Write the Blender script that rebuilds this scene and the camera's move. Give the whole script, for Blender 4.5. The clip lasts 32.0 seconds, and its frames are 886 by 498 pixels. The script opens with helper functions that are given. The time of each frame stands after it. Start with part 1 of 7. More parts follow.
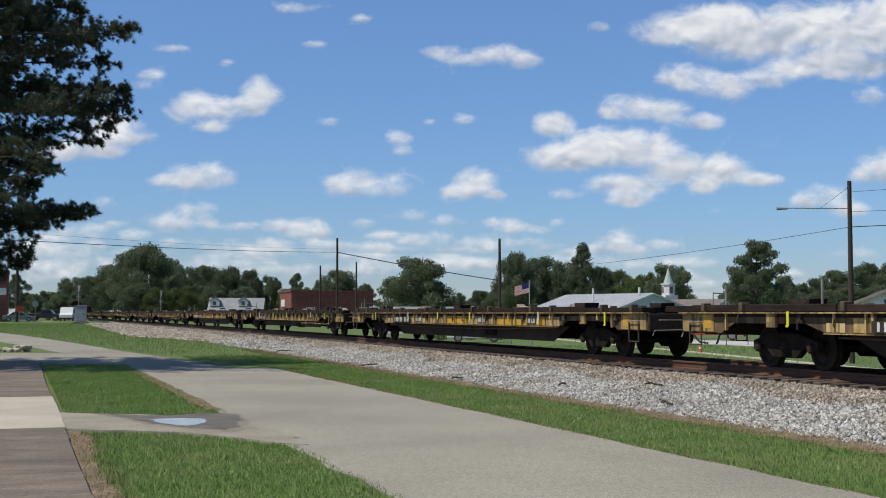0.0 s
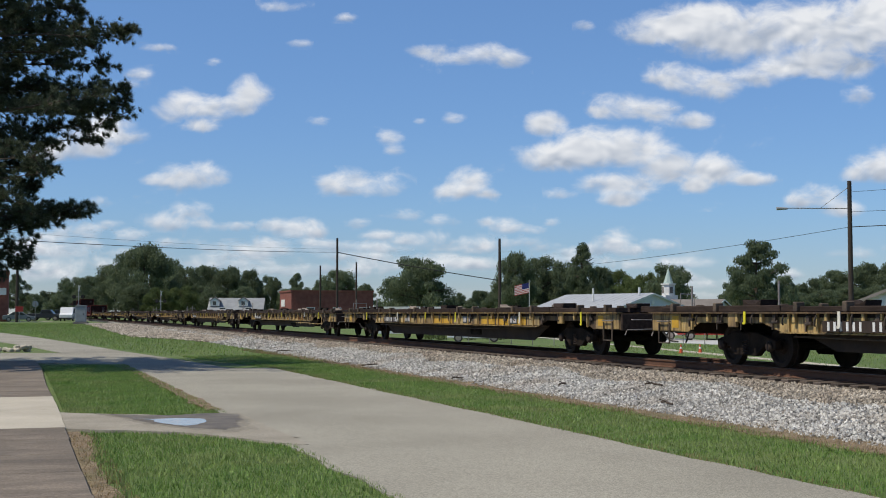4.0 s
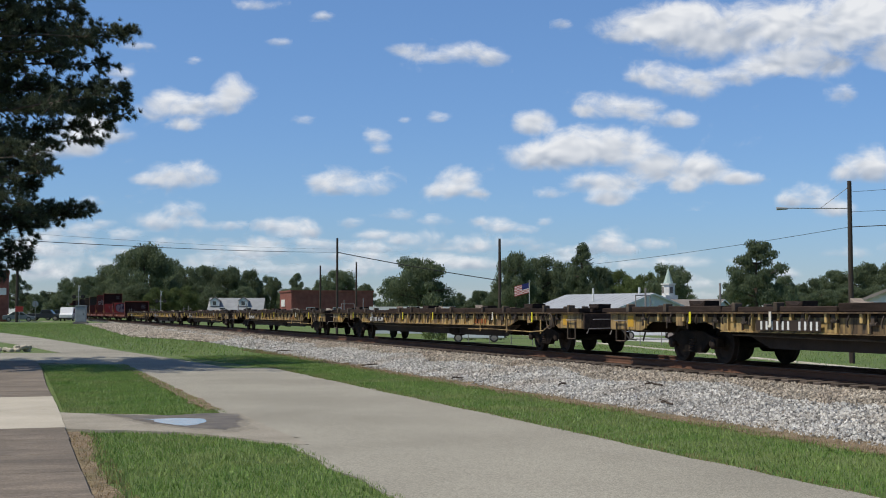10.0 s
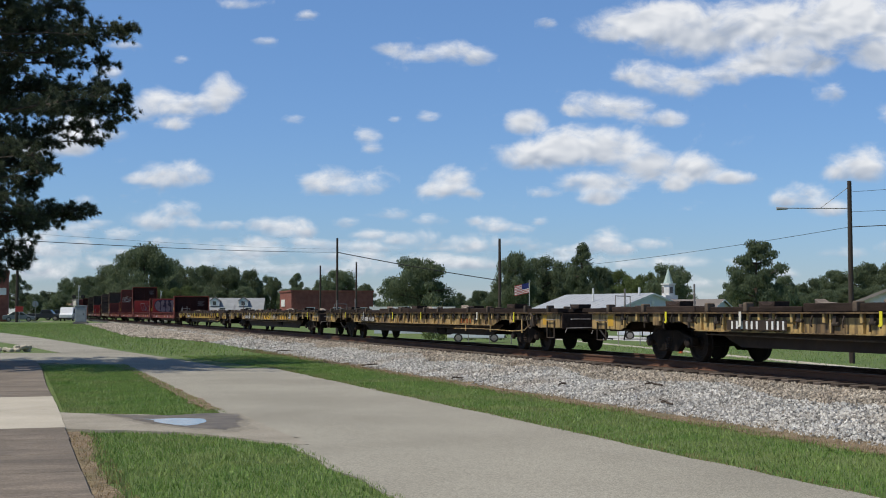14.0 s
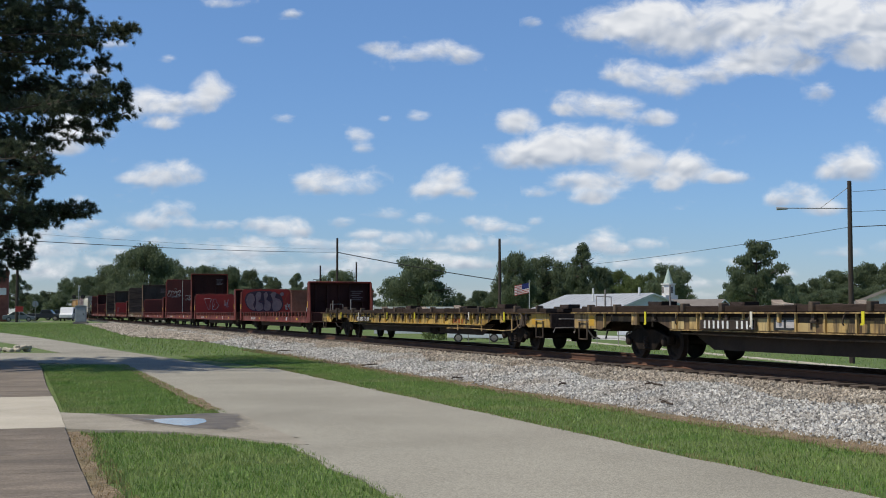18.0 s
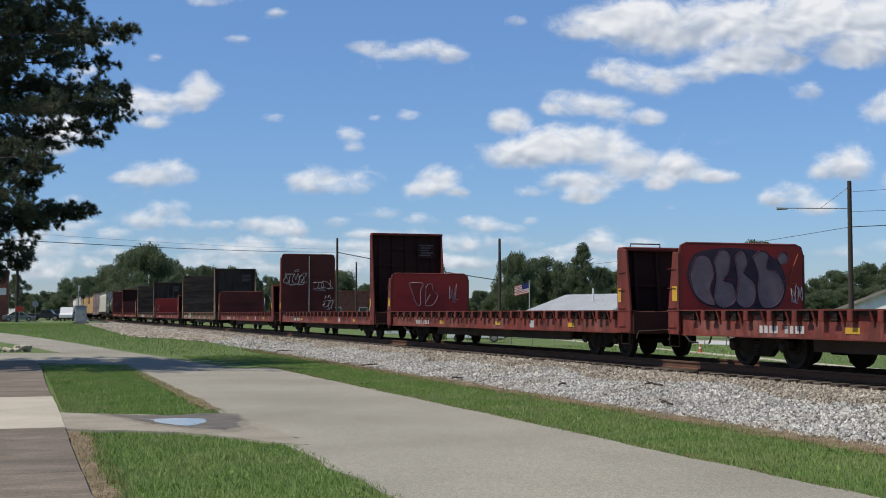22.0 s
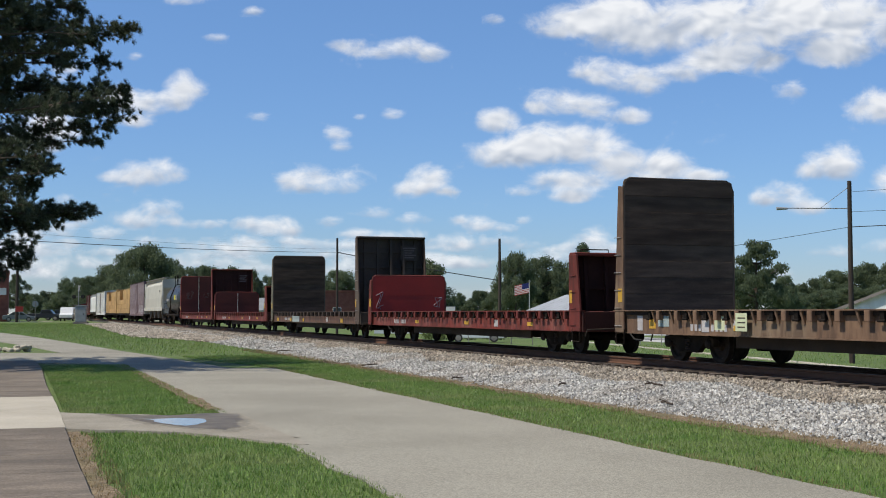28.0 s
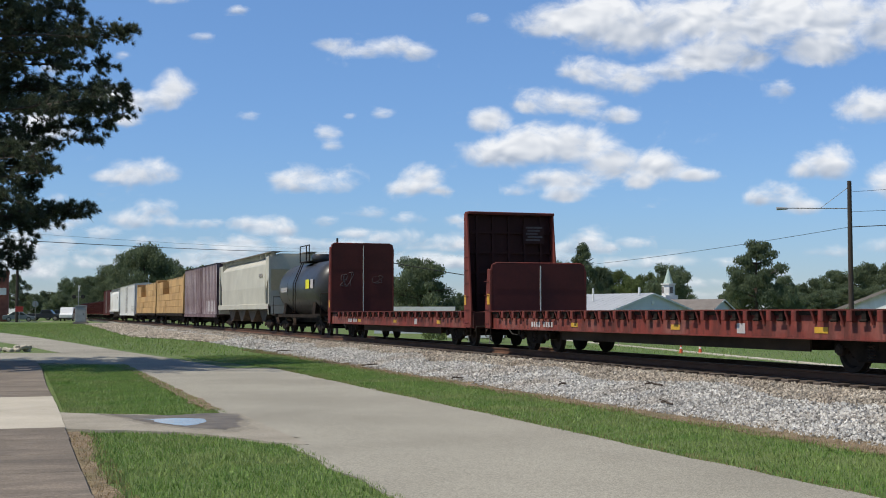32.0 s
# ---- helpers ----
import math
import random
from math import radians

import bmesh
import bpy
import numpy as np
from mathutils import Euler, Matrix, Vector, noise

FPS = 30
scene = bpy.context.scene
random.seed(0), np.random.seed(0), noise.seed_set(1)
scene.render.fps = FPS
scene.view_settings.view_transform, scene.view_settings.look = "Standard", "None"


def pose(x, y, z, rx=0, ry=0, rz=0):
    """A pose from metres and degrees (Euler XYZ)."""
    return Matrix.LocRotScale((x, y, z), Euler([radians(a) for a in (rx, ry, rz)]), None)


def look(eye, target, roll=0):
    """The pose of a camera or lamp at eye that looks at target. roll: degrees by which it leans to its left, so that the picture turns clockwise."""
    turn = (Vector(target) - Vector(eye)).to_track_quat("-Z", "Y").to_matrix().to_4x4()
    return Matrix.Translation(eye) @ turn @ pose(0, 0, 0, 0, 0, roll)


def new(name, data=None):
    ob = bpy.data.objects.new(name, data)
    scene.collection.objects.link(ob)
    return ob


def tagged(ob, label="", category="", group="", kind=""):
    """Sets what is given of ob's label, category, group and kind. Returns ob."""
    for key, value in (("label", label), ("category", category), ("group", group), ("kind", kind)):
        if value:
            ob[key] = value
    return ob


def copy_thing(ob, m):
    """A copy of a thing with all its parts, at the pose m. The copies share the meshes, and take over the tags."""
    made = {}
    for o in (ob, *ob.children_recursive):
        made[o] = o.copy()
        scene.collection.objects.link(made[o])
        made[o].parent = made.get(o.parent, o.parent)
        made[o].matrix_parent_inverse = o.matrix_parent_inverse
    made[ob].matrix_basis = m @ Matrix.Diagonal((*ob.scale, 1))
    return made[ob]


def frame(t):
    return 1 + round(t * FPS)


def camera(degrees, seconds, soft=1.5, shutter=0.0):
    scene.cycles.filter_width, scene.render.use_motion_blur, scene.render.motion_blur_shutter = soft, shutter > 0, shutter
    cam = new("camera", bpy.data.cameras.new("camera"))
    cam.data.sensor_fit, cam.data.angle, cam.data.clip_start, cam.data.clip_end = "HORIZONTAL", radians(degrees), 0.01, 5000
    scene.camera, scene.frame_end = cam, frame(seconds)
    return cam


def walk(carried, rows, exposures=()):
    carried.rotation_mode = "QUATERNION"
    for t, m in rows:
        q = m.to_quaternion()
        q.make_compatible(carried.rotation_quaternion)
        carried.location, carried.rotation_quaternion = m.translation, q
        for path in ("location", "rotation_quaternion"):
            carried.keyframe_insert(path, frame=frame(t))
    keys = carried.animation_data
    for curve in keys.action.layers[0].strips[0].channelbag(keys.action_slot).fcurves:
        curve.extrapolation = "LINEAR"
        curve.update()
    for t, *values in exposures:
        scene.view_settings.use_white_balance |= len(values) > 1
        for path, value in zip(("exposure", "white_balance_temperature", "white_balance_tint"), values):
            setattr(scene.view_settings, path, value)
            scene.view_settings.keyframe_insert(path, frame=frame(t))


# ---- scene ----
cam = camera(38.49, 32.0, soft=1.0)
EYE = 1.75  # height of the lens over the street
walk(cam, [(0.0, pose(0, 0, EYE, 90 + 2.892, 0, -18.515)), (32.0, pose(0, 0, EYE, 90 + 2.892, 0, -18.515))],
     exposures=[(0.0, -0.06), (21.0, -0.04), (24.0, 0.03), (32.0, 0.07)])

# ---- world, sun ----
SUN_EL, SUN_AZ = 58.0, -93.0  # degrees; azimuth clockwise from +y
world = bpy.data.worlds.new("sky")
scene.world = world
world.use_nodes = True
wn = world.node_tree.nodes
sky = wn.new("ShaderNodeTexSky")
sky.sky_type = 'NISHITA'
sky.sun_disc = False
sky.sun_elevation, sky.sun_rotation = radians(SUN_EL), radians(SUN_AZ)
sky.altitude, sky.air_density, sky.dust_density, sky.ozone_density = 0, 1.0, 0.0, 3.0
wl = world.node_tree.links
# humid summer air: bluer aloft, grey-blue haze low down
geo, sep, haze, tint = wn.new("ShaderNodeTexCoord"), wn.new("ShaderNodeSeparateXYZ"), wn.new("ShaderNodeValToRGB"), wn.new("ShaderNodeMix")
wl.new(geo.outputs["Generated"], sep.inputs[0])
wl.new(sep.outputs["Z"], haze.inputs[0])
haze.color_ramp.elements[0].position, haze.color_ramp.elements[0].color = 0.0, (0.55, 0.66, 0.95, 1)
haze.color_ramp.elements[1].position, haze.color_ramp.elements[1].color = 0.30, (0.89, 1.09, 1.33, 1)
high = haze.color_ramp.elements.new(0.62)  # unseen sky overhead, dimmed and greyed to deepen the shade
high.color = (0.85, 0.88, 0.95, 1)
mid = haze.color_ramp.elements.new(0.08)
mid.color = (0.64, 0.82, 1.12, 1)
tint.data_type, tint.blend_type = 'RGBA', 'MULTIPLY'
tint.inputs[0].default_value = 1.0
wl.new(sky.outputs[0], tint.inputs[6])
wl.new(haze.outputs[0], tint.inputs[7])
wl.new(tint.outputs[2], wn["Background"].inputs[0])
wn["Background"].inputs[1].default_value = 0.096
sun_data = bpy.data.lights.new("sun", 'SUN')
sun_data.energy, sun_data.angle, sun_data.color = 4.2, radians(0.5), (1.0, 0.94, 0.82)
sun = new("sun", sun_data)
az, el = radians(SUN_AZ), radians(SUN_EL)
sun.matrix_world = look((0, 0, 0), (-math.sin(az) * math.cos(el), -math.cos(az) * math.cos(el), -math.sin(el)))


# ---- materials ----
def mat(name, a, b=None, rough=0.8, metal=0.0, scale=3.0, fine=40.0, bump=0.15, dist=0.02, dirt=None, dirt_amt=0.5, island=0.0, objvar=0.0, spec=0.4, stretch=None, coat=0.0, speck=None, thin=0.0, streak=None):
    """A procedural surface: colour a to b in broad patches and fine grain, dirt streaks, relief."""
    m = bpy.data.materials.new(name)
    m.use_nodes = True
    nt = m.node_tree
    N, L = nt.nodes, nt.links
    bs = N["Principled BSDF"]
    bs.inputs["Roughness"].default_value, bs.inputs["Metallic"].default_value = rough, metal
    bs.inputs["Specular IOR Level"].default_value = spec
    if coat:
        bs.inputs["Coat Weight"].default_value = coat
    b = b or tuple(c * 0.7 for c in a)
    tc = N.new("ShaderNodeTexCoord")
    src = tc.outputs["Object"]
    if stretch:
        mp = N.new("ShaderNodeMapping")
        mp.inputs["Scale"].default_value = stretch
        L.new(src, mp.inputs[0])
        src = mp.outputs[0]
    n1, n2 = N.new("ShaderNodeTexNoise"), N.new("ShaderNodeTexNoise")
    for n, s in ((n1, scale), (n2, fine)):
        n.inputs["Scale"].default_value, n.inputs["Detail"].default_value = s, 5.0
        L.new(src, n.inputs["Vector"])
    ad = N.new("ShaderNodeMath")
    ad.operation = 'MULTIPLY_ADD'
    L.new(n2.outputs[0], ad.inputs[0])
    ad.inputs[1].default_value = 0.45
    L.new(n1.outputs[0], ad.inputs[2])
    rp = N.new("ShaderNodeValToRGB")
    rp.color_ramp.elements[0].position, rp.color_ramp.elements[1].position = 0.52, 0.92
    rp.color_ramp.elements[0].color, rp.color_ramp.elements[1].color = (*a, 1), (*b, 1)
    L.new(ad.outputs[0], rp.inputs[0])
    out = rp.outputs[0]
    if dirt:
        n3 = N.new("ShaderNodeTexNoise")
        n3.inputs["Scale"].default_value, n3.inputs["Detail"].default_value = scale * 0.45, 7.0
        L.new(src, n3.inputs["Vector"])
        r3 = N.new("ShaderNodeMapRange")
        r3.inputs[1].default_value, r3.inputs[2].default_value, r3.inputs[4].default_value = 0.48, 0.68, dirt_amt
        L.new(n3.outputs[0], r3.inputs[0])
        mx = N.new("ShaderNodeMix")
        mx.data_type = 'RGBA'
        L.new(r3.outputs[0], mx.inputs[0])
        L.new(out, mx.inputs[6])
        mx.inputs[7].default_value = (*dirt, 1)
        out = mx.outputs[2]
    if streak:  # run-down stains: colour, amount, stretch
        ms_, n6, r6, x6 = N.new("ShaderNodeMapping"), N.new("ShaderNodeTexNoise"), N.new("ShaderNodeMapRange"), N.new("ShaderNodeMix")
        ms_.inputs["Scale"].default_value = streak[2]
        L.new(tc.outputs["Object"], ms_.inputs[0])
        L.new(ms_.outputs[0], n6.inputs["Vector"])
        n6.inputs["Scale"].default_value, n6.inputs["Detail"].default_value, n6.inputs["Roughness"].default_value = 1.0, 6.0, 0.6
        r6.inputs[1].default_value, r6.inputs[2].default_value, r6.inputs[4].default_value = 0.46, 0.6, streak[1]
        L.new(n6.outputs[0], r6.inputs[0])
        x6.data_type = 'RGBA'
        L.new(r6.outputs[0], x6.inputs[0])
        L.new(out, x6.inputs[6])
        x6.inputs[7].default_value = (*streak[0], 1)
        out = x6.outputs[2]
    if speck:
        vo = N.new("ShaderNodeTexVoronoi")
        vo.inputs["Scale"].default_value = speck[0]
        L.new(src, vo.inputs["Vector"])
        r5 = N.new("ShaderNodeMapRange")
        r5.inputs[3].default_value, r5.inputs[4].default_value = 1 - speck[1], 1 + speck[1]
        sp = N.new("ShaderNodeSeparateColor")
        L.new(vo.outputs["Color"], sp.inputs[0])
        L.new(sp.outputs[0], r5.inputs[0])
        h5 = N.new("ShaderNodeHueSaturation")
        L.new(r5.outputs[0], h5.inputs["Value"])
        L.new(out, h5.inputs["Color"])
        out = h5.outputs[0]
    for amt, kind, sock in ((island, "ShaderNodeNewGeometry", "Random Per Island"), (objvar, "ShaderNodeObjectInfo", "Random")):
        if amt:
            g = N.new(kind)
            r4 = N.new("ShaderNodeMapRange")
            r4.inputs[3].default_value, r4.inputs[4].default_value = 1 - amt, 1 + amt
            L.new(g.outputs[sock], r4.inputs[0])
            hv = N.new("ShaderNodeHueSaturation")
            L.new(r4.outputs[0], hv.inputs["Value"])
            L.new(out, hv.inputs["Color"])
            out = hv.outputs[0]
    L.new(out, bs.inputs["Base Color"])
    if thin:
        tl, ms = N.new("ShaderNodeBsdfTranslucent"), N.new("ShaderNodeMixShader")
        ms.inputs[0].default_value = thin
        L.new(out, tl.inputs[0])
        L.new(bs.outputs[0], ms.inputs[1])
        L.new(tl.outputs[0], ms.inputs[2])
        L.new(ms.outputs[0], N["Material Output"].inputs[0])
    if bump:
        bp = N.new("ShaderNodeBump")
        bp.inputs["Strength"].default_value, bp.inputs["Distance"].default_value = bump, dist
        L.new(ad.outputs[0], bp.inputs["Height"])
        L.new(bp.outputs[0], bs.inputs["Normal"])
    return m


M = {}
M["grass_soil"] = mat("grass_soil", (0.08, 0.13, 0.028), (0.115, 0.155, 0.042), 0.95, scale=0.35, fine=7, bump=0.7, dist=0.06, dirt=(0.13, 0.145, 0.055), dirt_amt=0.5, speck=(16, 0.25))
M["grass_blade"] = mat("grass_blade", (0.14, 0.25, 0.045), (0.26, 0.345, 0.10), 0.55, scale=1.3, fine=9, bump=0, island=0.4, thin=0.35, dirt=(0.31, 0.31, 0.13), dirt_amt=0.7)
M["dry_blade"] = mat("dry_blade", (0.25, 0.17, 0.085), (0.33, 0.25, 0.13), 0.9, scale=0.9, fine=6, bump=0, island=0.35, thin=0.3)
M["soil"] = mat("soil", (0.15, 0.105, 0.062), (0.25, 0.19, 0.12), 0.95, scale=2.2, fine=25, bump=0.6, dist=0.02, dirt=(0.12, 0.12, 0.05), dirt_amt=0.6, speck=(25, 0.35))
M["asphalt"] = mat("asphalt", (0.25, 0.23, 0.184), (0.335, 0.31, 0.25), 0.92, scale=0.3, fine=34, bump=0.35, dist=0.006, dirt=(0.2, 0.177, 0.14), dirt_amt=0.5, speck=(75, 0.3))
M["concrete"] = mat("concrete", (0.225, 0.183, 0.14), (0.165, 0.134, 0.103), 0.9, scale=0.9, fine=30, bump=0.25, dist=0.004, dirt=(0.11, 0.09, 0.07), dirt_amt=0.6, speck=(40, 0.18), objvar=0.1, streak=((0.1, 0.082, 0.064), 0.6, (0.6, 1.6, 1)))
M["concrete_new"] = mat("concrete_new", (0.5, 0.45, 0.365), (0.41, 0.365, 0.29), 0.9, scale=0.9, fine=30, bump=0.2, dist=0.004, dirt=(0.34, 0.3, 0.235), dirt_amt=0.4, speck=(60, 0.1))
M["ballast"] = mat("ballast", (0.15, 0.135, 0.115), (0.27, 0.25, 0.22), 0.95, scale=2.5, fine=14, bump=1.0, dist=0.05, dirt=(0.18, 0.14, 0.105), dirt_amt=0.5, speck=(14, 0.5))
M["stone"] = mat("stone", (0.36, 0.345, 0.315), (0.50, 0.48, 0.445), 0.95, scale=1.0, fine=12, bump=0.0, island=0.52, dirt=(0.30, 0.245, 0.185), dirt_amt=0.5)
M["stone_dusty"] = mat("stone_dusty", (0.29, 0.25, 0.20), (0.41, 0.36, 0.295), 0.95, scale=1.0, fine=12, bump=0.0, island=0.55, dirt=(0.22, 0.16, 0.11), dirt_amt=0.6)
M["tie"] = mat("tie", (0.06, 0.045, 0.035), (0.13, 0.1, 0.08), 0.95, scale=2, fine=40, bump=0.5, stretch=(1, 8, 8), objvar=0.3)
M["rail"] = mat("rail", (0.10, 0.05, 0.032), (0.15, 0.078, 0.05), 0.85, scale=2, fine=30, bump=0.3, spec=0.2)
M["rail_head"] = mat("rail_head", (0.17, 0.12, 0.09), (0.12, 0.085, 0.065), 0.6, 0.3, scale=2, fine=30, bump=0.1)
M["yellow"] = mat("yellow", (0.53, 0.365, 0.14), (0.34, 0.22, 0.09), 0.7, scale=1.6, fine=22, bump=0.12, dirt=(0.14, 0.09, 0.05), dirt_amt=0.85, objvar=0.15, streak=((0.065, 0.044, 0.03), 0.85, (1, 6.5, 0.8)))
M["yellow_bright"] = mat("yellow_bright", (0.62, 0.42, 0.1), (0.5, 0.32, 0.08), 0.65, scale=1.6, fine=22, bump=0.1, dirt=(0.2, 0.12, 0.05), dirt_amt=0.5, objvar=0.1, streak=((0.14, 0.09, 0.045), 0.6, (1, 5.5, 0.9)))
# grimy brown yellow, its darkness also painting the shade under the flange
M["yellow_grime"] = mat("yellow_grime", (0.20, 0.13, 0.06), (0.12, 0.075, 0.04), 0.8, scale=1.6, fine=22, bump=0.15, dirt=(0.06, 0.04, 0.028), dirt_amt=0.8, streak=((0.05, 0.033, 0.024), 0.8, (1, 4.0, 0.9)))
M["yellow_pale"] = mat("yellow_pale", (0.55, 0.42, 0.2), (0.44, 0.32, 0.14), 0.75, scale=1.6, fine=22, bump=0.08, dirt=(0.28, 0.18, 0.08), dirt_amt=0.5, objvar=0.12, streak=((0.13, 0.085, 0.05), 0.65, (1, 5.0, 0.9)))
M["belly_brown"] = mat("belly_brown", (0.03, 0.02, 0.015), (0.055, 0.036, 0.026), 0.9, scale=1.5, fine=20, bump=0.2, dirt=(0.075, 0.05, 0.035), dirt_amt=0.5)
M["yellow_clean"] = mat("yellow_clean", (0.60, 0.345, 0.03), (0.5, 0.28, 0.035), 0.6, scale=2, fine=18, bump=0.05)
M["timber"] = mat("timber", (0.022, 0.0155, 0.0125), (0.045, 0.031, 0.025), 0.95, scale=2, fine=22, bump=0.5, stretch=(6, 1, 6), objvar=0.35, spec=0.15)
M["black_steel"] = mat("black_steel", (0.012, 0.0095, 0.0078), (0.03, 0.022, 0.017), 0.9, scale=3, fine=22, bump=0.25, dirt=(0.055, 0.036, 0.025), dirt_amt=0.5, spec=0.1)
M["wheel"] = mat("wheel", (0.02, 0.015, 0.012), (0.042, 0.029, 0.022), 0.8, scale=4, fine=20, bump=0.2, dirt=(0.075, 0.048, 0.035), dirt_amt=0.5, spec=0.2)
M["grey_steel"] = mat("grey_steel", (0.3, 0.28, 0.26), (0.2, 0.17, 0.15), 0.6, scale=4, fine=20, bump=0.15, objvar=0.2)
M["white_strap"] = mat("white_strap", (0.75, 0.72, 0.62), (0.6, 0.56, 0.46), 0.8, scale=4, fine=20)
M["yellow_strap"] = mat("yellow_strap", (0.75, 0.68, 0.03), (0.6, 0.52, 0.03), 0.8, scale=4, fine=20)
M["red_car"] = mat("red_car", (0.205, 0.038, 0.028), (0.13, 0.031, 0.024), 0.72, scale=1.1, fine=14, bump=0.12, dirt=(0.065, 0.03, 0.023), dirt_amt=0.7, objvar=0.12, streak=((0.06, 0.024, 0.019), 0.6, (1, 4.0, 0.8)), spec=0.25)
M["red_panel"] = mat("red_panel", (0.38, 0.028, 0.02), (0.3, 0.025, 0.018), 0.65, scale=0.7, fine=10, bump=0.1, dirt=(0.2, 0.028, 0.02), dirt_amt=0.6)
M["brown_panel"] = mat("brown_panel", (0.125, 0.032, 0.025), (0.09, 0.027, 0.022), 0.75, scale=0.7, fine=10, bump=0.1, dirt=(0.065, 0.026, 0.021), dirt_amt=0.6, spec=0.2)
M["dark_car"] = mat("dark_car", (0.058, 0.04, 0.032), (0.095, 0.062, 0.047), 0.85, scale=0.9, fine=14, bump=0.2, dirt=(0.16, 0.125, 0.09), dirt_amt=0.45)
M["olive_car"] = mat("olive_car", (0.21, 0.125, 0.075), (0.13, 0.075, 0.047), 0.85, scale=0.8, fine=9, bump=0.15, dirt=(0.37, 0.32, 0.21), dirt_amt=0.6, streak=((0.085, 0.05, 0.033), 0.7, (1, 3.5, 0.8)))
M["weathered_wood"] = mat("weathered_wood", (0.115, 0.08, 0.06), (0.06, 0.042, 0.033), 0.95, scale=1.2, fine=18, bump=0.5, dist=0.01, stretch=(1, 6, 6), objvar=0.2, spec=0.15, dirt=(0.05, 0.034, 0.028), dirt_amt=0.6)
M["paint_white"] = mat("paint_white", (0.75, 0.74, 0.71), (0.62, 0.6, 0.56), 0.7, scale=2, fine=20, bump=0.05)
M["chalk"] = mat("chalk", (0.5, 0.47, 0.46), (0.36, 0.33, 0.32), 0.9, scale=3, fine=20, bump=0.0)
M["tank_black"] = mat("tank_black", (0.022, 0.022, 0.024), (0.04, 0.038, 0.036), 0.38, scale=1, fine=12, bump=0.05, dirt=(0.07, 0.06, 0.05), dirt_amt=0.5)
M["hopper_grey"] = mat("hopper_grey", (0.52, 0.485, 0.4), (0.43, 0.4, 0.33), 0.6, scale=0.7, fine=10, bump=0.06, dirt=(0.35, 0.32, 0.26), dirt_amt=0.4)
M["box_mauve"] = mat("box_mauve", (0.13, 0.068, 0.07), (0.095, 0.05, 0.053), 0.75, scale=0.9, fine=14, bump=0.1, dirt=(0.085, 0.04, 0.04), dirt_amt=0.7, streak=((0.34, 0.28, 0.28), 0.5, (1, 5, 0.25)))
M["lumber_wrap"] = mat("lumber_wrap", (0.50, 0.31, 0.125), (0.40, 0.235, 0.09), 0.8, scale=1.2, fine=14, bump=0.1, objvar=0.12, dirt=(0.24, 0.13, 0.05), dirt_amt=0.5)
M["leaf"] = mat("leaf", (0.12, 0.155, 0.088), (0.18, 0.212, 0.122), 0.85, scale=0.25, fine=2.5, bump=0, island=0.22, objvar=0.2, spec=0.06, thin=0.5)
M["leaf_light"] = mat("leaf_light", (0.125, 0.165, 0.062), (0.175, 0.21, 0.085), 0.85, scale=0.25, fine=2.5, bump=0, island=0.22, objvar=0.2, spec=0.1, thin=0.5)
M["needle"] = mat("needle", (0.055, 0.07, 0.046), (0.11, 0.128, 0.08), 0.75, scale=0.5, fine=4, bump=0, island=0.3, spec=0.2, thin=0.3)
M["bark"] = mat("bark", (0.055, 0.04, 0.031), (0.095, 0.073, 0.057), 0.95, scale=3, fine=18, bump=0.8, dist=0.03, stretch=(3, 3, 0.7))
M["pole_wood"] = mat("pole_wood", (0.035, 0.025, 0.02), (0.065, 0.05, 0.04), 0.95, scale=2, fine=18, bump=0.4, stretch=(6, 6, 0.6))
M["wire"] = mat("wire", (0.02, 0.02, 0.02), (0.03, 0.03, 0.03), 0.6, bump=0)
M["brick"] = mat("brick", (0.19, 0.06, 0.042), (0.25, 0.095, 0.07), 0.9, scale=1.5, fine=9, bump=0.3, dirt=(0.14, 0.05, 0.04), dirt_amt=0.4)
M["metal_roof"] = mat("metal_roof", (0.36, 0.37, 0.38), (0.43, 0.44, 0.45), 0.5, 0.1, scale=0.4, fine=6, bump=0.05)
M["siding"] = mat("siding", (0.55, 0.56, 0.58), (0.62, 0.63, 0.64), 0.8, scale=0.6, fine=8, bump=0.1)
M["slate"] = mat("slate", (0.22, 0.23, 0.24), (0.28, 0.29, 0.3), 0.9, scale=0.8, fine=9, bump=0.3)
M["shingle"] = mat("shingle", (0.15, 0.13, 0.115), (0.21, 0.185, 0.165), 0.95, scale=0.8, fine=9, bump=0.4)
M["glass"] = mat("glass", (0.03, 0.035, 0.04), (0.05, 0.055, 0.06), 0.08, scale=1, bump=0, spec=0.8)
M["grey_paint"] = mat("grey_paint", (0.33, 0.34, 0.35), (0.26, 0.265, 0.27), 0.5, scale=2, fine=12, bump=0.05)
M["rubber"] = mat("rubber", (0.02, 0.02, 0.02), (0.035, 0.033, 0.03), 0.9)
M["red_paint"] = mat("red_paint", (0.5, 0.04, 0.03), (0.42, 0.04, 0.03), 0.5, bump=0.05)
M["blue_cloth"] = mat("blue_cloth", (0.02, 0.03, 0.13), (0.03, 0.04, 0.16), 0.9)


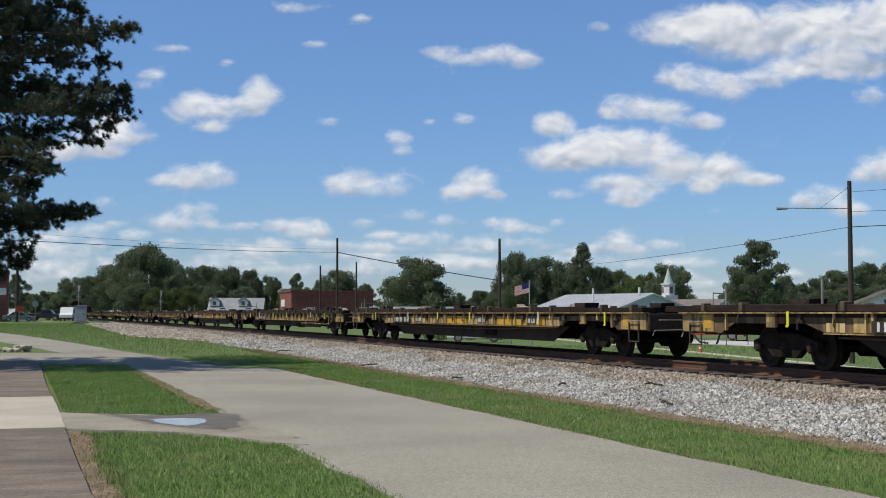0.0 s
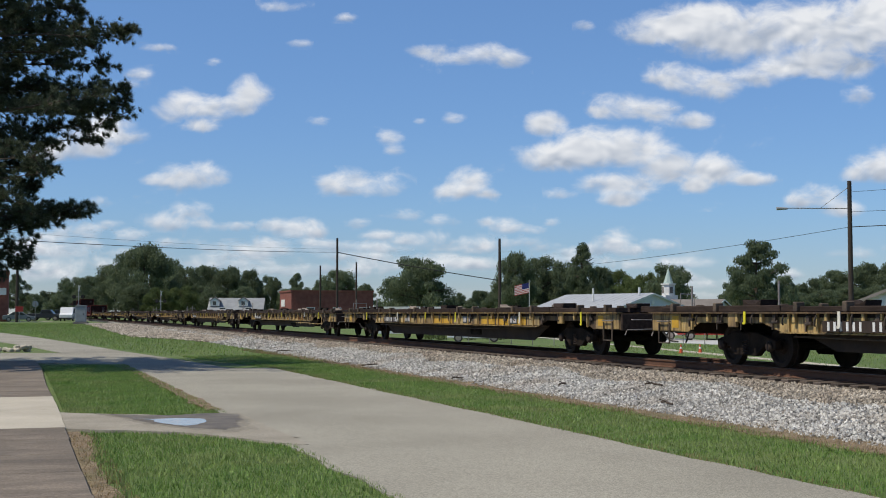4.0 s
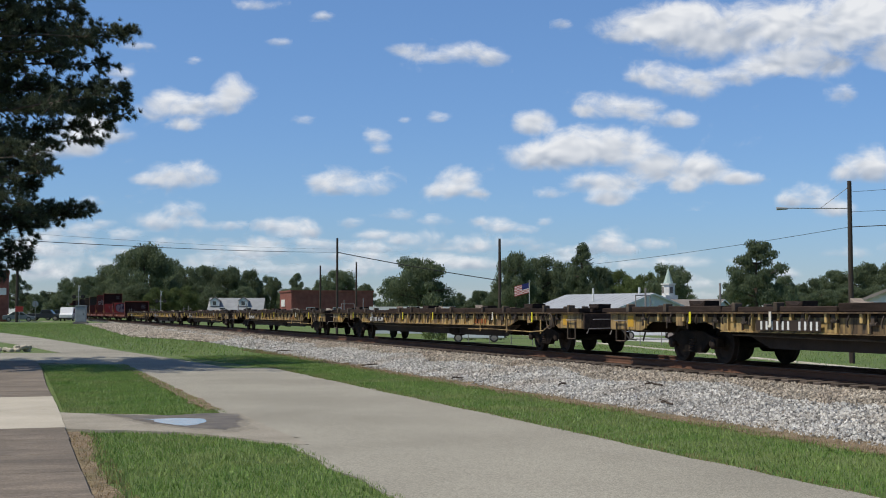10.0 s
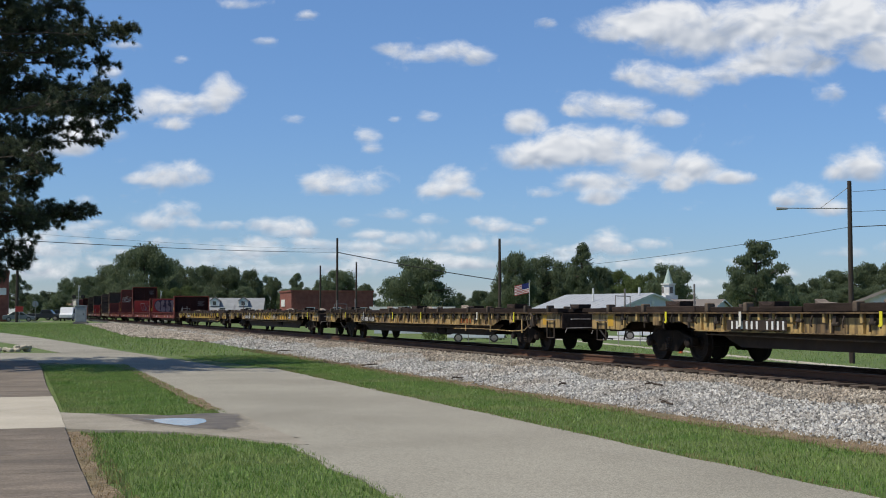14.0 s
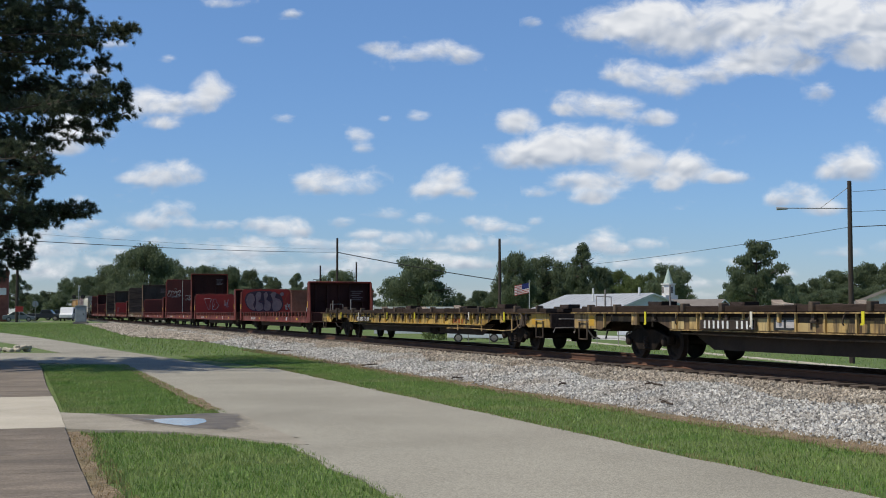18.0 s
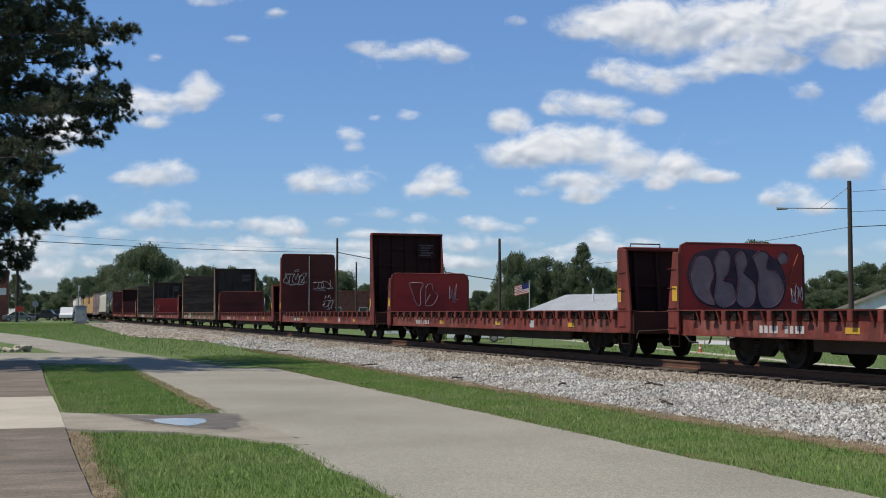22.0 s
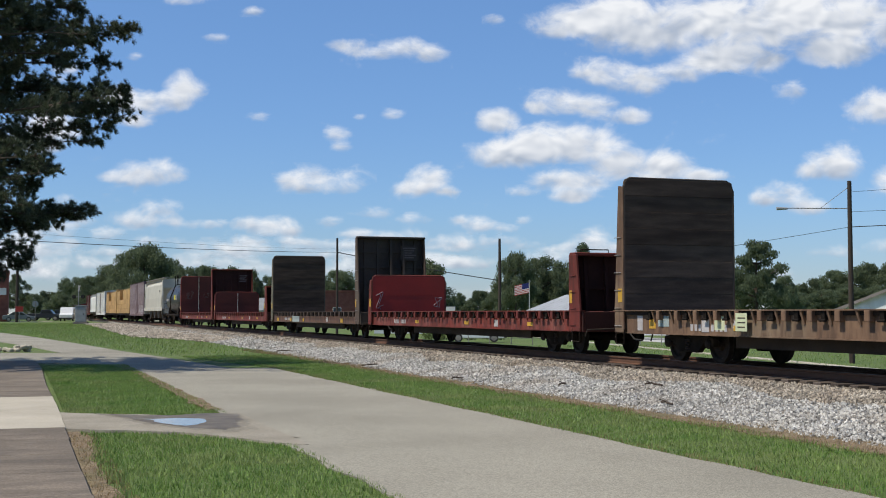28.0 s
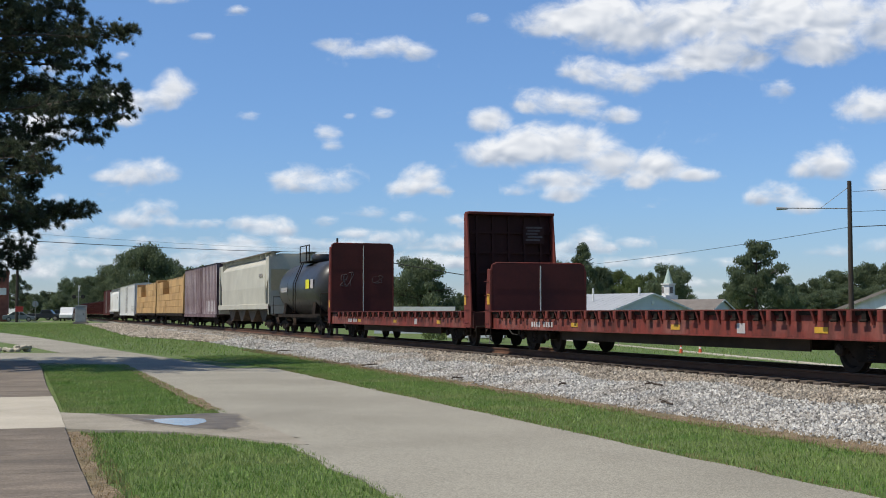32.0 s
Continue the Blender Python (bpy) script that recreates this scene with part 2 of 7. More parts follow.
# ---- mesh helpers ----
class Mesh:
    """Collects vertices and faces of one piece."""

    def __init__(self):
        self.v, self.f = [], []

    def add(self, vs, fs):
        n = len(self.v)
        self.v += [tuple(p) for p in vs]
        self.f += [tuple(i + n for i in q) for q in fs]
        return self

    def box(self, x0, x1, y0, y1, z0, z1):
        return self.add([(x0, y0, z0), (x1, y0, z0), (x1, y1, z0), (x0, y1, z0), (x0, y0, z1), (x1, y0, z1), (x1, y1, z1), (x0, y1, z1)],
                        [(3, 2, 1, 0), (4, 5, 6, 7), (0, 1, 5, 4), (1, 2, 6, 5), (2, 3, 7, 6), (3, 0, 4, 7)])

    def tube(self, p, q, r0, r1=None, n=8, caps=True):
        r1 = r0 if r1 is None else r1
        p, q = Vector(p), Vector(q)
        d = (q - p).normalized()
        u = d.orthogonal().normalized()
        w = d.cross(u)
        vs = []
        for c, r in ((p, r0), (q, r1)):
            vs += [c + (u * math.cos(a) + w * math.sin(a)) * r for a in (2 * math.pi * k / n for k in range(n))]
        fs = [(k, (k + 1) % n, n + (k + 1) % n, n + k) for k in range(n)]
        if caps:
            fs += [tuple(range(n - 1, -1, -1)), tuple(range(n, 2 * n))]
        return self.add(vs, fs)

    def path(self, pts, r, n=6):
        """One continuous round bar through the points."""
        pts = [Vector(p) for p in pts]
        base = len(self.v)
        up = None
        for i, p in enumerate(pts):
            d = (pts[min(i + 1, len(pts) - 1)] - pts[max(i - 1, 0)]).normalized()
            u = d.orthogonal().normalized() if up is None else (up - d * up.dot(d)).normalized()
            up = u
            w = d.cross(u)
            self.v += [tuple(p + (u * math.cos(a) + w * math.sin(a)) * r) for a in (2 * math.pi * k / n for k in range(n))]
        for i in range(len(pts) - 1):
            o = base + i * n
            self.f += [(o + k, o + (k + 1) % n, o + n + (k + 1) % n, o + n + k) for k in range(n)]
        last = base + (len(pts) - 1) * n
        self.f += [tuple(base + k for k in range(n - 1, -1, -1)), tuple(last + k for k in range(n))]
        return self

    def prism(self, poly, axis, a0, a1):
        """Extrudes a polygon of 2D points along an axis: 'x' takes (y, z), 'y' takes (x, z), 'z' takes (x, y)."""
        def at(p, a):
            return {'x': (a, p[0], p[1]), 'y': (p[0], a, p[1]), 'z': (p[0], p[1], a)}[axis]
        n = len(poly)
        vs = [at(p, a0) for p in poly] + [at(p, a1) for p in poly]
        fs = [tuple(range(n - 1, -1, -1)), tuple(range(n, 2 * n))] + [(k, (k + 1) % n, n + (k + 1) % n, n + k) for k in range(n)]
        return self.add(vs, fs)

    def lathe(self, prof, axis_o, axis='x', n=20):
        """Turns a profile of (along, radius) round an axis through axis_o."""
        vs, ox, oy, oz = [], *axis_o
        for a, r in prof:
            for k in range(n):
                c, s = math.cos(2 * math.pi * k / n) * r, math.sin(2 * math.pi * k / n) * r
                vs.append({'x': (ox + a, oy + c, oz + s), 'y': (ox + c, oy + a, oz + s), 'z': (ox + c, oy + s, oz + a)}[axis])
        fs = []
        for i in range(len(prof) - 1):
            fs += [(i * n + k, i * n + (k + 1) % n, (i + 1) * n + (k + 1) % n, (i + 1) * n + k) for k in range(n)]
        fs += [tuple(range(n)), tuple(range((len(prof) - 1) * n, len(prof) * n))]
        return self.add(vs, fs)

    def data(self, name, material, bevel=0.0, smooth=False):
        me = bpy.data.meshes.new(name)
        me.from_pydata(self.v, [], self.f)
        bm = bmesh.new()
        bm.from_mesh(me)
        if len(self.f) < 4000:
            bmesh.ops.recalc_face_normals(bm, faces=bm.faces[:])
        if bevel:
            bmesh.ops.bevel(bm, geom=[e for e in bm.edges if len(e.link_faces) == 2 and e.calc_face_angle(0) > 0.5], offset=bevel, segments=1, affect='EDGES', clamp_overlap=True)
        for f in bm.faces:
            f.smooth = smooth
        bm.to_mesh(me)
        bm.free()
        me.materials.append(M[material])
        return me


def part(name, mesh, material, parent=None, label="", bevel=0.0, smooth=False, at=None):
    """One mesh object; a child of parent where one is given."""
    me = mesh if isinstance(mesh, bpy.types.Mesh) else mesh.data(name, material, bevel, smooth)
    ob = new(name, me)
    if parent is not None:
        ob.parent = parent
    if at is not None:
        ob.matrix_basis = at
    return tagged(ob, label)


def thing(name, label, category, m=None, group="", kind=""):
    ob = new(name)
    ob.empty_display_size = 0.3
    if m is not None:
        ob.matrix_basis = m
    return tagged(ob, label, category, group, kind)


def smooth01(a, b, x):
    t = min(1.0, max(0.0, (x - a) / (b - a)))
    return t * t * (3 - 2 * t)


# ---- ground, street, track bed ----
RAIL = 0.67  # height of the rail tops
TRACK = 15.1  # the track runs along y at this x


def land(x, y):
    """Height of the ground sheet."""
    near = 0.5 * smooth01(60, 190, y)
    far = -0.5 + 0.9 * smooth01(90, 240, y)
    h = near + (far - near) * smooth01(17.0, 24.0, x)
    if 11.2 < x < 18.8:
        h = min(h, 0.2)
    return h


def ground_sheet():
    xs = [-4500, -1500, -500, -200, -100, -60, -40, -25, -15, -8, -4, -2, 0, 2, 4, 6, 8, 10, 11, 11.3, 13, 15, 17, 18.7, 19, 20, 22, 24, 27, 30, 35, 40, 50, 60, 80, 110, 150, 220, 350, 600, 1500, 4500]
    ys = [-3000, -800, -200, -60, -20, 0, 6, 10, 14, 18, 22, 26, 30, 34, 38, 42, 46, 50, 55, 60, 65, 70, 75, 80, 90, 100, 110, 120, 130, 140, 150, 160, 170, 180, 190, 200, 220, 240, 300, 400, 600, 1200, 4500]
    g = Mesh()
    nx = len(xs)
    g.v = [(x, y, land(x, y)) for y in ys for x in xs]
    g.f = [(j * nx + i, j * nx + i + 1, (j + 1) * nx + i + 1, (j + 1) * nx + i) for j in range(len(ys) - 1) for i in range(nx - 1)]
    return tagged(part("ground", g, "grass_soil", smooth=True), "mown green lawn over flat sandy ground", "ground", kind="structure")


def slab(name, edge_l, edge_r, lift, thick, material, label, category, kind="structure"):
    """A paved strip between two edges given as (x, y) at the same steps, laid on the land with real thickness."""
    g = Mesh()
    n = len(edge_l)
    for side in (edge_l, edge_r):
        for x, y in side:
            g.v.append((x, y, land(x, y) + lift))
    for side in (edge_l, edge_r):
        for x, y in side:
            g.v.append((x, y, land(x, y) + lift - thick))
    for i in range(n - 1):
        g.f.append((i, n + i, n + i + 1, i + 1))
        g.f.append((i, i + 1, 2 * n + i + 1, 2 * n + i))
        g.f.append((n + i + 1, n + i, 3 * n + i, 3 * n + i + 1))
    return tagged(part(name, g, material), label, category, kind=kind)


def spline(pts, step):
    """Points along a smooth line through pts at about that step."""
    out = []
    for i in range(len(pts) - 1):
        p0, p1, p2, p3 = (Vector(pts[max(0, min(len(pts) - 1, k))]) for k in (i - 1, i, i + 1, i + 2))
        n = max(1, int((p2 - p1).length / step))
        for k in range(n):
            t = k / n
            out.append(tuple(0.5 * ((2 * p1) + (p2 - p0) * t + (2 * p0 - 5 * p1 + 4 * p2 - p3) * t * t + (3 * p1 - p0 - 3 * p2 + p3) * t ** 3)))
    out.append(tuple(pts[-1]))
    return out


def uneven(line, amp, seed):
    return [(x + amp * noise.noise((y * 0.9, x * 0.3, seed)) + 0.5 * amp * noise.noise((y * 3.1, x, seed + 7)), y) for x, y in line]


ground = ground_sheet()
ys = [-30 + 0.5 * k for k in range(141)]
left = uneven([(3.38, y) for y in ys], 0.10, 3)
right = uneven([(7.70 - 1.35 * smooth01(39, 52, y), y) for y in ys], 0.09, 5)
slab("road", left, right, 0.02, 0.3, "asphalt", "pale worn grey asphalt lane beside the railway", "road")
# the lane bends away and forks round a small lawn
far_edge = spline([(6.35, 40), (5.7, 48.5), (4.5, 60), (2.6, 80), (-1.2, 107), (-9, 140), (-40, 190)], 2)
mid_edge = spline([(3.3, 40), (2.6, 48), (1.6, 60), (-0.4, 76), (-5, 100), (-13, 130), (-44, 180)], 2)
n_e = min(len(far_edge), len(mid_edge))


def resample(line, n):
    L = [0]
    for a, b in zip(line, line[1:]):
        L.append(L[-1] + math.hypot(b[0] - a[0], b[1] - a[1]))
    out, j = [], 0
    for k in range(n):
        d = L[-1] * k / (n - 1)
        while j < len(L) - 2 and L[j + 1] < d:
            j += 1
        t = (d - L[j]) / max(1e-6, L[j + 1] - L[j])
        out.append((line[j][0] + (line[j + 1][0] - line[j][0]) * t, line[j][1] + (line[j + 1][1] - line[j][1]) * t))
    return out


slab("road_bend", resample(mid_edge, 60), resample(far_edge, 60), 0.024, 0.3, "asphalt", "pale asphalt lane bending away from the railway", "road")
slab("road_fork", resample([(3.3, 44.5), (0, 47), (-8, 49), (-30, 52)], 30), resample([(2.0, 57), (-0.6, 58.5), (-8, 60), (-30, 62)], 30), 0.028, 0.3, "asphalt", "pale asphalt side lane", "road")
# sidewalk of separate slabs, one newer and paler where the drive crosses it
walkway = tagged(new("sidewalk"), "brown-stained concrete sidewalk with one pale new section", "sidewalk", kind="structure")
y = -8.0
while y < 47:
    new_one = 18.6 <= y < 26.0
    ln = 1.85
    g = Mesh().box(-1.25, 0.70 + 0.02 * math.sin(y * 3), y + 0.006, y + ln - 0.006, -0.15, 0.06)
    part("slab", g, "concrete_new" if new_one else "concrete", walkway, bevel=0.008)
    y += ln
# the drive over the verge
drive = Mesh()


def drive_span(x):
    """Near and far edge of the drive at x."""
    fl = 1.3 * smooth01(2.2, 3.6, x)
    return (19.6 - 0.62 * (x - 0.7) - fl + 0.12 * noise.noise((x * 2.2, 1, 1)), 22.8 - 0.6 * (x - 0.7) + fl * 0.7 + 0.12 * noise.noise((x * 2.2, 5, 1)))


for k in range(24):
    x = 0.71 + 2.95 * k / 23
    z = 0.05 - 0.022 * k / 23
    y0, y1 = drive_span(x)
    drive.v += [(x, y0, z), (x, y1, z), (x, y0 - 0.02, -0.1), (x, y1 + 0.02, -0.1)]
for k in range(23):
    i = 4 * k
    drive.f += [(i, i + 4, i + 5, i + 1), (i + 2, i + 6, i + 4, i), (i + 1, i + 5, i + 7, i + 3)]
M["drive_concrete"] = mat("drive_concrete", (0.34, 0.305, 0.245), (0.25, 0.22, 0.17), 0.9, scale=1.1, fine=26, bump=0.3, dist=0.005, dirt=(0.22, 0.19, 0.145), dirt_amt=0.4, speck=(50, 0.15))
tagged(part("driveway", drive, "drive_concrete"), "short worn concrete driveway apron crossing the verge", "driveway", kind="structure")
# puddle
pm = bpy.data.materials.new("puddle_water")
pm.use_nodes = True
b_ = pm.node_tree.nodes["Principled BSDF"]
b_.inputs["Base Color"].default_value, b_.inputs["Roughness"].default_value, b_.inputs["IOR"].default_value = (0.34, 0.335, 0.32, 1), 0.1, 1.33
b_.inputs["Specular IOR Level"].default_value = 0.8
M["puddle"] = pm
M["wet"] = mat("wet", (0.095, 0.078, 0.058), (0.18, 0.152, 0.115), 0.6, scale=2.5, fine=20, bump=0.4)
M["damp"] = mat("damp", (0.2, 0.175, 0.135), (0.27, 0.24, 0.185), 0.8, scale=2.5, fine=20, bump=0.3, speck=(40, 0.2))
def drive_z(x):
    return 0.05 - 0.022 * (x - 0.71) / 2.95


MUD = spline([(1.5, 22.15), (2.0, 21.85), (2.6, 21.75), (3.05, 22.0), (3.35, 22.2), (3.55, 21.4), (3.4, 20.4), (3.2, 19.5), (2.9, 19.0), (2.55, 19.15), (2.25, 19.7), (1.95, 20.45), (1.75, 21.2), (1.5, 22.15)], 0.12)
POOL = spline([(1.9, 21.05), (2.15, 21.0), (2.45, 21.12), (2.75, 20.98), (2.9, 20.85), (2.86, 20.35), (2.66, 19.85), (2.45, 19.62), (2.25, 19.95), (2.06, 20.45), (2.1, 20.75), (1.9, 21.05)], 0.1)
for nm, line, sc, amp, zz, mt, lb in (("damp_patch", MUD, 1.22, 0.22, 0.002, "damp", "damp darkened concrete round a puddle"), ("wet_patch", MUD, 1.0, 0.16, 0.004, "wet", "dark wet mud round a puddle"), ("puddle", POOL, 1.0, 0.07, 0.007, "puddle", "shallow rain puddle mirroring the sky")):
    g = Mesh()
    for x, y in line[:-1]:
        w = 1 + amp * (noise.noise((x * 4, y * 3, 4)) + 0.7 * noise.noise((x * 11, y * 9, 2)))
        x, y = 2.5 + (x - 2.5) * sc * w, 20.6 + (y - 20.6) * sc * w
        x = min(x, 3.62)
        g.v.append((x, max(min(y, drive_span(x)[1] - 0.02), drive_span(x)[0] + 0.03), drive_z(x) + zz))
    g.f = [tuple(range(len(g.v)))]
    tagged(part(nm, g, mt), lb, "puddle", kind="structure")


# ballast bed
def bed_profile(x):
    """Height of the stone bed over the rail-bed base at x."""
    if x < 13.45:
        return -0.04 + (x - 10.75) / 2.7 * 0.45
    if x > 16.75:
        return 0.41 - (x - 16.75) / 2.6 * 0.9
    return 0.41


def ballast_bed():
    g = Mesh()
    ys = [-440 + 8.0 * k for k in range(50)] + [-40 + 1.0 * k for k in range(100)] + [60 + 4.0 * k for k in range(48)] + [256 + 12.0 * k for k in range(48)]
    xs = [10.75 + 0.3 * k for k in range(10)] + [14.4, 15.1, 15.8, 16.75, 17.5, 18.4, 19.4]
    nx = len(xs)
    for yy in ys:
        for i, x in enumerate(xs):
            xx = x + (0.22 * noise.noise((yy * 0.35, 2, 0)) if i == 0 else 0)
            z = bed_profile(x) + 0.03 * noise.noise((x * 3, yy * 3, 5)) * (0.5 < i < 9)
            if i == 0:
                z = land(10.7, yy) - 0.03
            g.v.append((xx, yy, max(z, land(xx, yy) - 0.02) if i < 9 else z))
    g.f = [(j * nx + i, j * nx + i + 1, (j + 1) * nx + i + 1, (j + 1) * nx + i) for j in range(len(ys) - 1) for i in range(nx - 1)]
    return tagged(part("ballast", g, "ballast", smooth=True), "bed of pale grey crushed stone under the track", "ballast", kind="structure")


ballast_bed()
M["gravel_dust"] = mat("gravel_dust", (0.3, 0.275, 0.235), (0.4, 0.37, 0.325), 0.95, scale=0.5, fine=8, bump=0.8, dist=0.05, dirt=(0.2, 0.17, 0.11), dirt_amt=0.6, speck=(5, 0.35))
GRAVEL = [(10.9, 74), (10.5, 79), (9.6, 82.5), (8.6, 87), (8.1, 95), (7.9, 105), (7.8, 118), (7.9, 135), (8.2, 150), (8.6, 168)]
apron = Mesh()
for x, y in [(x + 1.1 * noise.noise((y * 0.35, 3, 1)) + 0.4 * noise.noise((y * 1.7, 5, 1)), y) for x, y in resample(GRAVEL, 90)]:
    for k in range(7):
        xx = x + (12.6 - x) * k / 6
        apron.v.append((xx, y, max(land(min(xx, 11.1), y) + 0.035, bed_profile(xx) + 0.01) - (0.05 if k == 0 else 0) + 0.03 * noise.noise((xx * 2, y, 3))))
apron.f = [(7 * j + i, 7 * j + i + 1, 7 * j + i + 8, 7 * j + i + 7) for j in range(89) for i in range(6)]
tagged(part("gravel_apron", apron, "gravel_dust"), "pale gravel spread beside the track near the crossing", "gravel", kind="structure")


def track():
    """Rails with head, web and foot on timber ties with plates."""
    t = tagged(new("track"), "rusty steel railway track on dark timber ties", "railway track", kind="structure")
    prof = [(-0.07, 0), (0.07, 0), (0.07, 0.012), (0.012, 0.03), (0.012, 0.125), (0.036, 0.135), (0.036, 0.165), (-0.036, 0.165), (-0.036, 0.135), (-0.012, 0.125), (-0.012, 0.03), (-0.07, 0.012)]
    for s in (-1, 1):
        x = TRACK + s * 0.755
        part("rail", Mesh().prism([(x + a, RAIL - 0.172 + b) for a, b in prof], 'y', -440, 830), "rail", t)
        part("rail_head", Mesh().box(x - 0.034, x + 0.034, -440, 830, RAIL - 0.006, RAIL), "rail_head", t, "bright worn running surface")
    tie = Mesh().box(-1.3, 1.3, -0.115, 0.115, -0.18, 0).data("tie", "tie", 0.012)
    rng = random.Random(4)
    for k in range(300):
        part("tie", tie, "tie", t, at=pose(TRACK + rng.uniform(-0.05, 0.05), 12 + k * 0.52, RAIL - 0.172, 0, 0, rng.uniform(-1, 1)))
    g = Mesh()
    for k in range(300, 760):
        y0 = 12 + k * 0.52
        g.box(TRACK - 1.3, TRACK + 1.3, y0 - 0.115, y0 + 0.115, RAIL - 0.35, RAIL - 0.172)
    for k in range(-860, 0):
        y0 = 12 + k * 0.52
        g.box(TRACK - 1.3, TRACK + 1.3, y0 - 0.115, y0 + 0.115, RAIL - 0.35, RAIL - 0.172)
    tagged(part("far_ties", g, "tie", t), kind="stuff")


track()


# ---- rolling stock ----
def wheelset(parent, y):
    g = Mesh()
    for s in (-1, 1):
        g.lathe([(s * 0.69, 0.445), (s * 0.715, 0.445), (s * 0.72, 0.42), (s * 0.81, 0.415), (s * 0.815, 0.33), (s * 0.77, 0.30), (s * 0.765, 0.16), (s * 0.83, 0.13), (s * 0.83, 0.05)], (0, 0, 0), 'x', 24)
    g.tube((-0.95, 0, 0), (0.95, 0, 0), 0.08, n=10)
    return part("wheelset", g, "wheel", parent, at=pose(0, y, 0.42))


def truck(parent, y):
    tr = part("truck", Mesh().box(-1.08, 1.08, -0.2, 0.2, 0.42, 0.68), "black_steel", parent, "rusty black two-axle truck", bevel=0.02, at=pose(0, y, 0))
    frame_poly = [(-1.12, .36), (-1.12, .54), (-.85, .60), (-.45, .70), (.45, .70), (.85, .60), (1.12, .54), (1.12, .36), (.98, .36), (.92, .46), (.75, .46), (.42, .22), (-.42, .22), (-.75, .46), (-.92, .46), (-.98, .36)]
    for s in (-1, 1):
        part("side_frame", Mesh().prism([(a * 0.96, b) for a, b in frame_poly], 'x', s * 0.93, s * 1.07), "black_steel", tr, bevel=0.015)
        part("spring_nest", Mesh().lathe([(0.26 + 0.025 * k, 0.12 if k % 2 else 0.15) for k in range(12)], (s * 0.98, 0, 0), 'z', 12), "wheel", tr)
        for dy in (-0.89, 0.89):
            part("bearing_cap", Mesh().lathe([(0, 0.11), (s * 0.05, 0.105), (s * 0.08, 0.07), (s * 0.085, 0.02)], (s * 1.05, dy, 0.42), 'x', 14), "wheel", tr)
    wheelset(tr, -0.89)
    wheelset(tr, 0.89)
    return tr


def coupler(parent, y, s):
    g = Mesh().box(-0.08, 0.08, min(y, y + s * 0.42), max(y, y + s * 0.42), 0.66, 0.84)
    g.box(-0.17, 0.15, min(y + s * 0.36, y + s * 0.66), max(y + s * 0.36, y + s * 0.66), 0.6, 0.92)
    part("coupler", g, "black_steel", parent, bevel=0.02)
    part("air_hose", Mesh().path([(-0.35, y, 0.72), (-0.36, y + s * 0.2, 0.62), (-0.3, y + s * 0.42, 0.42), (-0.2, y + s * 0.62, 0.4)], 0.022, 6), "rubber", parent)


M["dirty_steel"] = mat("dirty_steel", (0.045, 0.033, 0.025), (0.11, 0.08, 0.056), 0.8, scale=3, fine=20, bump=0.2, objvar=0.4)
M["chalk_wood"] = mat("chalk_wood", (0.30, 0.25, 0.2), (0.2, 0.16, 0.13), 0.9, objvar=0.4)
M["rust_mark"] = mat("rust_mark", (0.45, 0.13, 0.03), (0.3, 0.1, 0.03), 0.8)


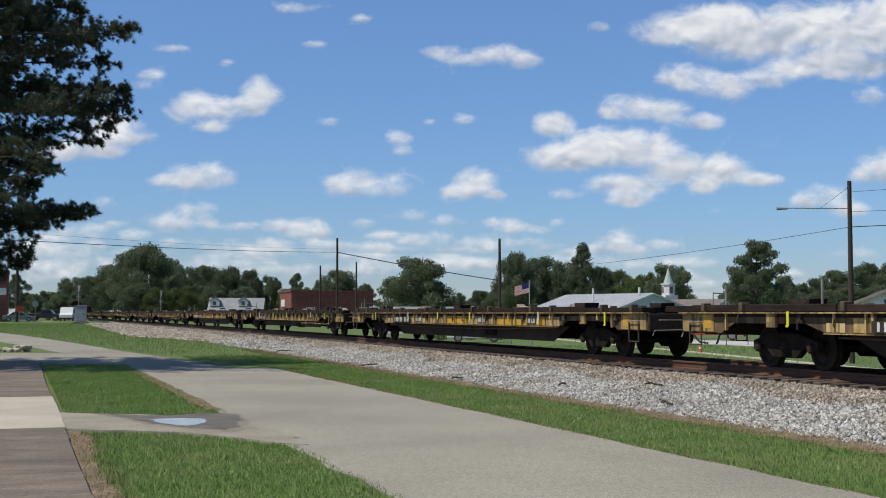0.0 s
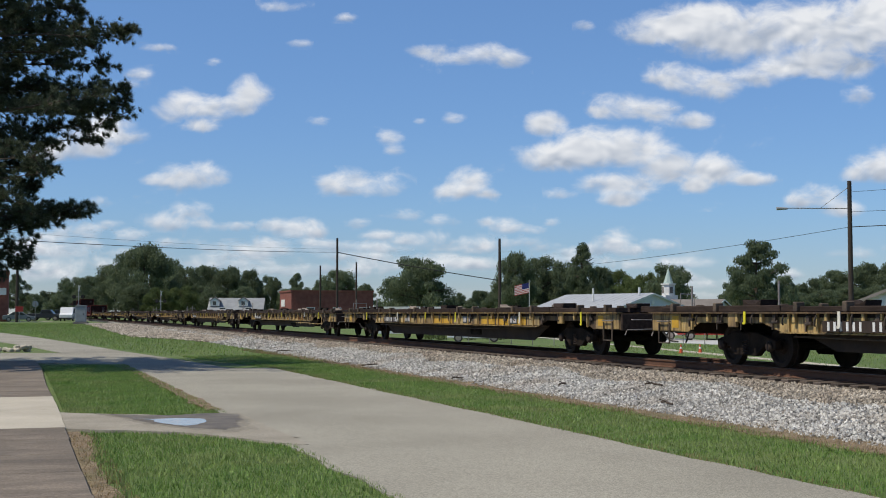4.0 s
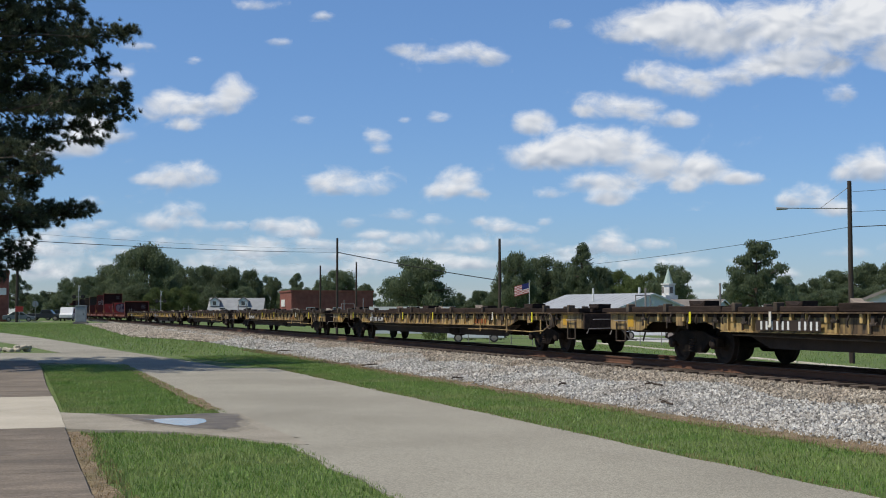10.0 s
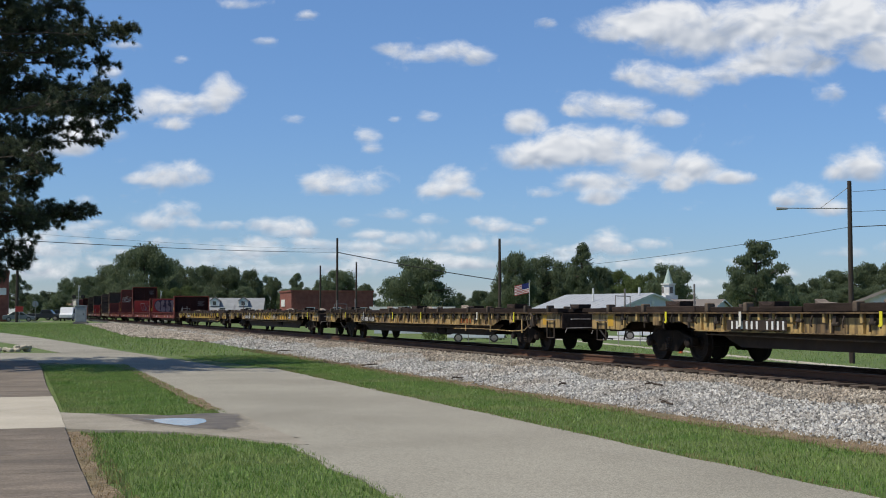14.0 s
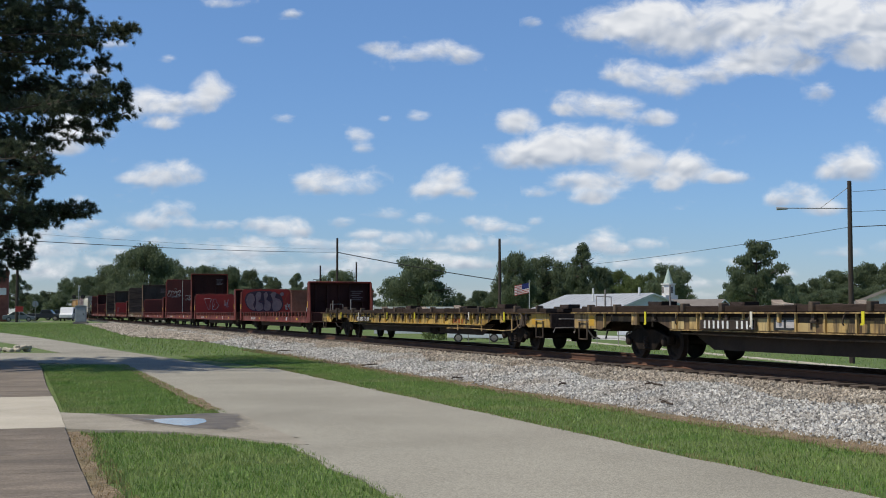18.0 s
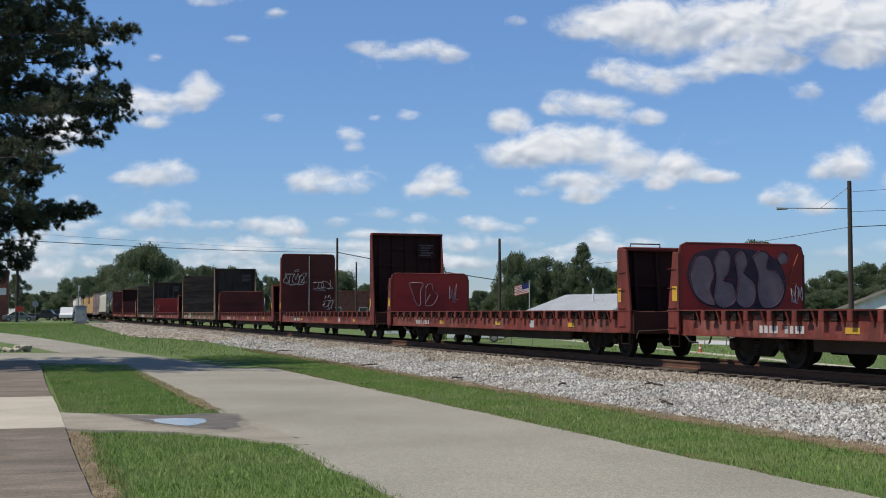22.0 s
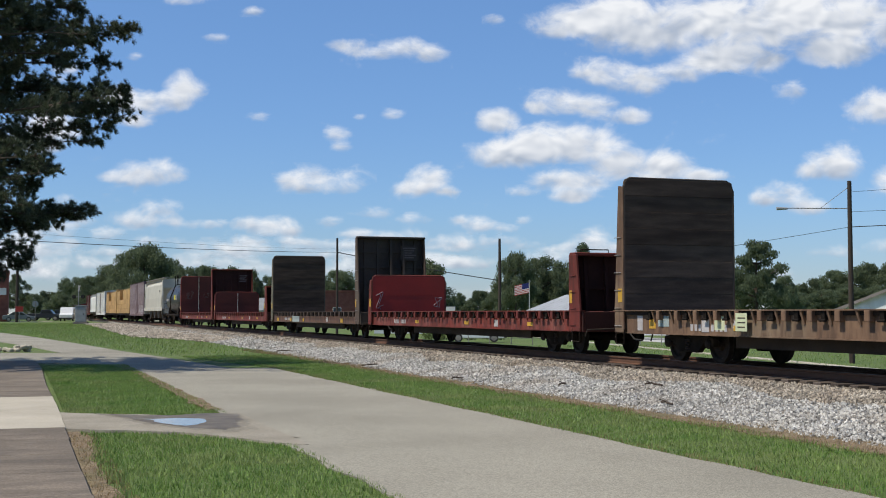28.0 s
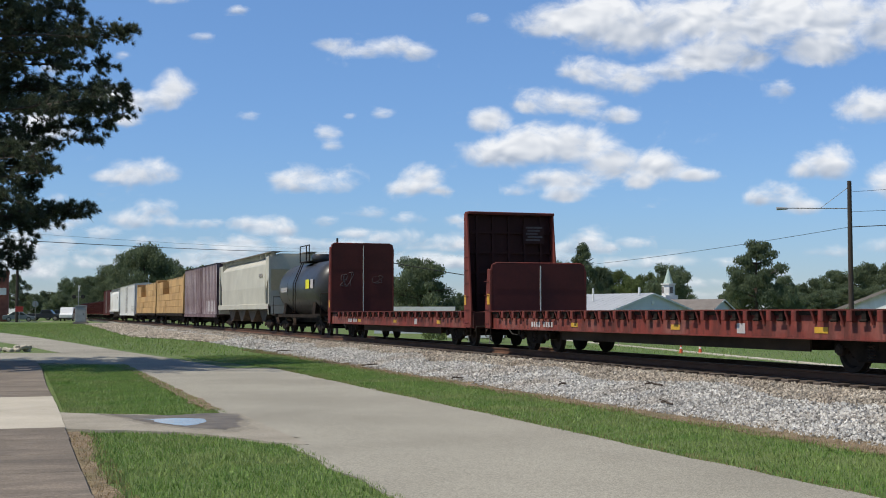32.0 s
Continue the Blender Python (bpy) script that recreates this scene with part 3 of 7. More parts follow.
def flat_car(paint, plated, label):
    """A long yellow flat car: plated along its sides, or hung with load-securing hooks."""
    c = thing("flat_car", label, "flat car", group="yellow flat cars")
    # plated web: grime and the flange's shade together in one dark colour
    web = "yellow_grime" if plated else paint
    rng = random.Random(17 if plated else 11)
    H = 13.52
    part("deck", Mesh().box(-1.40, 1.40, -H, H, 1.00, 1.065), "timber", c, "worn dark brown deck")
    part("center_sill", Mesh().prism([(-H, 1.0), (-H, 0.62), (-8.2, 0.62), (-7.2, 0.40), (7.2, 0.40), (8.2, 0.62), (H, 0.62), (H, 1.0)], 'x', -0.36, 0.36), "black_steel", c, bevel=0.02)
    for k in range(9):
        yy = -7.6 + k * 1.9
        part("cross_bearer", Mesh().prism([(-1.3, 0.98), (1.3, 0.98), (1.3, 0.84), (0.4, 0.5), (-0.4, 0.5), (-1.3, 0.84)], 'y', yy - 0.05, yy + 0.05), "black_steel", c)
    sill = [(-H, 1.075), (-H, 0.68), (-11.95, 0.68), (-11.45, 0.88), (-9.0, 0.88), (-8.4, 0.72), (8.4, 0.72), (9.0, 0.88), (11.45, 0.88), (11.95, 0.68), (H, 0.68), (H, 1.075)]
    for s in (-1, 1):
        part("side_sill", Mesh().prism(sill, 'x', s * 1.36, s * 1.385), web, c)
        part("top_flange", Mesh().box(min(s * 1.36, s * 1.505), max(s * 1.36, s * 1.505), -H, H, 1.072, 1.097), paint if plated else "yellow_grime", c)
        part("bottom_flange", Mesh().box(min(s * 1.36, s * 1.43), max(s * 1.36, s * 1.43), -8.4, 8.4, 0.70, 0.718), paint, c)
        part("under_sill", Mesh().prism([(-8.3, 0.73), (8.3, 0.73), (7.2, 0.30 if plated else 0.38), (-7.2, 0.30 if plated else 0.38)], 'x', s * 0.98, s * 1.02), "belly_brown", c, "dark brown deep belly web")
        rib = Mesh().box(min(s * 1.386, s * 1.44), max(s * 1.386, s * 1.44), -0.022, 0.022, 0.73, 1.07).data("rib", paint)
        for k in range(27):
            yy = -11.7 + k * 0.9
            if 8.9 < abs(yy) < 11.7:
                continue
            part("rib", rib, paint, c, at=pose(0, yy, 0))
        if plated:  # welded plates along the lower half of the web, paler to paint its sunlit strip
            yy = -8.5
            while yy < 8.0:
                ln = rng.uniform(0.5, 1.25)
                part("side_plate", Mesh().box(min(s * 1.387, s * 1.397), max(s * 1.387, s * 1.397), yy, yy + ln, 0.735, rng.uniform(0.9, 1.0)), rng.choice(("yellow_pale", "yellow_pale", "yellow_pale", "yellow", "yellow", "yellow_clean")), c, bevel=0.004)
                yy += ln + rng.uniform(0.04, 0.25)
            for yy in (-6.9, -2.9, 3.6):
                part("data_panel", Mesh().box(min(s * 1.398, s * 1.404), max(s * 1.398, s * 1.404), yy, yy + 0.75, 0.76, 0.99), "tank_black", c, "black data panel")
                for q in range(2):
                    part("data_panel", Mesh().box(min(s * 1.404, s * 1.407), max(s * 1.404, s * 1.407), yy + 0.08 + 0.34 * q, yy + 0.34 + 0.34 * q, 0.80, 0.95), "chalk", c, "faded grey data block")
        # winches under the flange: a bracket, a drum and a hook
        wg = Mesh().box(min(s * 1.39, s * 1.455), max(s * 1.39, s * 1.455), -0.05, 0.05, 0.93, 1.07)
        wg.tube((s * 1.42, -0.09, 0.93), (s * 1.42, 0.09, 0.93), 0.035, n=8)
        wg.box(min(s * 1.40, s * 1.43), max(s * 1.40, s * 1.43), 0.09, 0.115, 0.78, 0.95)
        wmesh = wg.data("winch", "dirty_steel")
        tab = Mesh().box(min(s * 1.39, s * 1.462), max(s * 1.39, s * 1.462), -0.045, 0.045, 0.90, 1.07).data("lug", paint, 0.01)
        hook = Mesh().path([(s * 1.47, 0, 1.07), (s * 1.5, 0.01, 0.98), (s * 1.495, 0.03, 0.90), (s * 1.46, 0.05, 0.87)], 0.017, 5).data("chain_hook", "dirty_steel")
        for k in range((24 if plated else 70) if s < 0 else 20):
            yy = -11.95 + k * ((1.0 if plated else 0.342) if s < 0 else 1.2) + rng.uniform(-0.09, 0.09)
            if k % 3 == 1:
                part("lug", tab, paint, c, at=pose(0, yy, 0))
            elif k % 3 == 2 or s > 0:
                part("chain_hook", hook, "dirty_steel", c, at=pose(0, yy, rng.uniform(-0.05, 0.02)))
            else:
                part("winch", wmesh, "dirty_steel", c, at=pose(0, yy, rng.uniform(-0.05, 0.02)))
        for k in range(6):
            yy = -10.6 + k * 4.1 + rng.uniform(-1, 1)
            ln = rng.uniform(0.18, 0.3)
            g = Mesh().box(min(s * 1.507, s * 1.517), max(s * 1.507, s * 1.517), yy - 0.04, yy + 0.04, 1.08 - ln, 1.11)
            g.box(min(s * 1.507, s * 1.517), max(s * 1.507, s * 1.517), yy - 0.01, yy + 0.07, 1.06 - ln, 1.10 - ln)
            part("strap", g, "white_strap" if k % 3 == 1 else "yellow_strap", c, "loose hanging webbing strap")
        # long timbers on the deck edge and steel brackets standing on it
        yy = -H + 0.35
        while yy < H - 0.8:
            ln = min(rng.uniform(3.6, 5.2), H - 0.35 - yy)
            part("deck_timber", Mesh().box(min(s * 1.02, s * 1.36), max(s * 1.02, s * 1.36), yy + 0.02, yy + ln - 0.02, 1.097, 1.225 + rng.uniform(-0.02, 0.04)), "timber", c, bevel=0.015)
            yy += ln
        bk = Mesh().box(min(s * 1.25, s * 1.44), max(s * 1.25, s * 1.44), -0.06, 0.06, 1.10, 1.29).data("bracket", "dirty_steel", 0.015)
        bk2 = Mesh().prism([(-0.22, 1.16), (0.2, 1.16), (0.22, 1.30), (0.1, 1.24), (-0.2, 1.22)], 'x', s * 0.75, s * 1.0).data("chock", "chalk_wood", 0.01)
        bk3 = Mesh().prism([(-0.3, 1.16), (0.3, 1.16), (0.34, 1.3), (0.12, 1.22), (-0.12, 1.22), (-0.34, 1.3)], 'x', s * 0.9, s * 1.3).data("chock", "timber", 0.01)
        for k in range(17):
            y0 = -12.6 + k * 1.57 + rng.uniform(-0.2, 0.2)
            if k % 3 == 2:
                part("chock", bk2 if k % 2 else bk3, "timber", c, at=pose(0, y0, 0.05, 0, 0, 0))
            else:
                part("bracket", bk, "dirty_steel", c, at=pose(0, y0, 0))
        # plain end panels, steps and grab irons
        for e in (-1, 1):
            y1 = e * (H - 0.68)
            part("end_panel", Mesh().box(min(s * 1.386, s * 1.41), max(s * 1.386, s * 1.41), min(y1 - 0.62, y1 + 0.66), max(y1 - 0.62, y1 + 0.66), 0.69, 1.06), paint, c, bevel=0.008)
            y2 = e * (H - 0.62)
            part("repair_patch", Mesh().box(min(s * 1.41, s * 1.416), max(s * 1.41, s * 1.416), min(e * (H - 1.22), e * (H - 0.94)), max(e * (H - 1.22), e * (H - 0.94)), 0.76, 1.02), "yellow_clean", c, "brighter yellow repaint patch")
            part("step", Mesh().path([(s * 1.44, y2 - 0.24, 0.86), (s * 1.44, y2 - 0.24, 0.42), (s * 1.44, y2 + 0.24, 0.42), (s * 1.44, y2 + 0.24, 0.86)], 0.02, 6), "dirty_steel", c)
            part("grab_iron", Mesh().path([(s * 1.42, y2 - 0.26, 0.9), (s * 1.47, y2 - 0.26, 0.9), (s * 1.47, y2 + 0.26, 0.9), (s * 1.42, y2 + 0.26, 0.9)], 0.013, 6), "grey_steel", c)
        part("bolster_plate", Mesh().box(min(s * 1.386, s * 1.46), max(s * 1.386, s * 1.46), -10.2, -9.9, 0.80, 1.09), paint, c, bevel=0.01)
        part("bolster_plate", Mesh().box(min(s * 1.386, s * 1.46), max(s * 1.386, s * 1.46), 9.9, 10.2, 0.80, 1.09), paint, c, bevel=0.01)
    for e in (-1, 1):
        part("end_sill", Mesh().box(-1.39, 1.39, min(e * (H - 0.02), e * (H + 0.06)), max(e * (H - 0.02), e * (H + 0.06)), 0.66, 1.07), "timber", c, "dirty brown end sill", bevel=0.015)
        part("end_grab", Mesh().path([(-1.15, e * (H + 0.07), 0.92), (-1.15, e * (H + 0.14), 0.92), (-0.6, e * (H + 0.14), 0.92), (-0.6, e * (H + 0.07), 0.92)], 0.013, 6), "grey_steel", c)
        part("cut_lever", Mesh().path([(-1.35, e * (H + 0.14), 0.56), (-1.3, e * (H + 0.14), 0.68), (-0.3, e * (H + 0.16), 0.7)], 0.014, 6), "grey_steel", c, "bare steel uncoupling lever")
        coupler(c, e * H, e)
        truck(c, e * 10.18)
    if not plated:
        # hand brake gear hung on the side near the leading truck
        gear = part("brake_gear", Mesh().box(-1.46, -1.39, -11.75, -11.45, 0.7, 1.04), "dirty_steel", c, "grimy hand brake gear", bevel=0.02)
        part("brake_wheel", Mesh().path([(-1.5, -11.6 + 0.2 * math.cos(a), 0.86 + 0.2 * math.sin(a)) for a in (math.pi * k / 8 for k in range(17))], 0.018, 5), "dirty_steel", gear)
        part("brake_chain", Mesh().path([(-1.47, -11.5, 0.75), (-1.47, -11.1, 0.6), (-1.46, -10.2, 0.56), (-1.46, -7.2, 0.6), (-1.46, -5.0, 0.58)], 0.016, 5), "yellow", gear)
        for yy in (-10.9, -8.35, -6.1):
            part("pipe_hanger", Mesh().box(-1.475, -1.455, yy - 0.03, yy + 0.03, 0.52, 0.9), "yellow", gear)
    part("brake_pipe", Mesh().path([(-1.25, -7.9, 0.68), (-1.25, -3, 0.6), (-1.25, 3, 0.6), (-1.25, 8.2, 0.64)], 0.02, 6), "dirty_steel", c)
    part("brake_reservoir", Mesh().lathe([(-0.5, 0.05), (-0.46, 0.17), (0.46, 0.17), (0.5, 0.05)], (-0.9, -2.4, 0.5), 'y', 14), "black_steel", c, smooth=False)
    # black stencil panel with lettering shown as plain bars
    part("stencil_panel", Mesh().box(-1.468, -1.462, 4.9, 7.0, 0.745, 0.945), "belly_brown", c, "dark panel with white bars of lettering")
    for k in range(11):
        if k == 4:
            continue
        yy = 4.98 + k * 0.18
        part("letter_bar", Mesh().box(-1.472, -1.467, yy, yy + 0.065, 0.765, 0.925), "paint_white", c)
    for k in range(4):
        yy = -6.4 + k * 0.28
        part("letter_bar", Mesh().box(-1.393, -1.387, yy, yy + 0.16, 0.76, 0.92), "rust_mark", c, "faded orange lettering bar")
    # hoop at one end
    part("end_hoop", Mesh().path([(-1.3, 12.4, 1.1), (-1.3, 12.4, 1.5), (-0.5, 13.2, 1.5), (-0.5, 13.2, 1.1)], 0.013, 6), "grey_steel", c, "thin steel hoop standing on the deck")
    part("stake", Mesh().tube((-1.3, 8.6, 1.1), (-1.3, 8.6, 1.7), 0.022, n=6), "grey_steel", c)
    part("stake", Mesh().tube((-1.3, 11.9, 1.1), (-1.3, 11.9, 1.66), 0.022, n=6), "grey_steel", c)
    return c


M["patch_teal"] = mat("patch_teal", (0.28, 0.33, 0.32), (0.36, 0.4, 0.38), 0.8)
M["spray_grey"] = mat("spray_grey", (0.36, 0.27, 0.29), (0.24, 0.17, 0.19), 0.85, scale=5)
M["lime_sign"] = mat("lime_sign", (0.6, 0.63, 0.4), (0.5, 0.52, 0.33), 0.7, bump=0.03)
M["post_bleached"] = mat("post_bleached", (0.2, 0.185, 0.13), (0.12, 0.105, 0.075), 0.85, scale=1.4, fine=16, bump=0.15, dirt=(0.09, 0.055, 0.035), dirt_amt=0.7, streak=((0.08, 0.055, 0.035), 0.6, (1, 5.0, 0.8)))
M["red_sill"] = mat("red_sill", (0.225, 0.045, 0.033), (0.14, 0.034, 0.027), 0.75, scale=2.2, fine=16, bump=0.12, dirt=(0.32, 0.15, 0.12), dirt_amt=0.5, streak=((0.06, 0.024, 0.019), 0.6, (1, 4.0, 0.8)), spec=0.25)
M["rust_sill"] = mat("rust_sill", (0.155, 0.075, 0.05), (0.1, 0.055, 0.04), 0.85, scale=0.8, fine=12, bump=0.15, dirt=(0.2, 0.15, 0.1), dirt_amt=0.35, streak=((0.06, 0.038, 0.03), 0.7, (1, 3.0, 0.8)))
M["stencil_faint"] = mat("stencil_faint", (0.16, 0.12, 0.115), (0.1, 0.075, 0.072), 0.9, scale=6)
# darker copies of the car paints: shade on end walls put into colour; also dark trim
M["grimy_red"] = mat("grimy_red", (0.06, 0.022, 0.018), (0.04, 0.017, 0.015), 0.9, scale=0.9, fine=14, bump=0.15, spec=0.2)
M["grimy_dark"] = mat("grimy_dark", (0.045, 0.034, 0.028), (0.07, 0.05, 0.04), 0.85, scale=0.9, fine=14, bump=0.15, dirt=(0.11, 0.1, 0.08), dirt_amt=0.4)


def widen(c, f):
    """Broadens a car body about its centre line; trucks and couplers keep to the gauge."""
    done = set()
    for o in c.children_recursive:
        root = o
        while root.parent != c:
            root = root.parent
        if o.data.name in done or root.name.startswith(("truck", "coupler", "air_hose", "center_sill")):
            continue
        done.add(o.data.name)
        for v in o.data.vertices:
            v.co.x *= f


def bulkhead_car(tall, paint, panel, wood=False, body=""):
    """A bulkhead flat car. Local y = 0 lies 9.7 m from the inner face of the bulkhead that leads."""
    kind_word = "tall" if tall else "low"
    c = thing("bulkhead_flat_car", body, "bulkhead flat car", group="bulkhead flat cars")
    top = 4.28 if tall else 2.58
    # end walls, braces and girts turned from the sun get their shade as colour
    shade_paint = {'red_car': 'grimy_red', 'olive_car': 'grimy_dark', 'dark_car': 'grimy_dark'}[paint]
    inner_r, inner_l = -9.7, (8.7 if tall else 9.66)
    e0, e1 = inner_r - 0.72, inner_l + 0.5
    rng = random.Random(5 + int(tall) * 3 + int(wood))
    part("deck", Mesh().box(-1.38, 1.38, e0 + 0.02, e1 - 0.02, 1.04, 1.12), "timber", c, "worn wooden deck")
    part("center_sill", Mesh().prism([(e0, 1.04), (e0, 0.66), (e0 + 4.2, 0.66), (e0 + 5.2, 0.36), (e1 - 5.2, 0.36), (e1 - 4.2, 0.66), (e1, 0.66), (e1, 1.04)], 'x', -0.38, 0.38), "black_steel", c, bevel=0.02)
    for s in (-1, 1):
        part("side_sill", Mesh().box(min(s * 1.31, s * 1.335), max(s * 1.31, s * 1.335), e0, e1, 0.62, 1.14), {"dark_car": "rust_sill", "red_car": "red_sill"}.get(paint, paint), c)
        part("top_flange", Mesh().box(min(s * 1.31, s * 1.44), max(s * 1.31, s * 1.44), e0, e1, 1.125, 1.15), paint, c)
        part("bottom_flange", Mesh().box(min(s * 1.31, s * 1.37), max(s * 1.31, s * 1.37), e0, e1, 0.605, 0.63), paint, c)
        part("under_sill", Mesh().box(min(s * 0.9, s * 0.94), max(s * 0.9, s * 0.94), e0 + 4.6, e1 - 4.6, 0.36, 0.9), "belly_brown", c)
        pocket = Mesh().box(min(s * 1.336, s * 1.45), max(s * 1.336, s * 1.435), -0.075, 0.075, 0.93, 1.124).data("stake_pocket", paint, 0.01)
        gusset = Mesh().prism([(1.335, 1.124), (1.432, 1.124), (1.36, 0.88), (1.335, 0.88)], 'y', -0.03, 0.03).data("gusset", paint) if s > 0 else Mesh().prism([(-1.335, 1.124), (-1.432, 1.124), (-1.36, 0.88), (-1.335, 0.88)], 'y', -0.03, 0.03).data("gusset", paint)
        winch = Mesh().box(min(s * 1.34, s * 1.41), max(s * 1.34, s * 1.41), -0.09, 0.03, 0.95, 1.12).tube((s * 1.41, -0.12, 0.95), (s * 1.41, 0.07, 0.95), 0.025, n=8).data("winch", "black_steel")
        n = int((e1 - e0 - 1.6) / 0.82)
        for k in range(n):
            yy = e0 + 1.0 + k * 0.82
            part("stake_pocket", pocket, paint, c, at=pose(0, yy, 0))
            if paint != "dark_car":
                part("gusset", gusset, paint, c, at=pose(0, yy + 0.3, 0))
            if k % 4 != 3:
                part("winch", winch, "black_steel", c, at=pose(0, yy + 0.5, 0))
        for k in range(3 if paint != "dark_car" else 0):
            yy = e0 + 3.4 + k * 5.3
            part("reflector", Mesh().box(min(s * 1.336, s * 1.344), max(s * 1.336, s * 1.344), yy, yy + 0.4, 0.72, 0.83), "yellow_clean", c, "yellow reflective patch")
        if paint == "olive_car":
            for k, m_ in enumerate(("chalk", "yellow_clean", "patch_teal", "chalk", "lime_sign", "chalk")):
                yy = e1 - 1.3 - k * 0.62 - (k > 2) * 1.1
                part("paint_patch", Mesh().box(min(s * 1.336, s * 1.342), max(s * 1.336, s * 1.342), yy, yy + (0.26, 0.3, 0.5, 0.3, 0.4, 0.3)[k], 0.68 + 0.05 * (k % 3), 1.02 - 0.06 * (k % 2)), m_, c, "faded painted patch")
        if paint == "dark_car":
            part("repaint_patch", Mesh().box(min(s * 1.336, s * 1.34), max(s * 1.336, s * 1.34), 2.0, 3.7, 0.635, 1.12), "patch_teal", c, "faded teal repaint patch")
            for yy, w in ((7.3, 0.42), (3.9, 0.45), (0.85, 0.25), (-7.2, 0.4)):
                part("reflector", Mesh().box(min(s * 1.345, s * 1.352), max(s * 1.345, s * 1.352), yy, yy + w, 0.66, 0.83), "yellow_clean", c, "yellow reflective patch")
        if paint == "olive_car":
            part("lime_placard", Mesh().box(min(s * 1.445, s * 1.452), max(s * 1.445, s * 1.452), 3.3, 3.72, 0.72, 1.08), "lime_sign", c, "pale lime notice placard")
            for q in range(3):
                part("notice_bar", Mesh().box(min(s * 1.452, s * 1.455), max(s * 1.452, s * 1.455), 3.36, 3.64, 0.79 + 0.09 * q, 0.815 + 0.09 * q), "grimy_dark", c)
        part("stencil_plate", Mesh().box(min(s * 1.336, s * 1.344), max(s * 1.336, s * 1.344), e0 + 6.1, e0 + 6.4, 0.68, 0.88), "chalk", c, "pale stencilled plate")
        for k in range(9):
            if k == 4:
                continue
            yy = e1 - 3.6 - k * 0.17
            part("letter_bar", Mesh().box(min(s * 1.336, s * 1.341), max(s * 1.336, s * 1.341), yy, yy + 0.11, 0.70, 0.84), "chalk", c)
        # side plates of both bulkheads: narrow at the top, wide at the foot
        for inner, d, nm in ((inner_r, -1, "bulkhead_post"), (inner_l, 1, "bulkhead_post")):
            poly = [(inner, 1.15), (inner, top), (inner + d * 0.24, top), (inner + d * 0.66, 1.15), (inner + d * 0.66, 0.62), (inner, 0.62)] if d < 0 else [(inner, 1.15), (inner, top), (inner + d * 0.24, top), (inner + d * 0.46, 1.15), (inner + d * 0.46, 0.62), (inner, 0.62)]
            if d < 0 and not tall:
                poly[2] = (inner + d * 0.44, top)
            if d > 0:
                poly[1:3] = [(inner, top - 0.2), (inner + 0.24, top - 0.16)]
            post = part(nm, Mesh().prism(poly, 'x', s * 1.375, s * 1.43), "post_bleached" if paint == "dark_car" and d > 0 else paint, c, "bleached greenish-grey post with rust" if paint == "dark_car" and d > 0 else "", bevel=0.01)
            xo = s * 1.448
            for k in range(6 if tall else 4):
                z = 0.78 + k * 0.42
                yy = inner + d * 0.26
                part("ladder_rung", Mesh().path([(s * 1.43, yy - 0.16, z), (xo, yy - 0.16, z), (xo, yy + 0.16, z), (s * 1.43, yy + 0.16, z)], 0.009, 5), "grey_steel" if paint != "red_car" else "red_car", post)
            part("reflective_band", Mesh().box(min(s * 1.43, s * 1.436), max(s * 1.43, s * 1.436), min(inner + d * 0.05, inner + d * 0.2), max(inner + d * 0.05, inner + d * 0.26), 1.34, 1.66), "yellow_clean", post, "yellow reflective band")
    # bulkhead walls
    for inner, d in ((inner_r, -1), (inner_l, 1)):
        if wood and d > 0:
            wall = part("bulkhead_wall", Mesh().prism([(-1.37, 1.13), (1.37, 1.13), (1.37, top - 0.2), (1.34, top - 0.04), (1.24, top), (-1.24, top), (-1.34, top - 0.04), (-1.37, top - 0.2)], 'y', inner + 0.06, inner + 0.14), paint, c)
            n = 8
            hgt = (top - 1.16) / n
            for k in range(n):
                z0, z1 = 1.15 + k * hgt + 0.002, 1.15 + (k + 1) * hgt - 0.002
                y0 = inner + rng.uniform(-0.006, 0.006)
                cut = 0.08 if k == n - 1 else 0.0
                part("plank", Mesh().prism([(-1.37, z0), (1.37, z0), (1.37, z1 - cut), (1.37 - cut, z1), (-1.37 + cut, z1), (-1.37, z1 - cut)] if cut else [(-1.37, z0), (1.37, z0), (1.37, z1), (-1.37, z1)], 'y', y0, inner + 0.058), "weathered_wood", wall, bevel=0.003)
        else:
            face = [(-1.37, 1.13), (1.37, 1.13), (1.37, top - 0.12), (1.34, top - 0.035), (1.26, top), (-1.26, top), (-1.34, top - 0.035), (-1.37, top - 0.12)]
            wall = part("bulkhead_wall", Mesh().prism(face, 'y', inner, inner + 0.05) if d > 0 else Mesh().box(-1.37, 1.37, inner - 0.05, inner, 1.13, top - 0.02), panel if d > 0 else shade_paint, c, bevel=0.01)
            if d > 0:
                for z in ((1.95, 3.1) if tall else (1.8,)):
                    part("seam", Mesh().box(-1.36, 1.36, inner - 0.006, inner + 0.001, z, z + 0.012), panel, wall)
        if d > 0:
            rim = [(-1.385, inner + 0.03, 1.15), (-1.385, inner + 0.03, top - 0.2), (-1.345, inner + 0.03, top - 0.045), (-1.24, inner + 0.03, top + 0.01), (1.24, inner + 0.03, top + 0.01), (1.345, inner + 0.03, top - 0.045), (1.385, inner + 0.03, top - 0.2), (1.385, inner + 0.03, 1.15)]
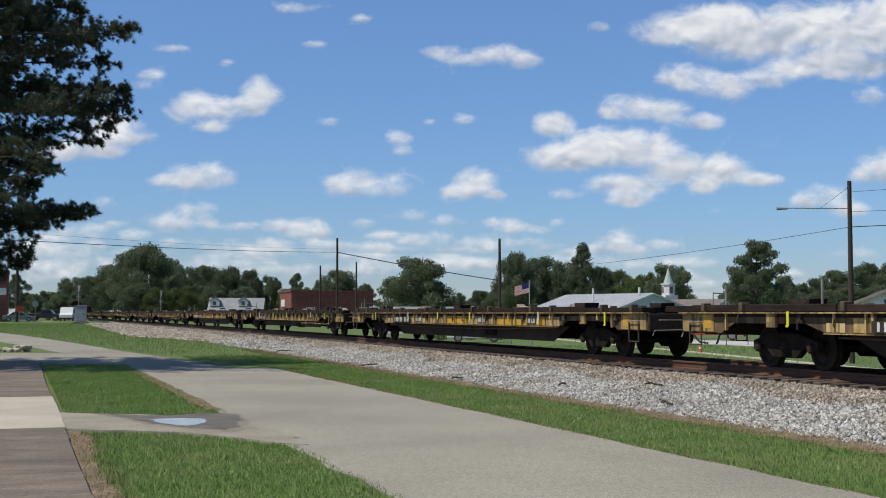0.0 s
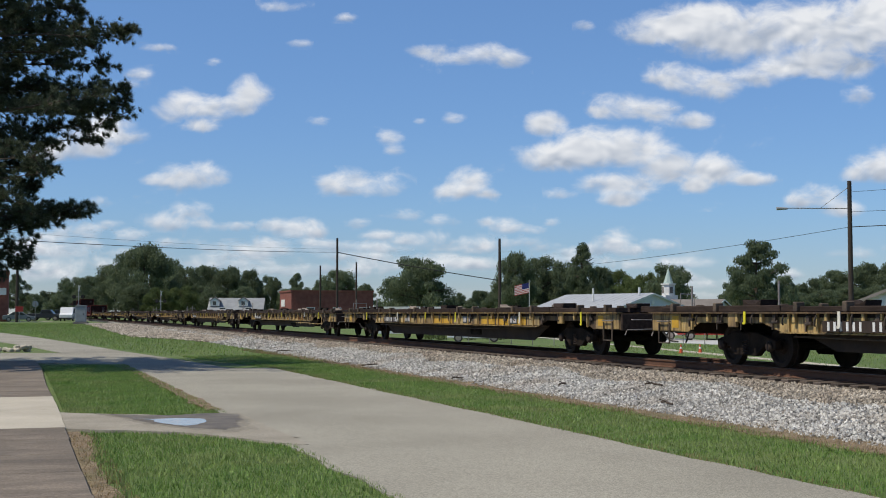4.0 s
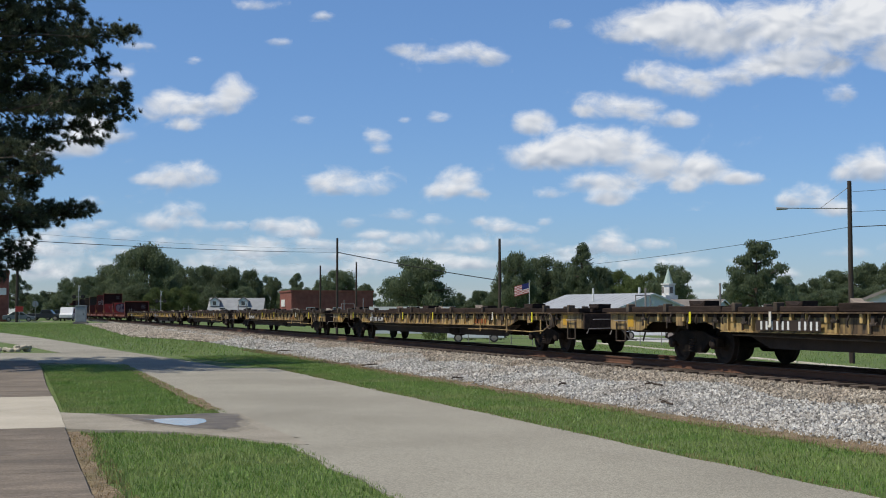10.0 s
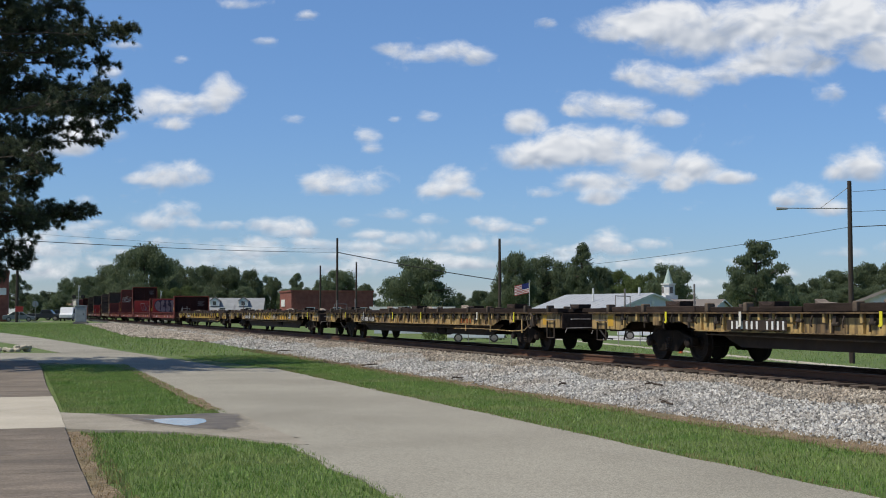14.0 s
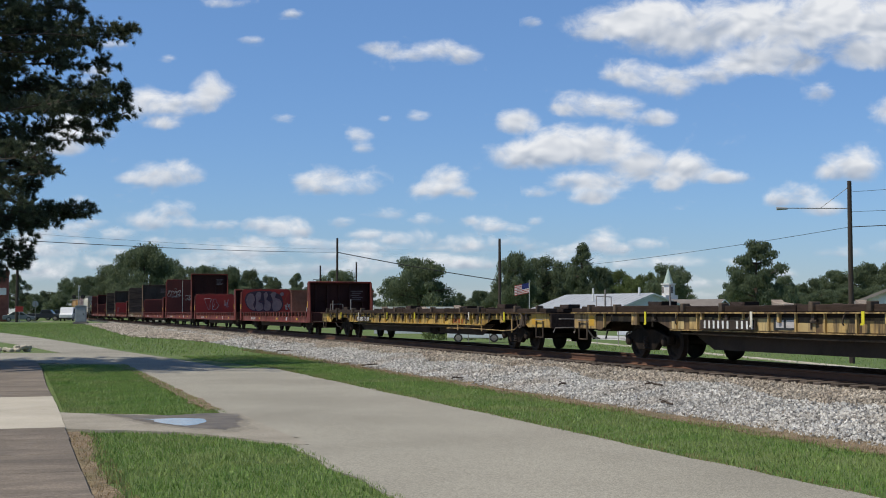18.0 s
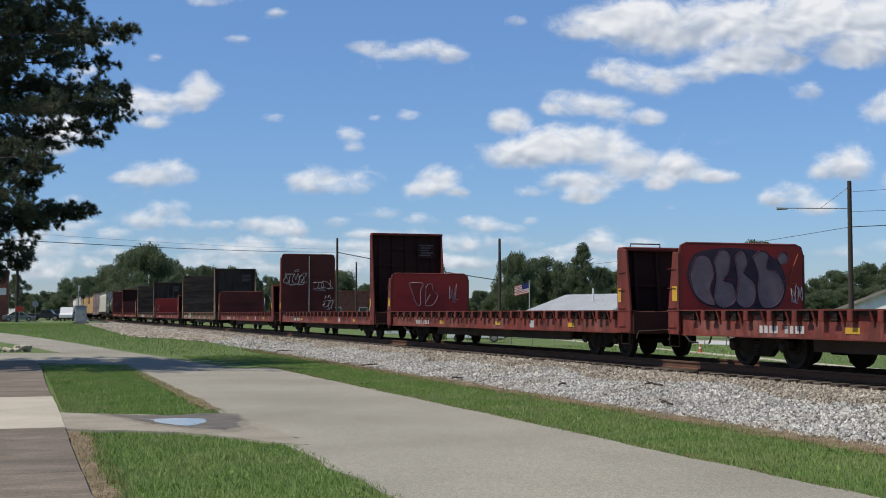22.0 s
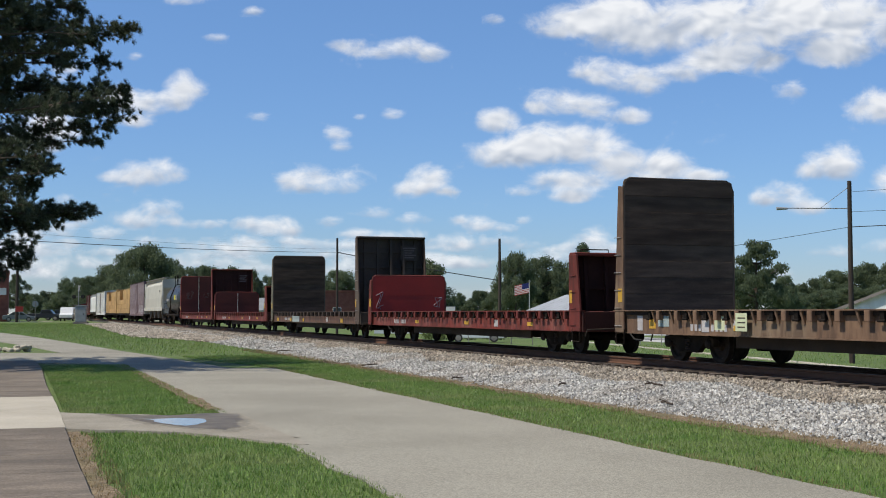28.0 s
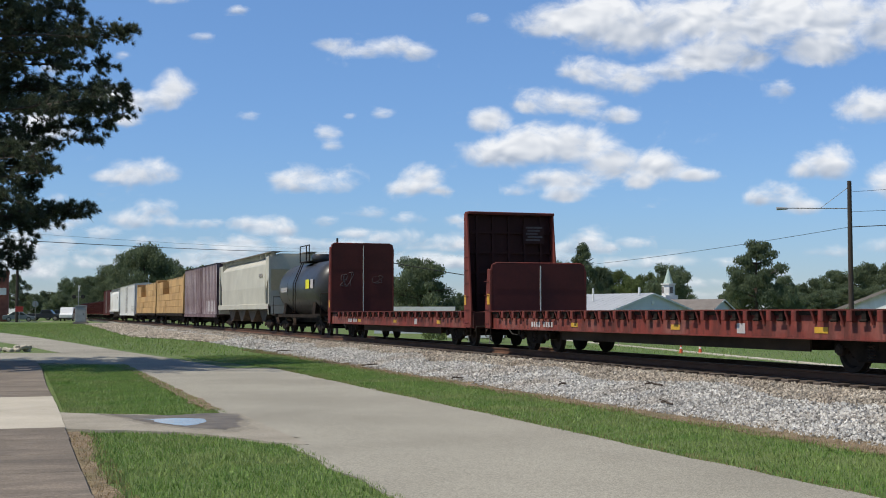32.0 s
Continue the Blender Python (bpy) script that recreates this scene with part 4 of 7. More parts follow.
            part("edge_frame", Mesh().path(rim, 0.035, 6), "grimy_dark" if wood else paint, c, "rounded steel edge")
        else:
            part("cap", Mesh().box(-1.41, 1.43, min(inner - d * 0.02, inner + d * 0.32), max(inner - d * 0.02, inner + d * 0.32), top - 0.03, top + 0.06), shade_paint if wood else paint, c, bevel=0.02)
        for k in range(5):
            x = -1.05 + k * 0.525
            y0, y1 = inner + d * 0.052, inner + d * 0.2
            poly = [(inner + d * 0.051, 1.12), (inner + d * 0.051, top - 0.04), (inner + d * 0.2, top - 0.04), (inner + d * (0.5 if d < 0 else 0.36), 1.12)] if paint == 'dark_car' and k in (2, 3) else [(inner + d * 0.051, 1.12), (inner + d * 0.051, top - 0.04), (inner + d * 0.1, top - 0.04), (inner + d * 0.24, 1.12)]
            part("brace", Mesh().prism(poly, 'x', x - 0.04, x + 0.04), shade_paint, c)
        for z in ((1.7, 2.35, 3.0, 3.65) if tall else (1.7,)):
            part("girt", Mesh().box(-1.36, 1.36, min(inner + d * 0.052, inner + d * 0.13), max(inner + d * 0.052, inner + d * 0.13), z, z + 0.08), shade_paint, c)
        if d < 0:
            for row in range(5):
                part("stencil_line", Mesh().box(0.5 + 0.06 * (row % 2), 1.05 - 0.08 * (row % 3), inner - 0.245, inner - 0.24, top - 0.45 - row * 0.1, top - 0.395 - row * 0.1), "stencil_faint", c, "faded stencilled line")
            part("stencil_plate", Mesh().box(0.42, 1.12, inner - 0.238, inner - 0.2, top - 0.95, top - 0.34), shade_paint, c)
    if not tall:
        part("corner_rail", Mesh().path([(-1.2, inner_r - 0.2, top + 0.05), (-1.2, inner_r - 0.2, top + 0.14), (-0.5, inner_r - 0.2, top + 0.14), (-0.5, inner_r - 0.2, top + 0.05)], 0.016, 6), "black_steel", c)
    for e, yy in ((-1, e0), (1, e1)):
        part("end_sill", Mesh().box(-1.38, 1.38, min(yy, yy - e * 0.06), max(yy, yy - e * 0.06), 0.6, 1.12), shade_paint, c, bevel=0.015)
        part("cut_lever", Mesh().path([(-1.35, yy + e * 0.08, 0.5), (-1.3, yy + e * 0.08, 0.66), (-0.3, yy + e * 0.1, 0.7)], 0.015, 6), "dirty_steel", c, "rusty steel uncoupling lever")
        for s in (-1, 1):
            part("step", Mesh().path([(s * 1.42, yy - e * 0.1, 0.7), (s * 1.42, yy - e * 0.1, 0.36), (s * 1.42, yy - e * 0.52, 0.36), (s * 1.42, yy - e * 0.52, 0.7)], 0.016, 6), "black_steel", c)
        coupler(c, yy, e)
        truck(c, yy - e * 2.75)
    widen(c, 1.06 if tall else 1.115)
    return c


def tank_car():
    c = thing("tank_car", "glossy black tank car with yellow placards and top platform", "tank car")
    r, zc = 1.38, 2.36
    prof = [(-5.3, 0.1), (-5.25, 0.6), (-5.05, 1.05), (-4.7, 1.3), (-4.35, r), (4.35, r), (4.7, 1.3), (5.05, 1.05), (5.25, 0.6), (5.3, 0.1)]
    tank = part("tank", Mesh().lathe(prof, (0, 0, zc), 'y', 40), "tank_black", c, smooth=True)
    for yy in (-4.3, -2.2, 0, 2.2, 4.3):
        part("weld_band", Mesh().lathe([(-0.03, r + 0.004), (0.03, r + 0.004)], (0, yy, zc), 'y', 40), "tank_black", tank, smooth=True)
    part("dome", Mesh().lathe([(0, 0.5), (0.42, 0.5), (0.5, 0.42), (0.5, 0.05)], (0, 0, zc + r - 0.06), 'z', 20), "tank_black", c, smooth=True)
    part("platform", Mesh().box(-0.9, 0.9, -1.1, 1.1, zc + r - 0.02, zc + r + 0.04), "black_steel", c)
    for x in (-0.9, 0.9):
        part("platform_rail", Mesh().path([(x, -1.1, zc + r), (x, -1.1, zc + r + 0.85), (x, 1.1, zc + r + 0.85), (x, 1.1, zc + r)], 0.03, 6), "black_steel", c)
        part("platform_rail", Mesh().path([(x, -0.4, zc + r), (x, -0.4, zc + r + 0.85)], 0.03, 6), "black_steel", c)
        s = 1 if x > 0 else -1
        part("ladder", Mesh().path([(s * 1.45, -0.25, 1.1), (s * 1.45, -0.25, 2.6), (s * 1.0, -0.25, 3.7)], 0.025, 6).path([(s * 1.45, 0.25, 1.1), (s * 1.45, 0.25, 2.6), (s * 1.0, 0.25, 3.7)], 0.025, 6), "black_steel", c)
        part("placard", Mesh().box(min(s * 1.405, s * 1.42), max(s * 1.405, s * 1.42), -3.4, -2.6, 2.3, 2.75), "yellow_strap", tank, "yellow marking panel")
        part("placard", Mesh().box(min(s * 1.405, s * 1.42), max(s * 1.405, s * 1.42), -4.3, -3.7, 2.3, 2.75), "chalk", tank, "pale stencil panel")
        for k in range(6):
            part("letter_bar", Mesh().box(min(s * 1.405, s * 1.42), max(s * 1.405, s * 1.42), 2.0 + k * 0.3, 2.2 + k * 0.3, 2.2, 2.45), "chalk", tank)
        part("side_sill", Mesh().box(min(s * 1.2, s * 1.34), max(s * 1.2, s * 1.34), -5.8, 5.8, 0.86, 1.02), "black_steel", c)
    for e in (-1, 1):
        part("end_platform", Mesh().box(-1.45, 1.45, min(e * 4.9, e * 6.0), max(e * 4.9, e * 6.0), 0.95, 1.05), "black_steel", c)
        part("end_rail", Mesh().path([(-1.4, e * 5.9, 1.05), (-1.4, e * 5.9, 2.0), (1.4, e * 5.9, 2.0), (1.4, e * 5.9, 1.05)], 0.025, 6), "black_steel", c)
        part("saddle", Mesh().prism([(-1.25, 0.9), (1.25, 0.9), (1.15, 1.7), (-1.15, 1.7)], 'y', e * 3.6 - 0.3, e * 3.6 + 0.3), "black_steel", c)
        coupler(c, e * 6.0, e)
        truck(c, e * 4.3)
    part("center_sill", Mesh().box(-0.3, 0.3, -6, 6, 0.6, 0.95), "black_steel", c)
    return c


def hopper_car(length, paint, label):
    c = thing("covered_hopper_car", label, "hopper car")
    h = length / 2 - 0.6
    body = [(-1.0, 4.35), (1.0, 4.35), (1.42, 3.95), (1.5, 2.6), (1.48, 1.5), (-1.48, 1.5), (-1.5, 2.6), (-1.42, 3.95)]
    part("body", Mesh().prism(body, 'y', -h + 1.2, h - 1.2), paint, c, bevel=0.05)
    part("roof", Mesh().prism([(-1.05, 4.35), (1.05, 4.35), (0.8, 4.52), (-0.8, 4.52)], 'y', -h + 0.2, h - 0.2), paint, c)
    for e in (-1, 1):
        part("slope_sheet", Mesh().prism([(e * (h - 1.19), 4.35), (e * (h - 0.1), 4.35), (e * (h - 0.1), 3.6), (e * (h - 1.19), 2.4)], 'x', -1.42, 1.42), paint, c)
        part("end_frame", Mesh().box(-1.5, 1.5, min(e * (h - 0.14), e * h), max(e * (h - 0.14), e * h), 1.0, 1.5), paint, c)
        for x in (-1.42, 1.42):
            part("corner_post", Mesh().box(x - 0.06, x + 0.06, min(e * (h - 0.16), e * h), max(e * (h - 0.16), e * h), 1.0, 4.35), paint, c)
        coupler(c, e * (h + 0.0), e)
        truck(c, e * (h - 2.1))
    for s in (-1, 1):
        part("side_sill", Mesh().box(min(s * 1.44, s * 1.54), max(s * 1.44, s * 1.54), -h, h, 1.3, 1.62), paint, c, bevel=0.02)
        part("walkway", Mesh().box(min(s * 0.75, s * 1.35), max(s * 0.75, s * 1.35), -h, h, 4.6, 4.64), "grey_steel", c, "roof running board")
        for k in range(12):
            part("walkway_post", Mesh().box(min(s * 1.0, s * 1.3), max(s * 1.0, s * 1.3), -h + 0.4 + k * (2 * h - 0.8) / 11 - 0.03, -h + 0.4 + k * (2 * h - 0.8) / 11 + 0.03, 4.3, 4.6), paint, c)
        for k in range(5):
            part("letter_bar", Mesh().box(min(s * 1.502, s * 1.51), max(s * 1.502, s * 1.51), -h + 2.0 + k * 0.22, -h + 2.15 + k * 0.22, 3.2, 3.4), "grey_steel", c)
    n = 3 if length < 17 else 4
    for k in range(n):
        y0 = -h + 1.6 + (2 * h - 3.2) * (k + 0.5) / n
        w = (2 * h - 3.2) / n / 2
        part("outlet_bay", Mesh().prism([(y0 - w, 1.5), (y0 + w, 1.5), (y0 + 0.3, 0.55), (y0 - 0.3, 0.55)], 'x', -1.1, 1.1), "dirty_steel", c, "dark discharge chute")
    return c


M["rib_pale"] = mat("rib_pale", (0.42, 0.35, 0.345), (0.28, 0.21, 0.21), 0.75, scale=1.5, dirt=(0.14, 0.075, 0.075), dirt_amt=0.9)


def box_car(length, paint, label, top=4.72):
    c = thing("box_car", label, "box car")
    h = length / 2 - 0.6
    part("body", Mesh().box(-1.42, 1.42, -h, h, 0.95, top), paint, c, bevel=0.03)
    part("roof", Mesh().prism([(-1.5, top), (1.5, top), (0.0, top + 0.14)], 'y', -h - 0.05, h + 0.05), paint, c)
    part("center_sill", Mesh().box(-0.4, 0.4, -h, h, 0.45, 0.95), "black_steel", c)
    for s in (-1, 1):
        n = int(2 * h / 0.75)
        rib = Mesh().box(min(s * 1.42, s * 1.44), max(s * 1.42, s * 1.44), -0.13, 0.13, 1.0, top - 0.05).data("rib", "rib_pale" if paint == "box_mauve" else paint)
        for k in range(n + 1):
            yy = -h + 2 * h * k / n
            if abs(yy) > 1.6:
                part("rib", rib, paint, c, at=pose(0, max(-h + 0.06, min(h - 0.06, yy)), 0))
        door = part("door", Mesh().box(min(s * 1.42, s * 1.46), max(s * 1.42, s * 1.46), -1.5, 1.5, 1.02, top - 0.1), paint, c, bevel=0.02)
        for k in range(5):
            part("door_rod", Mesh().tube((s * 1.475, -1.3 + k * 0.65, 1.1), (s * 1.475, -1.3 + k * 0.65, top - 0.2), 0.018, n=6), "rib_pale" if paint == "box_mauve" else "grey_steel", door)
        part("side_sill", Mesh().box(min(s * 1.38, s * 1.5), max(s * 1.38, s * 1.5), -h, h, 0.78, 0.98), paint, c)
        for k in range(6):
            part("graffiti_bar", Mesh().box(min(s * 1.421, s * 1.426), max(s * 1.421, s * 1.426), -h + 0.9 + k * 0.75, -h + 1.3 + k * 0.75, 1.2, 2.0), "chalk" if paint == "box_mauve" else "grey_steel", c, "sprayed paint patch")
    for e in (-1, 1):
        coupler(c, e * h, e)
        truck(c, e * (h - 2.2))
    return c


def lumber_car(length):
    c = thing("lumber_car", "centre-beam car stacked with yellow-wrapped lumber bundles", "flat car", group="lumber cars")
    h = length / 2 - 0.7
    part("deck", Mesh().box(-1.4, 1.4, -h, h, 0.85, 1.05), "black_steel", c)
    part("center_beam", Mesh().box(-0.12, 0.12, -h, h, 1.05, 4.5), "yellow", c)
    part("top_beam", Mesh().box(-0.3, 0.3, -h, h, 4.35, 4.55), "yellow", c)
    rng = random.Random(8)
    n = int(2 * h / 2.55)
    for e in (-1, 1):
        part("end_bulkhead", Mesh().prism([(-1.4, 1.05), (1.4, 1.05), (1.3, 4.5), (-1.3, 4.5)], 'y', e * h - 0.14, e * h + 0.14), "lumber_wrap", c, "yellow end bulkhead", bevel=0.02)
        coupler(c, e * h, e)
        truck(c, e * (h - 2.3))
    for s in (-1, 1):
        for i in range(n):
            w = (2 * h - 0.5) / n
            y0 = -h + 0.25 + i * w
            rows = 5 if i not in (n // 2, n // 2 + 1) else 3
            for k in range(rows):
                part("lumber_pack", Mesh().box(min(s * 0.16, s * (1.36 - rng.uniform(0, .04))), max(s * 0.16, s * (1.36 - rng.uniform(0, .04))), y0 + 0.012, y0 + w - 0.012, 1.08 + k * 0.62, 1.685 + k * 0.62), "lumber_wrap", c, bevel=0.008)
    part("center_sill", Mesh().box(-0.4, 0.4, -h, h, 0.4, 0.85), "black_steel", c)
    return c


def gondola_car(length, paint, label, top=3.0):
    c = thing("gondola_car", label, "gondola car")
    h = length / 2 - 0.6
    for s in (-1, 1):
        part("side", Mesh().box(min(s * 1.38, s * 1.46), max(s * 1.38, s * 1.46), -h, h, 0.9, top), paint, c)
        rib = Mesh().box(min(s * 1.46, s * 1.53), max(s * 1.46, s * 1.53), -0.07, 0.07, 0.95, top).data("rib", paint)
        for k in range(13):
            part("rib", rib, paint, c, at=pose(0, -h + 0.1 + k * (2 * h - 0.2) / 12, 0))
    part("floor", Mesh().box(-1.38, 1.38, -h, h, 0.85, 0.95), paint, c)
    part("load", Mesh().prism([(-1.35, 0.96), (1.35, 0.96), (1.0, top + 0.25), (-1.0, top + 0.25)], 'y', -h + 0.4, h - 0.4), "black_steel", c, "dark heaped load")
    for e in (-1, 1):
        part("end", Mesh().box(-1.38, 1.38, min(e * (h - 0.08), e * h), max(e * (h - 0.08), e * h), 0.9, top), paint, c)
        coupler(c, e * h, e)
        truck(c, e * (h - 2.2))
    return c


# places along the track at the clip's start
trains = []  # (thing, y at the start)
hooked = flat_car("yellow", False, "long weathered yellow flat car with brown deck timbers")
plated_car = flat_car("yellow", True, "long grimy yellow flat car patched with paler side plates")
bright = flat_car("yellow_bright", False, "long brighter yellow flat car with brown deck timbers")
used = set()
for k in range(11):
    src = plated_car if k in (0, 1, 3, 9) else bright if k == 10 else hooked
    ob = copy_thing(src, pose(TRACK, 0, RAIL)) if src in used else src
    used.add(src)
    trains.append((ob, (11.0 if k < 8 else 11.3) + 28.65 * k))

RED = "rust-red bulkhead flat car with low end walls and an empty deck"
BROWN = "rust-brown bulkhead flat car with tall steel end walls"
shortA = bulkhead_car(False, "red_car", "brown_panel", body=RED)
shortA0 = bulkhead_car(False, "red_car", "red_panel", body="rust-red bulkhead flat car with sprayed rounded shapes")
shortF = bulkhead_car(False, "red_car", "red_panel", body="red bulkhead flat car with low bright red end walls")
tallC = bulkhead_car(True, "red_car", "brown_panel", body=BROWN)
tallE = bulkhead_car(True, "olive_car", "dark_car", wood=True, body="faded olive bulkhead flat car with tall plank-lined end walls")
tallG = bulkhead_car(True, "dark_car", "dark_car", wood=True, body="dark grimy bulkhead flat car with tall plank-lined end walls")
bulk = {"A": shortA0, "B": shortF, "C": tallC, "E": tallE, "G": tallG, "D": shortA, "F": copy_thing(shortF, pose(TRACK, 0, RAIL)),
        "H": copy_thing(shortA, pose(TRACK, 0, RAIL)), "I": copy_thing(tallC, pose(TRACK, 0, RAIL))}
for key, y0 in (("A", 313.9), ("B", 336.2), ("C", 358.88), ("D", 379.65), ("E", 402.25), ("F", 423.6), ("G", 445.85), ("H", 466.3), ("I", 488.25)):
    trains.append((bulk[key], y0 + 9.7))


GLYPHS = (((0, 0), (0.15, 1), (0.45, 0.3), (0.7, 1), (0.8, 0)), ((0, 1), (0.1, 0.1), (0.6, 0), (0.7, 1)), ((0.75, 0.95), (0.1, 0.8), (0.45, 0.55), (0, 0.3), (0.7, 0.05)),
          ((0, 0.9), (0.7, 1), (0.05, 0.05), (0.85, 0.1)), ((0, 0.95), (0.8, 1), (0.4, 0.95), (0.45, -0.2)), ((0.7, 0.9), (0.15, 0.85), (0, 0.4), (0.2, 0), (0.75, 0.1)),
          ((0, 0), (0.1, 0.9), (0.6, 0.95), (0.55, 0.5), (0.1, 0.5), (0.75, 0)))


def stroke(car, inner, pts, material, r):
    line = [Vector((x, inner - 0.012, z)) for x, z in spline(pts, 0.05)]
    line = [p for k, p in enumerate(line) if k == 0 or (p - line[k - 1]).length > 0.004]
    part("sprayed_mark", Mesh().path(line, r, 4), material, car, "sprayed pale scrawl")


def scrawl(car, inner, x0, x1, z0, z1, n, seed, material="chalk"):
    """Sprayed letter-like strokes on the inner face of a bulkhead."""
    rng = random.Random(seed)
    wd, h = (x1 - x0) / n, z1 - z0
    pts = []
    for k in range(n):
        fx, fz = rng.random() < 0.5, rng.random() < 0.5
        drop = rng.uniform(-0.15, 0.15) * h
        for a, b in rng.choice(GLYPHS):
            a, b = (1 - a if fx else a), (1 - b if fz else b)
            pts.append((x0 + wd * (k - 0.2 + 1.5 * a + 0.15 * b), z0 + drop + h * b))
    stroke(car, inner, pts, material, 0.012)
    stroke(car, inner, [(x0 + 0.1, z0 - 0.1 * h), (x0 + 0.7 * (x1 - x0), z0 - 0.22 * h), (x0 + 0.5 * (x1 - x0), z0 - 0.05 * h)], material, 0.011)


def bubble(car, inner, outline, lift):
    """One swollen sprayed letter shape with a dark outline."""
    line = spline(list(outline) + [outline[0]], 0.07)[:-1]
    part("sprayed_shape", Mesh().prism(line, 'y', inner - 0.008 - lift, inner - 0.004 - lift), "spray_lilac", car, "pale lilac sprayed swollen shape")
    part("sprayed_outline", Mesh().path([(x, inner - 0.012 - lift, z) for x, z in line + line[:1]], 0.016, 4), "spray_wine", car)


M["spray_lilac"] = mat("spray_lilac", (0.36, 0.235, 0.22), (0.25, 0.155, 0.15), 0.85, scale=4, dirt=(0.24, 0.14, 0.145), dirt_amt=0.6)
M["spray_blue"] = mat("spray_blue", (0.055, 0.035, 0.05), (0.08, 0.045, 0.058), 0.85, scale=5)
M["spray_wine"] = mat("spray_wine", (0.05, 0.02, 0.035), (0.07, 0.03, 0.05), 0.85)
part("sprayed_shape", Mesh().prism(spline([(-1.4, 1.9), (-1.2, 2.35), (-0.5, 2.5), (0.3, 2.47), (0.8, 2.3), (1.05, 2.0), (1.1, 1.6), (0.85, 1.2), (0.1, 1.17), (-0.75, 1.2), (-1.2, 1.45), (-1.4, 1.9)], 0.1)[:-1], 'y', 9.66 - 0.005, 9.66 - 0.002), "spray_blue", bulk["A"], "dark blue sprayed backing")
for k, shape in enumerate((
        ((-1.32, 1.9), (-1.15, 2.3), (-0.85, 2.3), (-0.72, 1.95), (-0.82, 1.62), (-0.7, 1.28), (-0.95, 1.3), (-1.2, 1.5)),
        ((-0.72, 2.2), (-0.55, 2.45), (-0.32, 2.38), (-0.36, 2.0), (-0.5, 1.8), (-0.25, 1.72), (-0.2, 1.35), (-0.5, 1.2), (-0.72, 1.35), (-0.66, 1.8)),
        ((-0.2, 2.3), (0.0, 2.46), (0.12, 2.2), (0.02, 1.98), (0.3, 1.72), (0.26, 1.32), (0.02, 1.2), (-0.18, 1.35), (-0.12, 1.75)),
        ((0.24, 2.3), (0.45, 2.45), (0.66, 2.36), (0.6, 2.08), (0.92, 1.95), (1.03, 1.6), (0.86, 1.27), (0.5, 1.2), (0.36, 1.5), (0.4, 1.9)),
        ((0.86, 2.3), (1.0, 2.44), (1.14, 2.36), (1.1, 2.2), (0.94, 2.16)))):
    bubble(bulk["A"], 9.66, shape, 0.003 * k)
stroke(bulk["A"], 9.66, [(1.42, 2.4), (1.25, 2.0), (1.2, 1.75), (1.4, 1.75)], "rust_mark", 0.012)
scrawl(bulk["A"], 9.66, 1.2, 1.48, 1.35, 1.65, 3, 9)
stroke(bulk["B"], 9.66, [(-0.85, 2.22), (-0.7, 1.8), (-0.55, 1.42), (-0.4, 1.4), (-0.4, 1.9), (-0.3, 2.2), (-0.6, 2.25), (-0.85, 2.22)], "spray_grey", 0.016)
stroke(bulk["B"], 9.66, [(-0.2, 1.4), (-0.15, 2.1), (0.05, 2.2), (0.12, 1.95), (0.3, 1.75), (0.1, 1.4), (-0.2, 1.4), (0.0, 1.8)], "spray_grey", 0.016)
scrawl(bulk["B"], 9.66, 0.75, 1.15, 1.6, 2.1, 2, 7, "spray_grey")
scrawl(bulk["C"], 8.7, -1.4, -0.1, 2.72, 3.2, 5, 21)
stroke(bulk["C"], 8.7, [(-0.75, 3.42), (-0.55, 3.46), (-0.55, 3.36), (-0.75, 3.34), (-0.75, 3.42)], "chalk", 0.013)
scrawl(bulk["C"], 8.7, 0.2, 1.3, 2.4, 2.8, 4, 31)
scrawl(bulk["C"], 8.7, 0.85, 1.38, 1.35, 1.75, 3, 33)
stroke(bulk["C"], 8.7, [(0.95, 1.85), (1.0, 2.05), (1.1, 1.9), (1.18, 2.08), (1.25, 1.88)], "chalk", 0.013)
scrawl(bulk["F"], 9.66, -1.42, -1.1, 1.35, 1.9, 2, 41, "spray_grey")
scrawl(bulk["F"], 9.66, 1.05, 1.35, 1.4, 1.75, 2, 43, "spray_grey")
scrawl(bulk["I"], 8.7, -1.1, -0.5, 2.4, 2.9, 3, 51, "stencil_faint")
scrawl(bulk["I"], 8.7, 0.5, 0.9, 2.5, 2.8, 2, 53, "stencil_faint")
for key, top_ in (("C", 4.2), ("I", 4.2), ("H", 2.52), ("A", 2.52)):
    inner = 8.7 if top_ > 3 else 9.66
    if key != "A":
        part("strap", Mesh().box(0.03, 0.065, inner - 0.016, inner - 0.002, 1.15, top_), "white_strap", bulk[key], "pale vertical webbing strap")

trains.append((tank_car(), 515.0))
trains.append((hopper_car(20.0, "hopper_grey", "pale grey covered hopper car with ribbed roof walkway"), 531.3))
trains.append((box_car(19.4, "box_mauve", "faded mauve box car streaked with white"), 551.5))
lc = lumber_car(23.4)
trains.append((lc, 573.7))
trains.append((copy_thing(lc, pose(TRACK, 0, RAIL)), 597.2))
M["box_white"] = mat("box_white", (0.72, 0.71, 0.67), (0.6, 0.58, 0.54), 0.7, scale=0.9, fine=12, bump=0.08, dirt=(0.4, 0.35, 0.3), dirt_amt=0.5)
trains.append((box_car(24.0, "box_white", "white box car with dark sprayed patches"), 622.0))
trains.append((hopper_car(19.5, "box_white", "white covered hopper car"), 644.2))
bx = box_car(16.0, "brown_panel", "dark brown box car")
trains.append((bx, 662.4))
gd = gondola_car(18.0, "brown_panel", "dark brown gondola car with a heaped load")
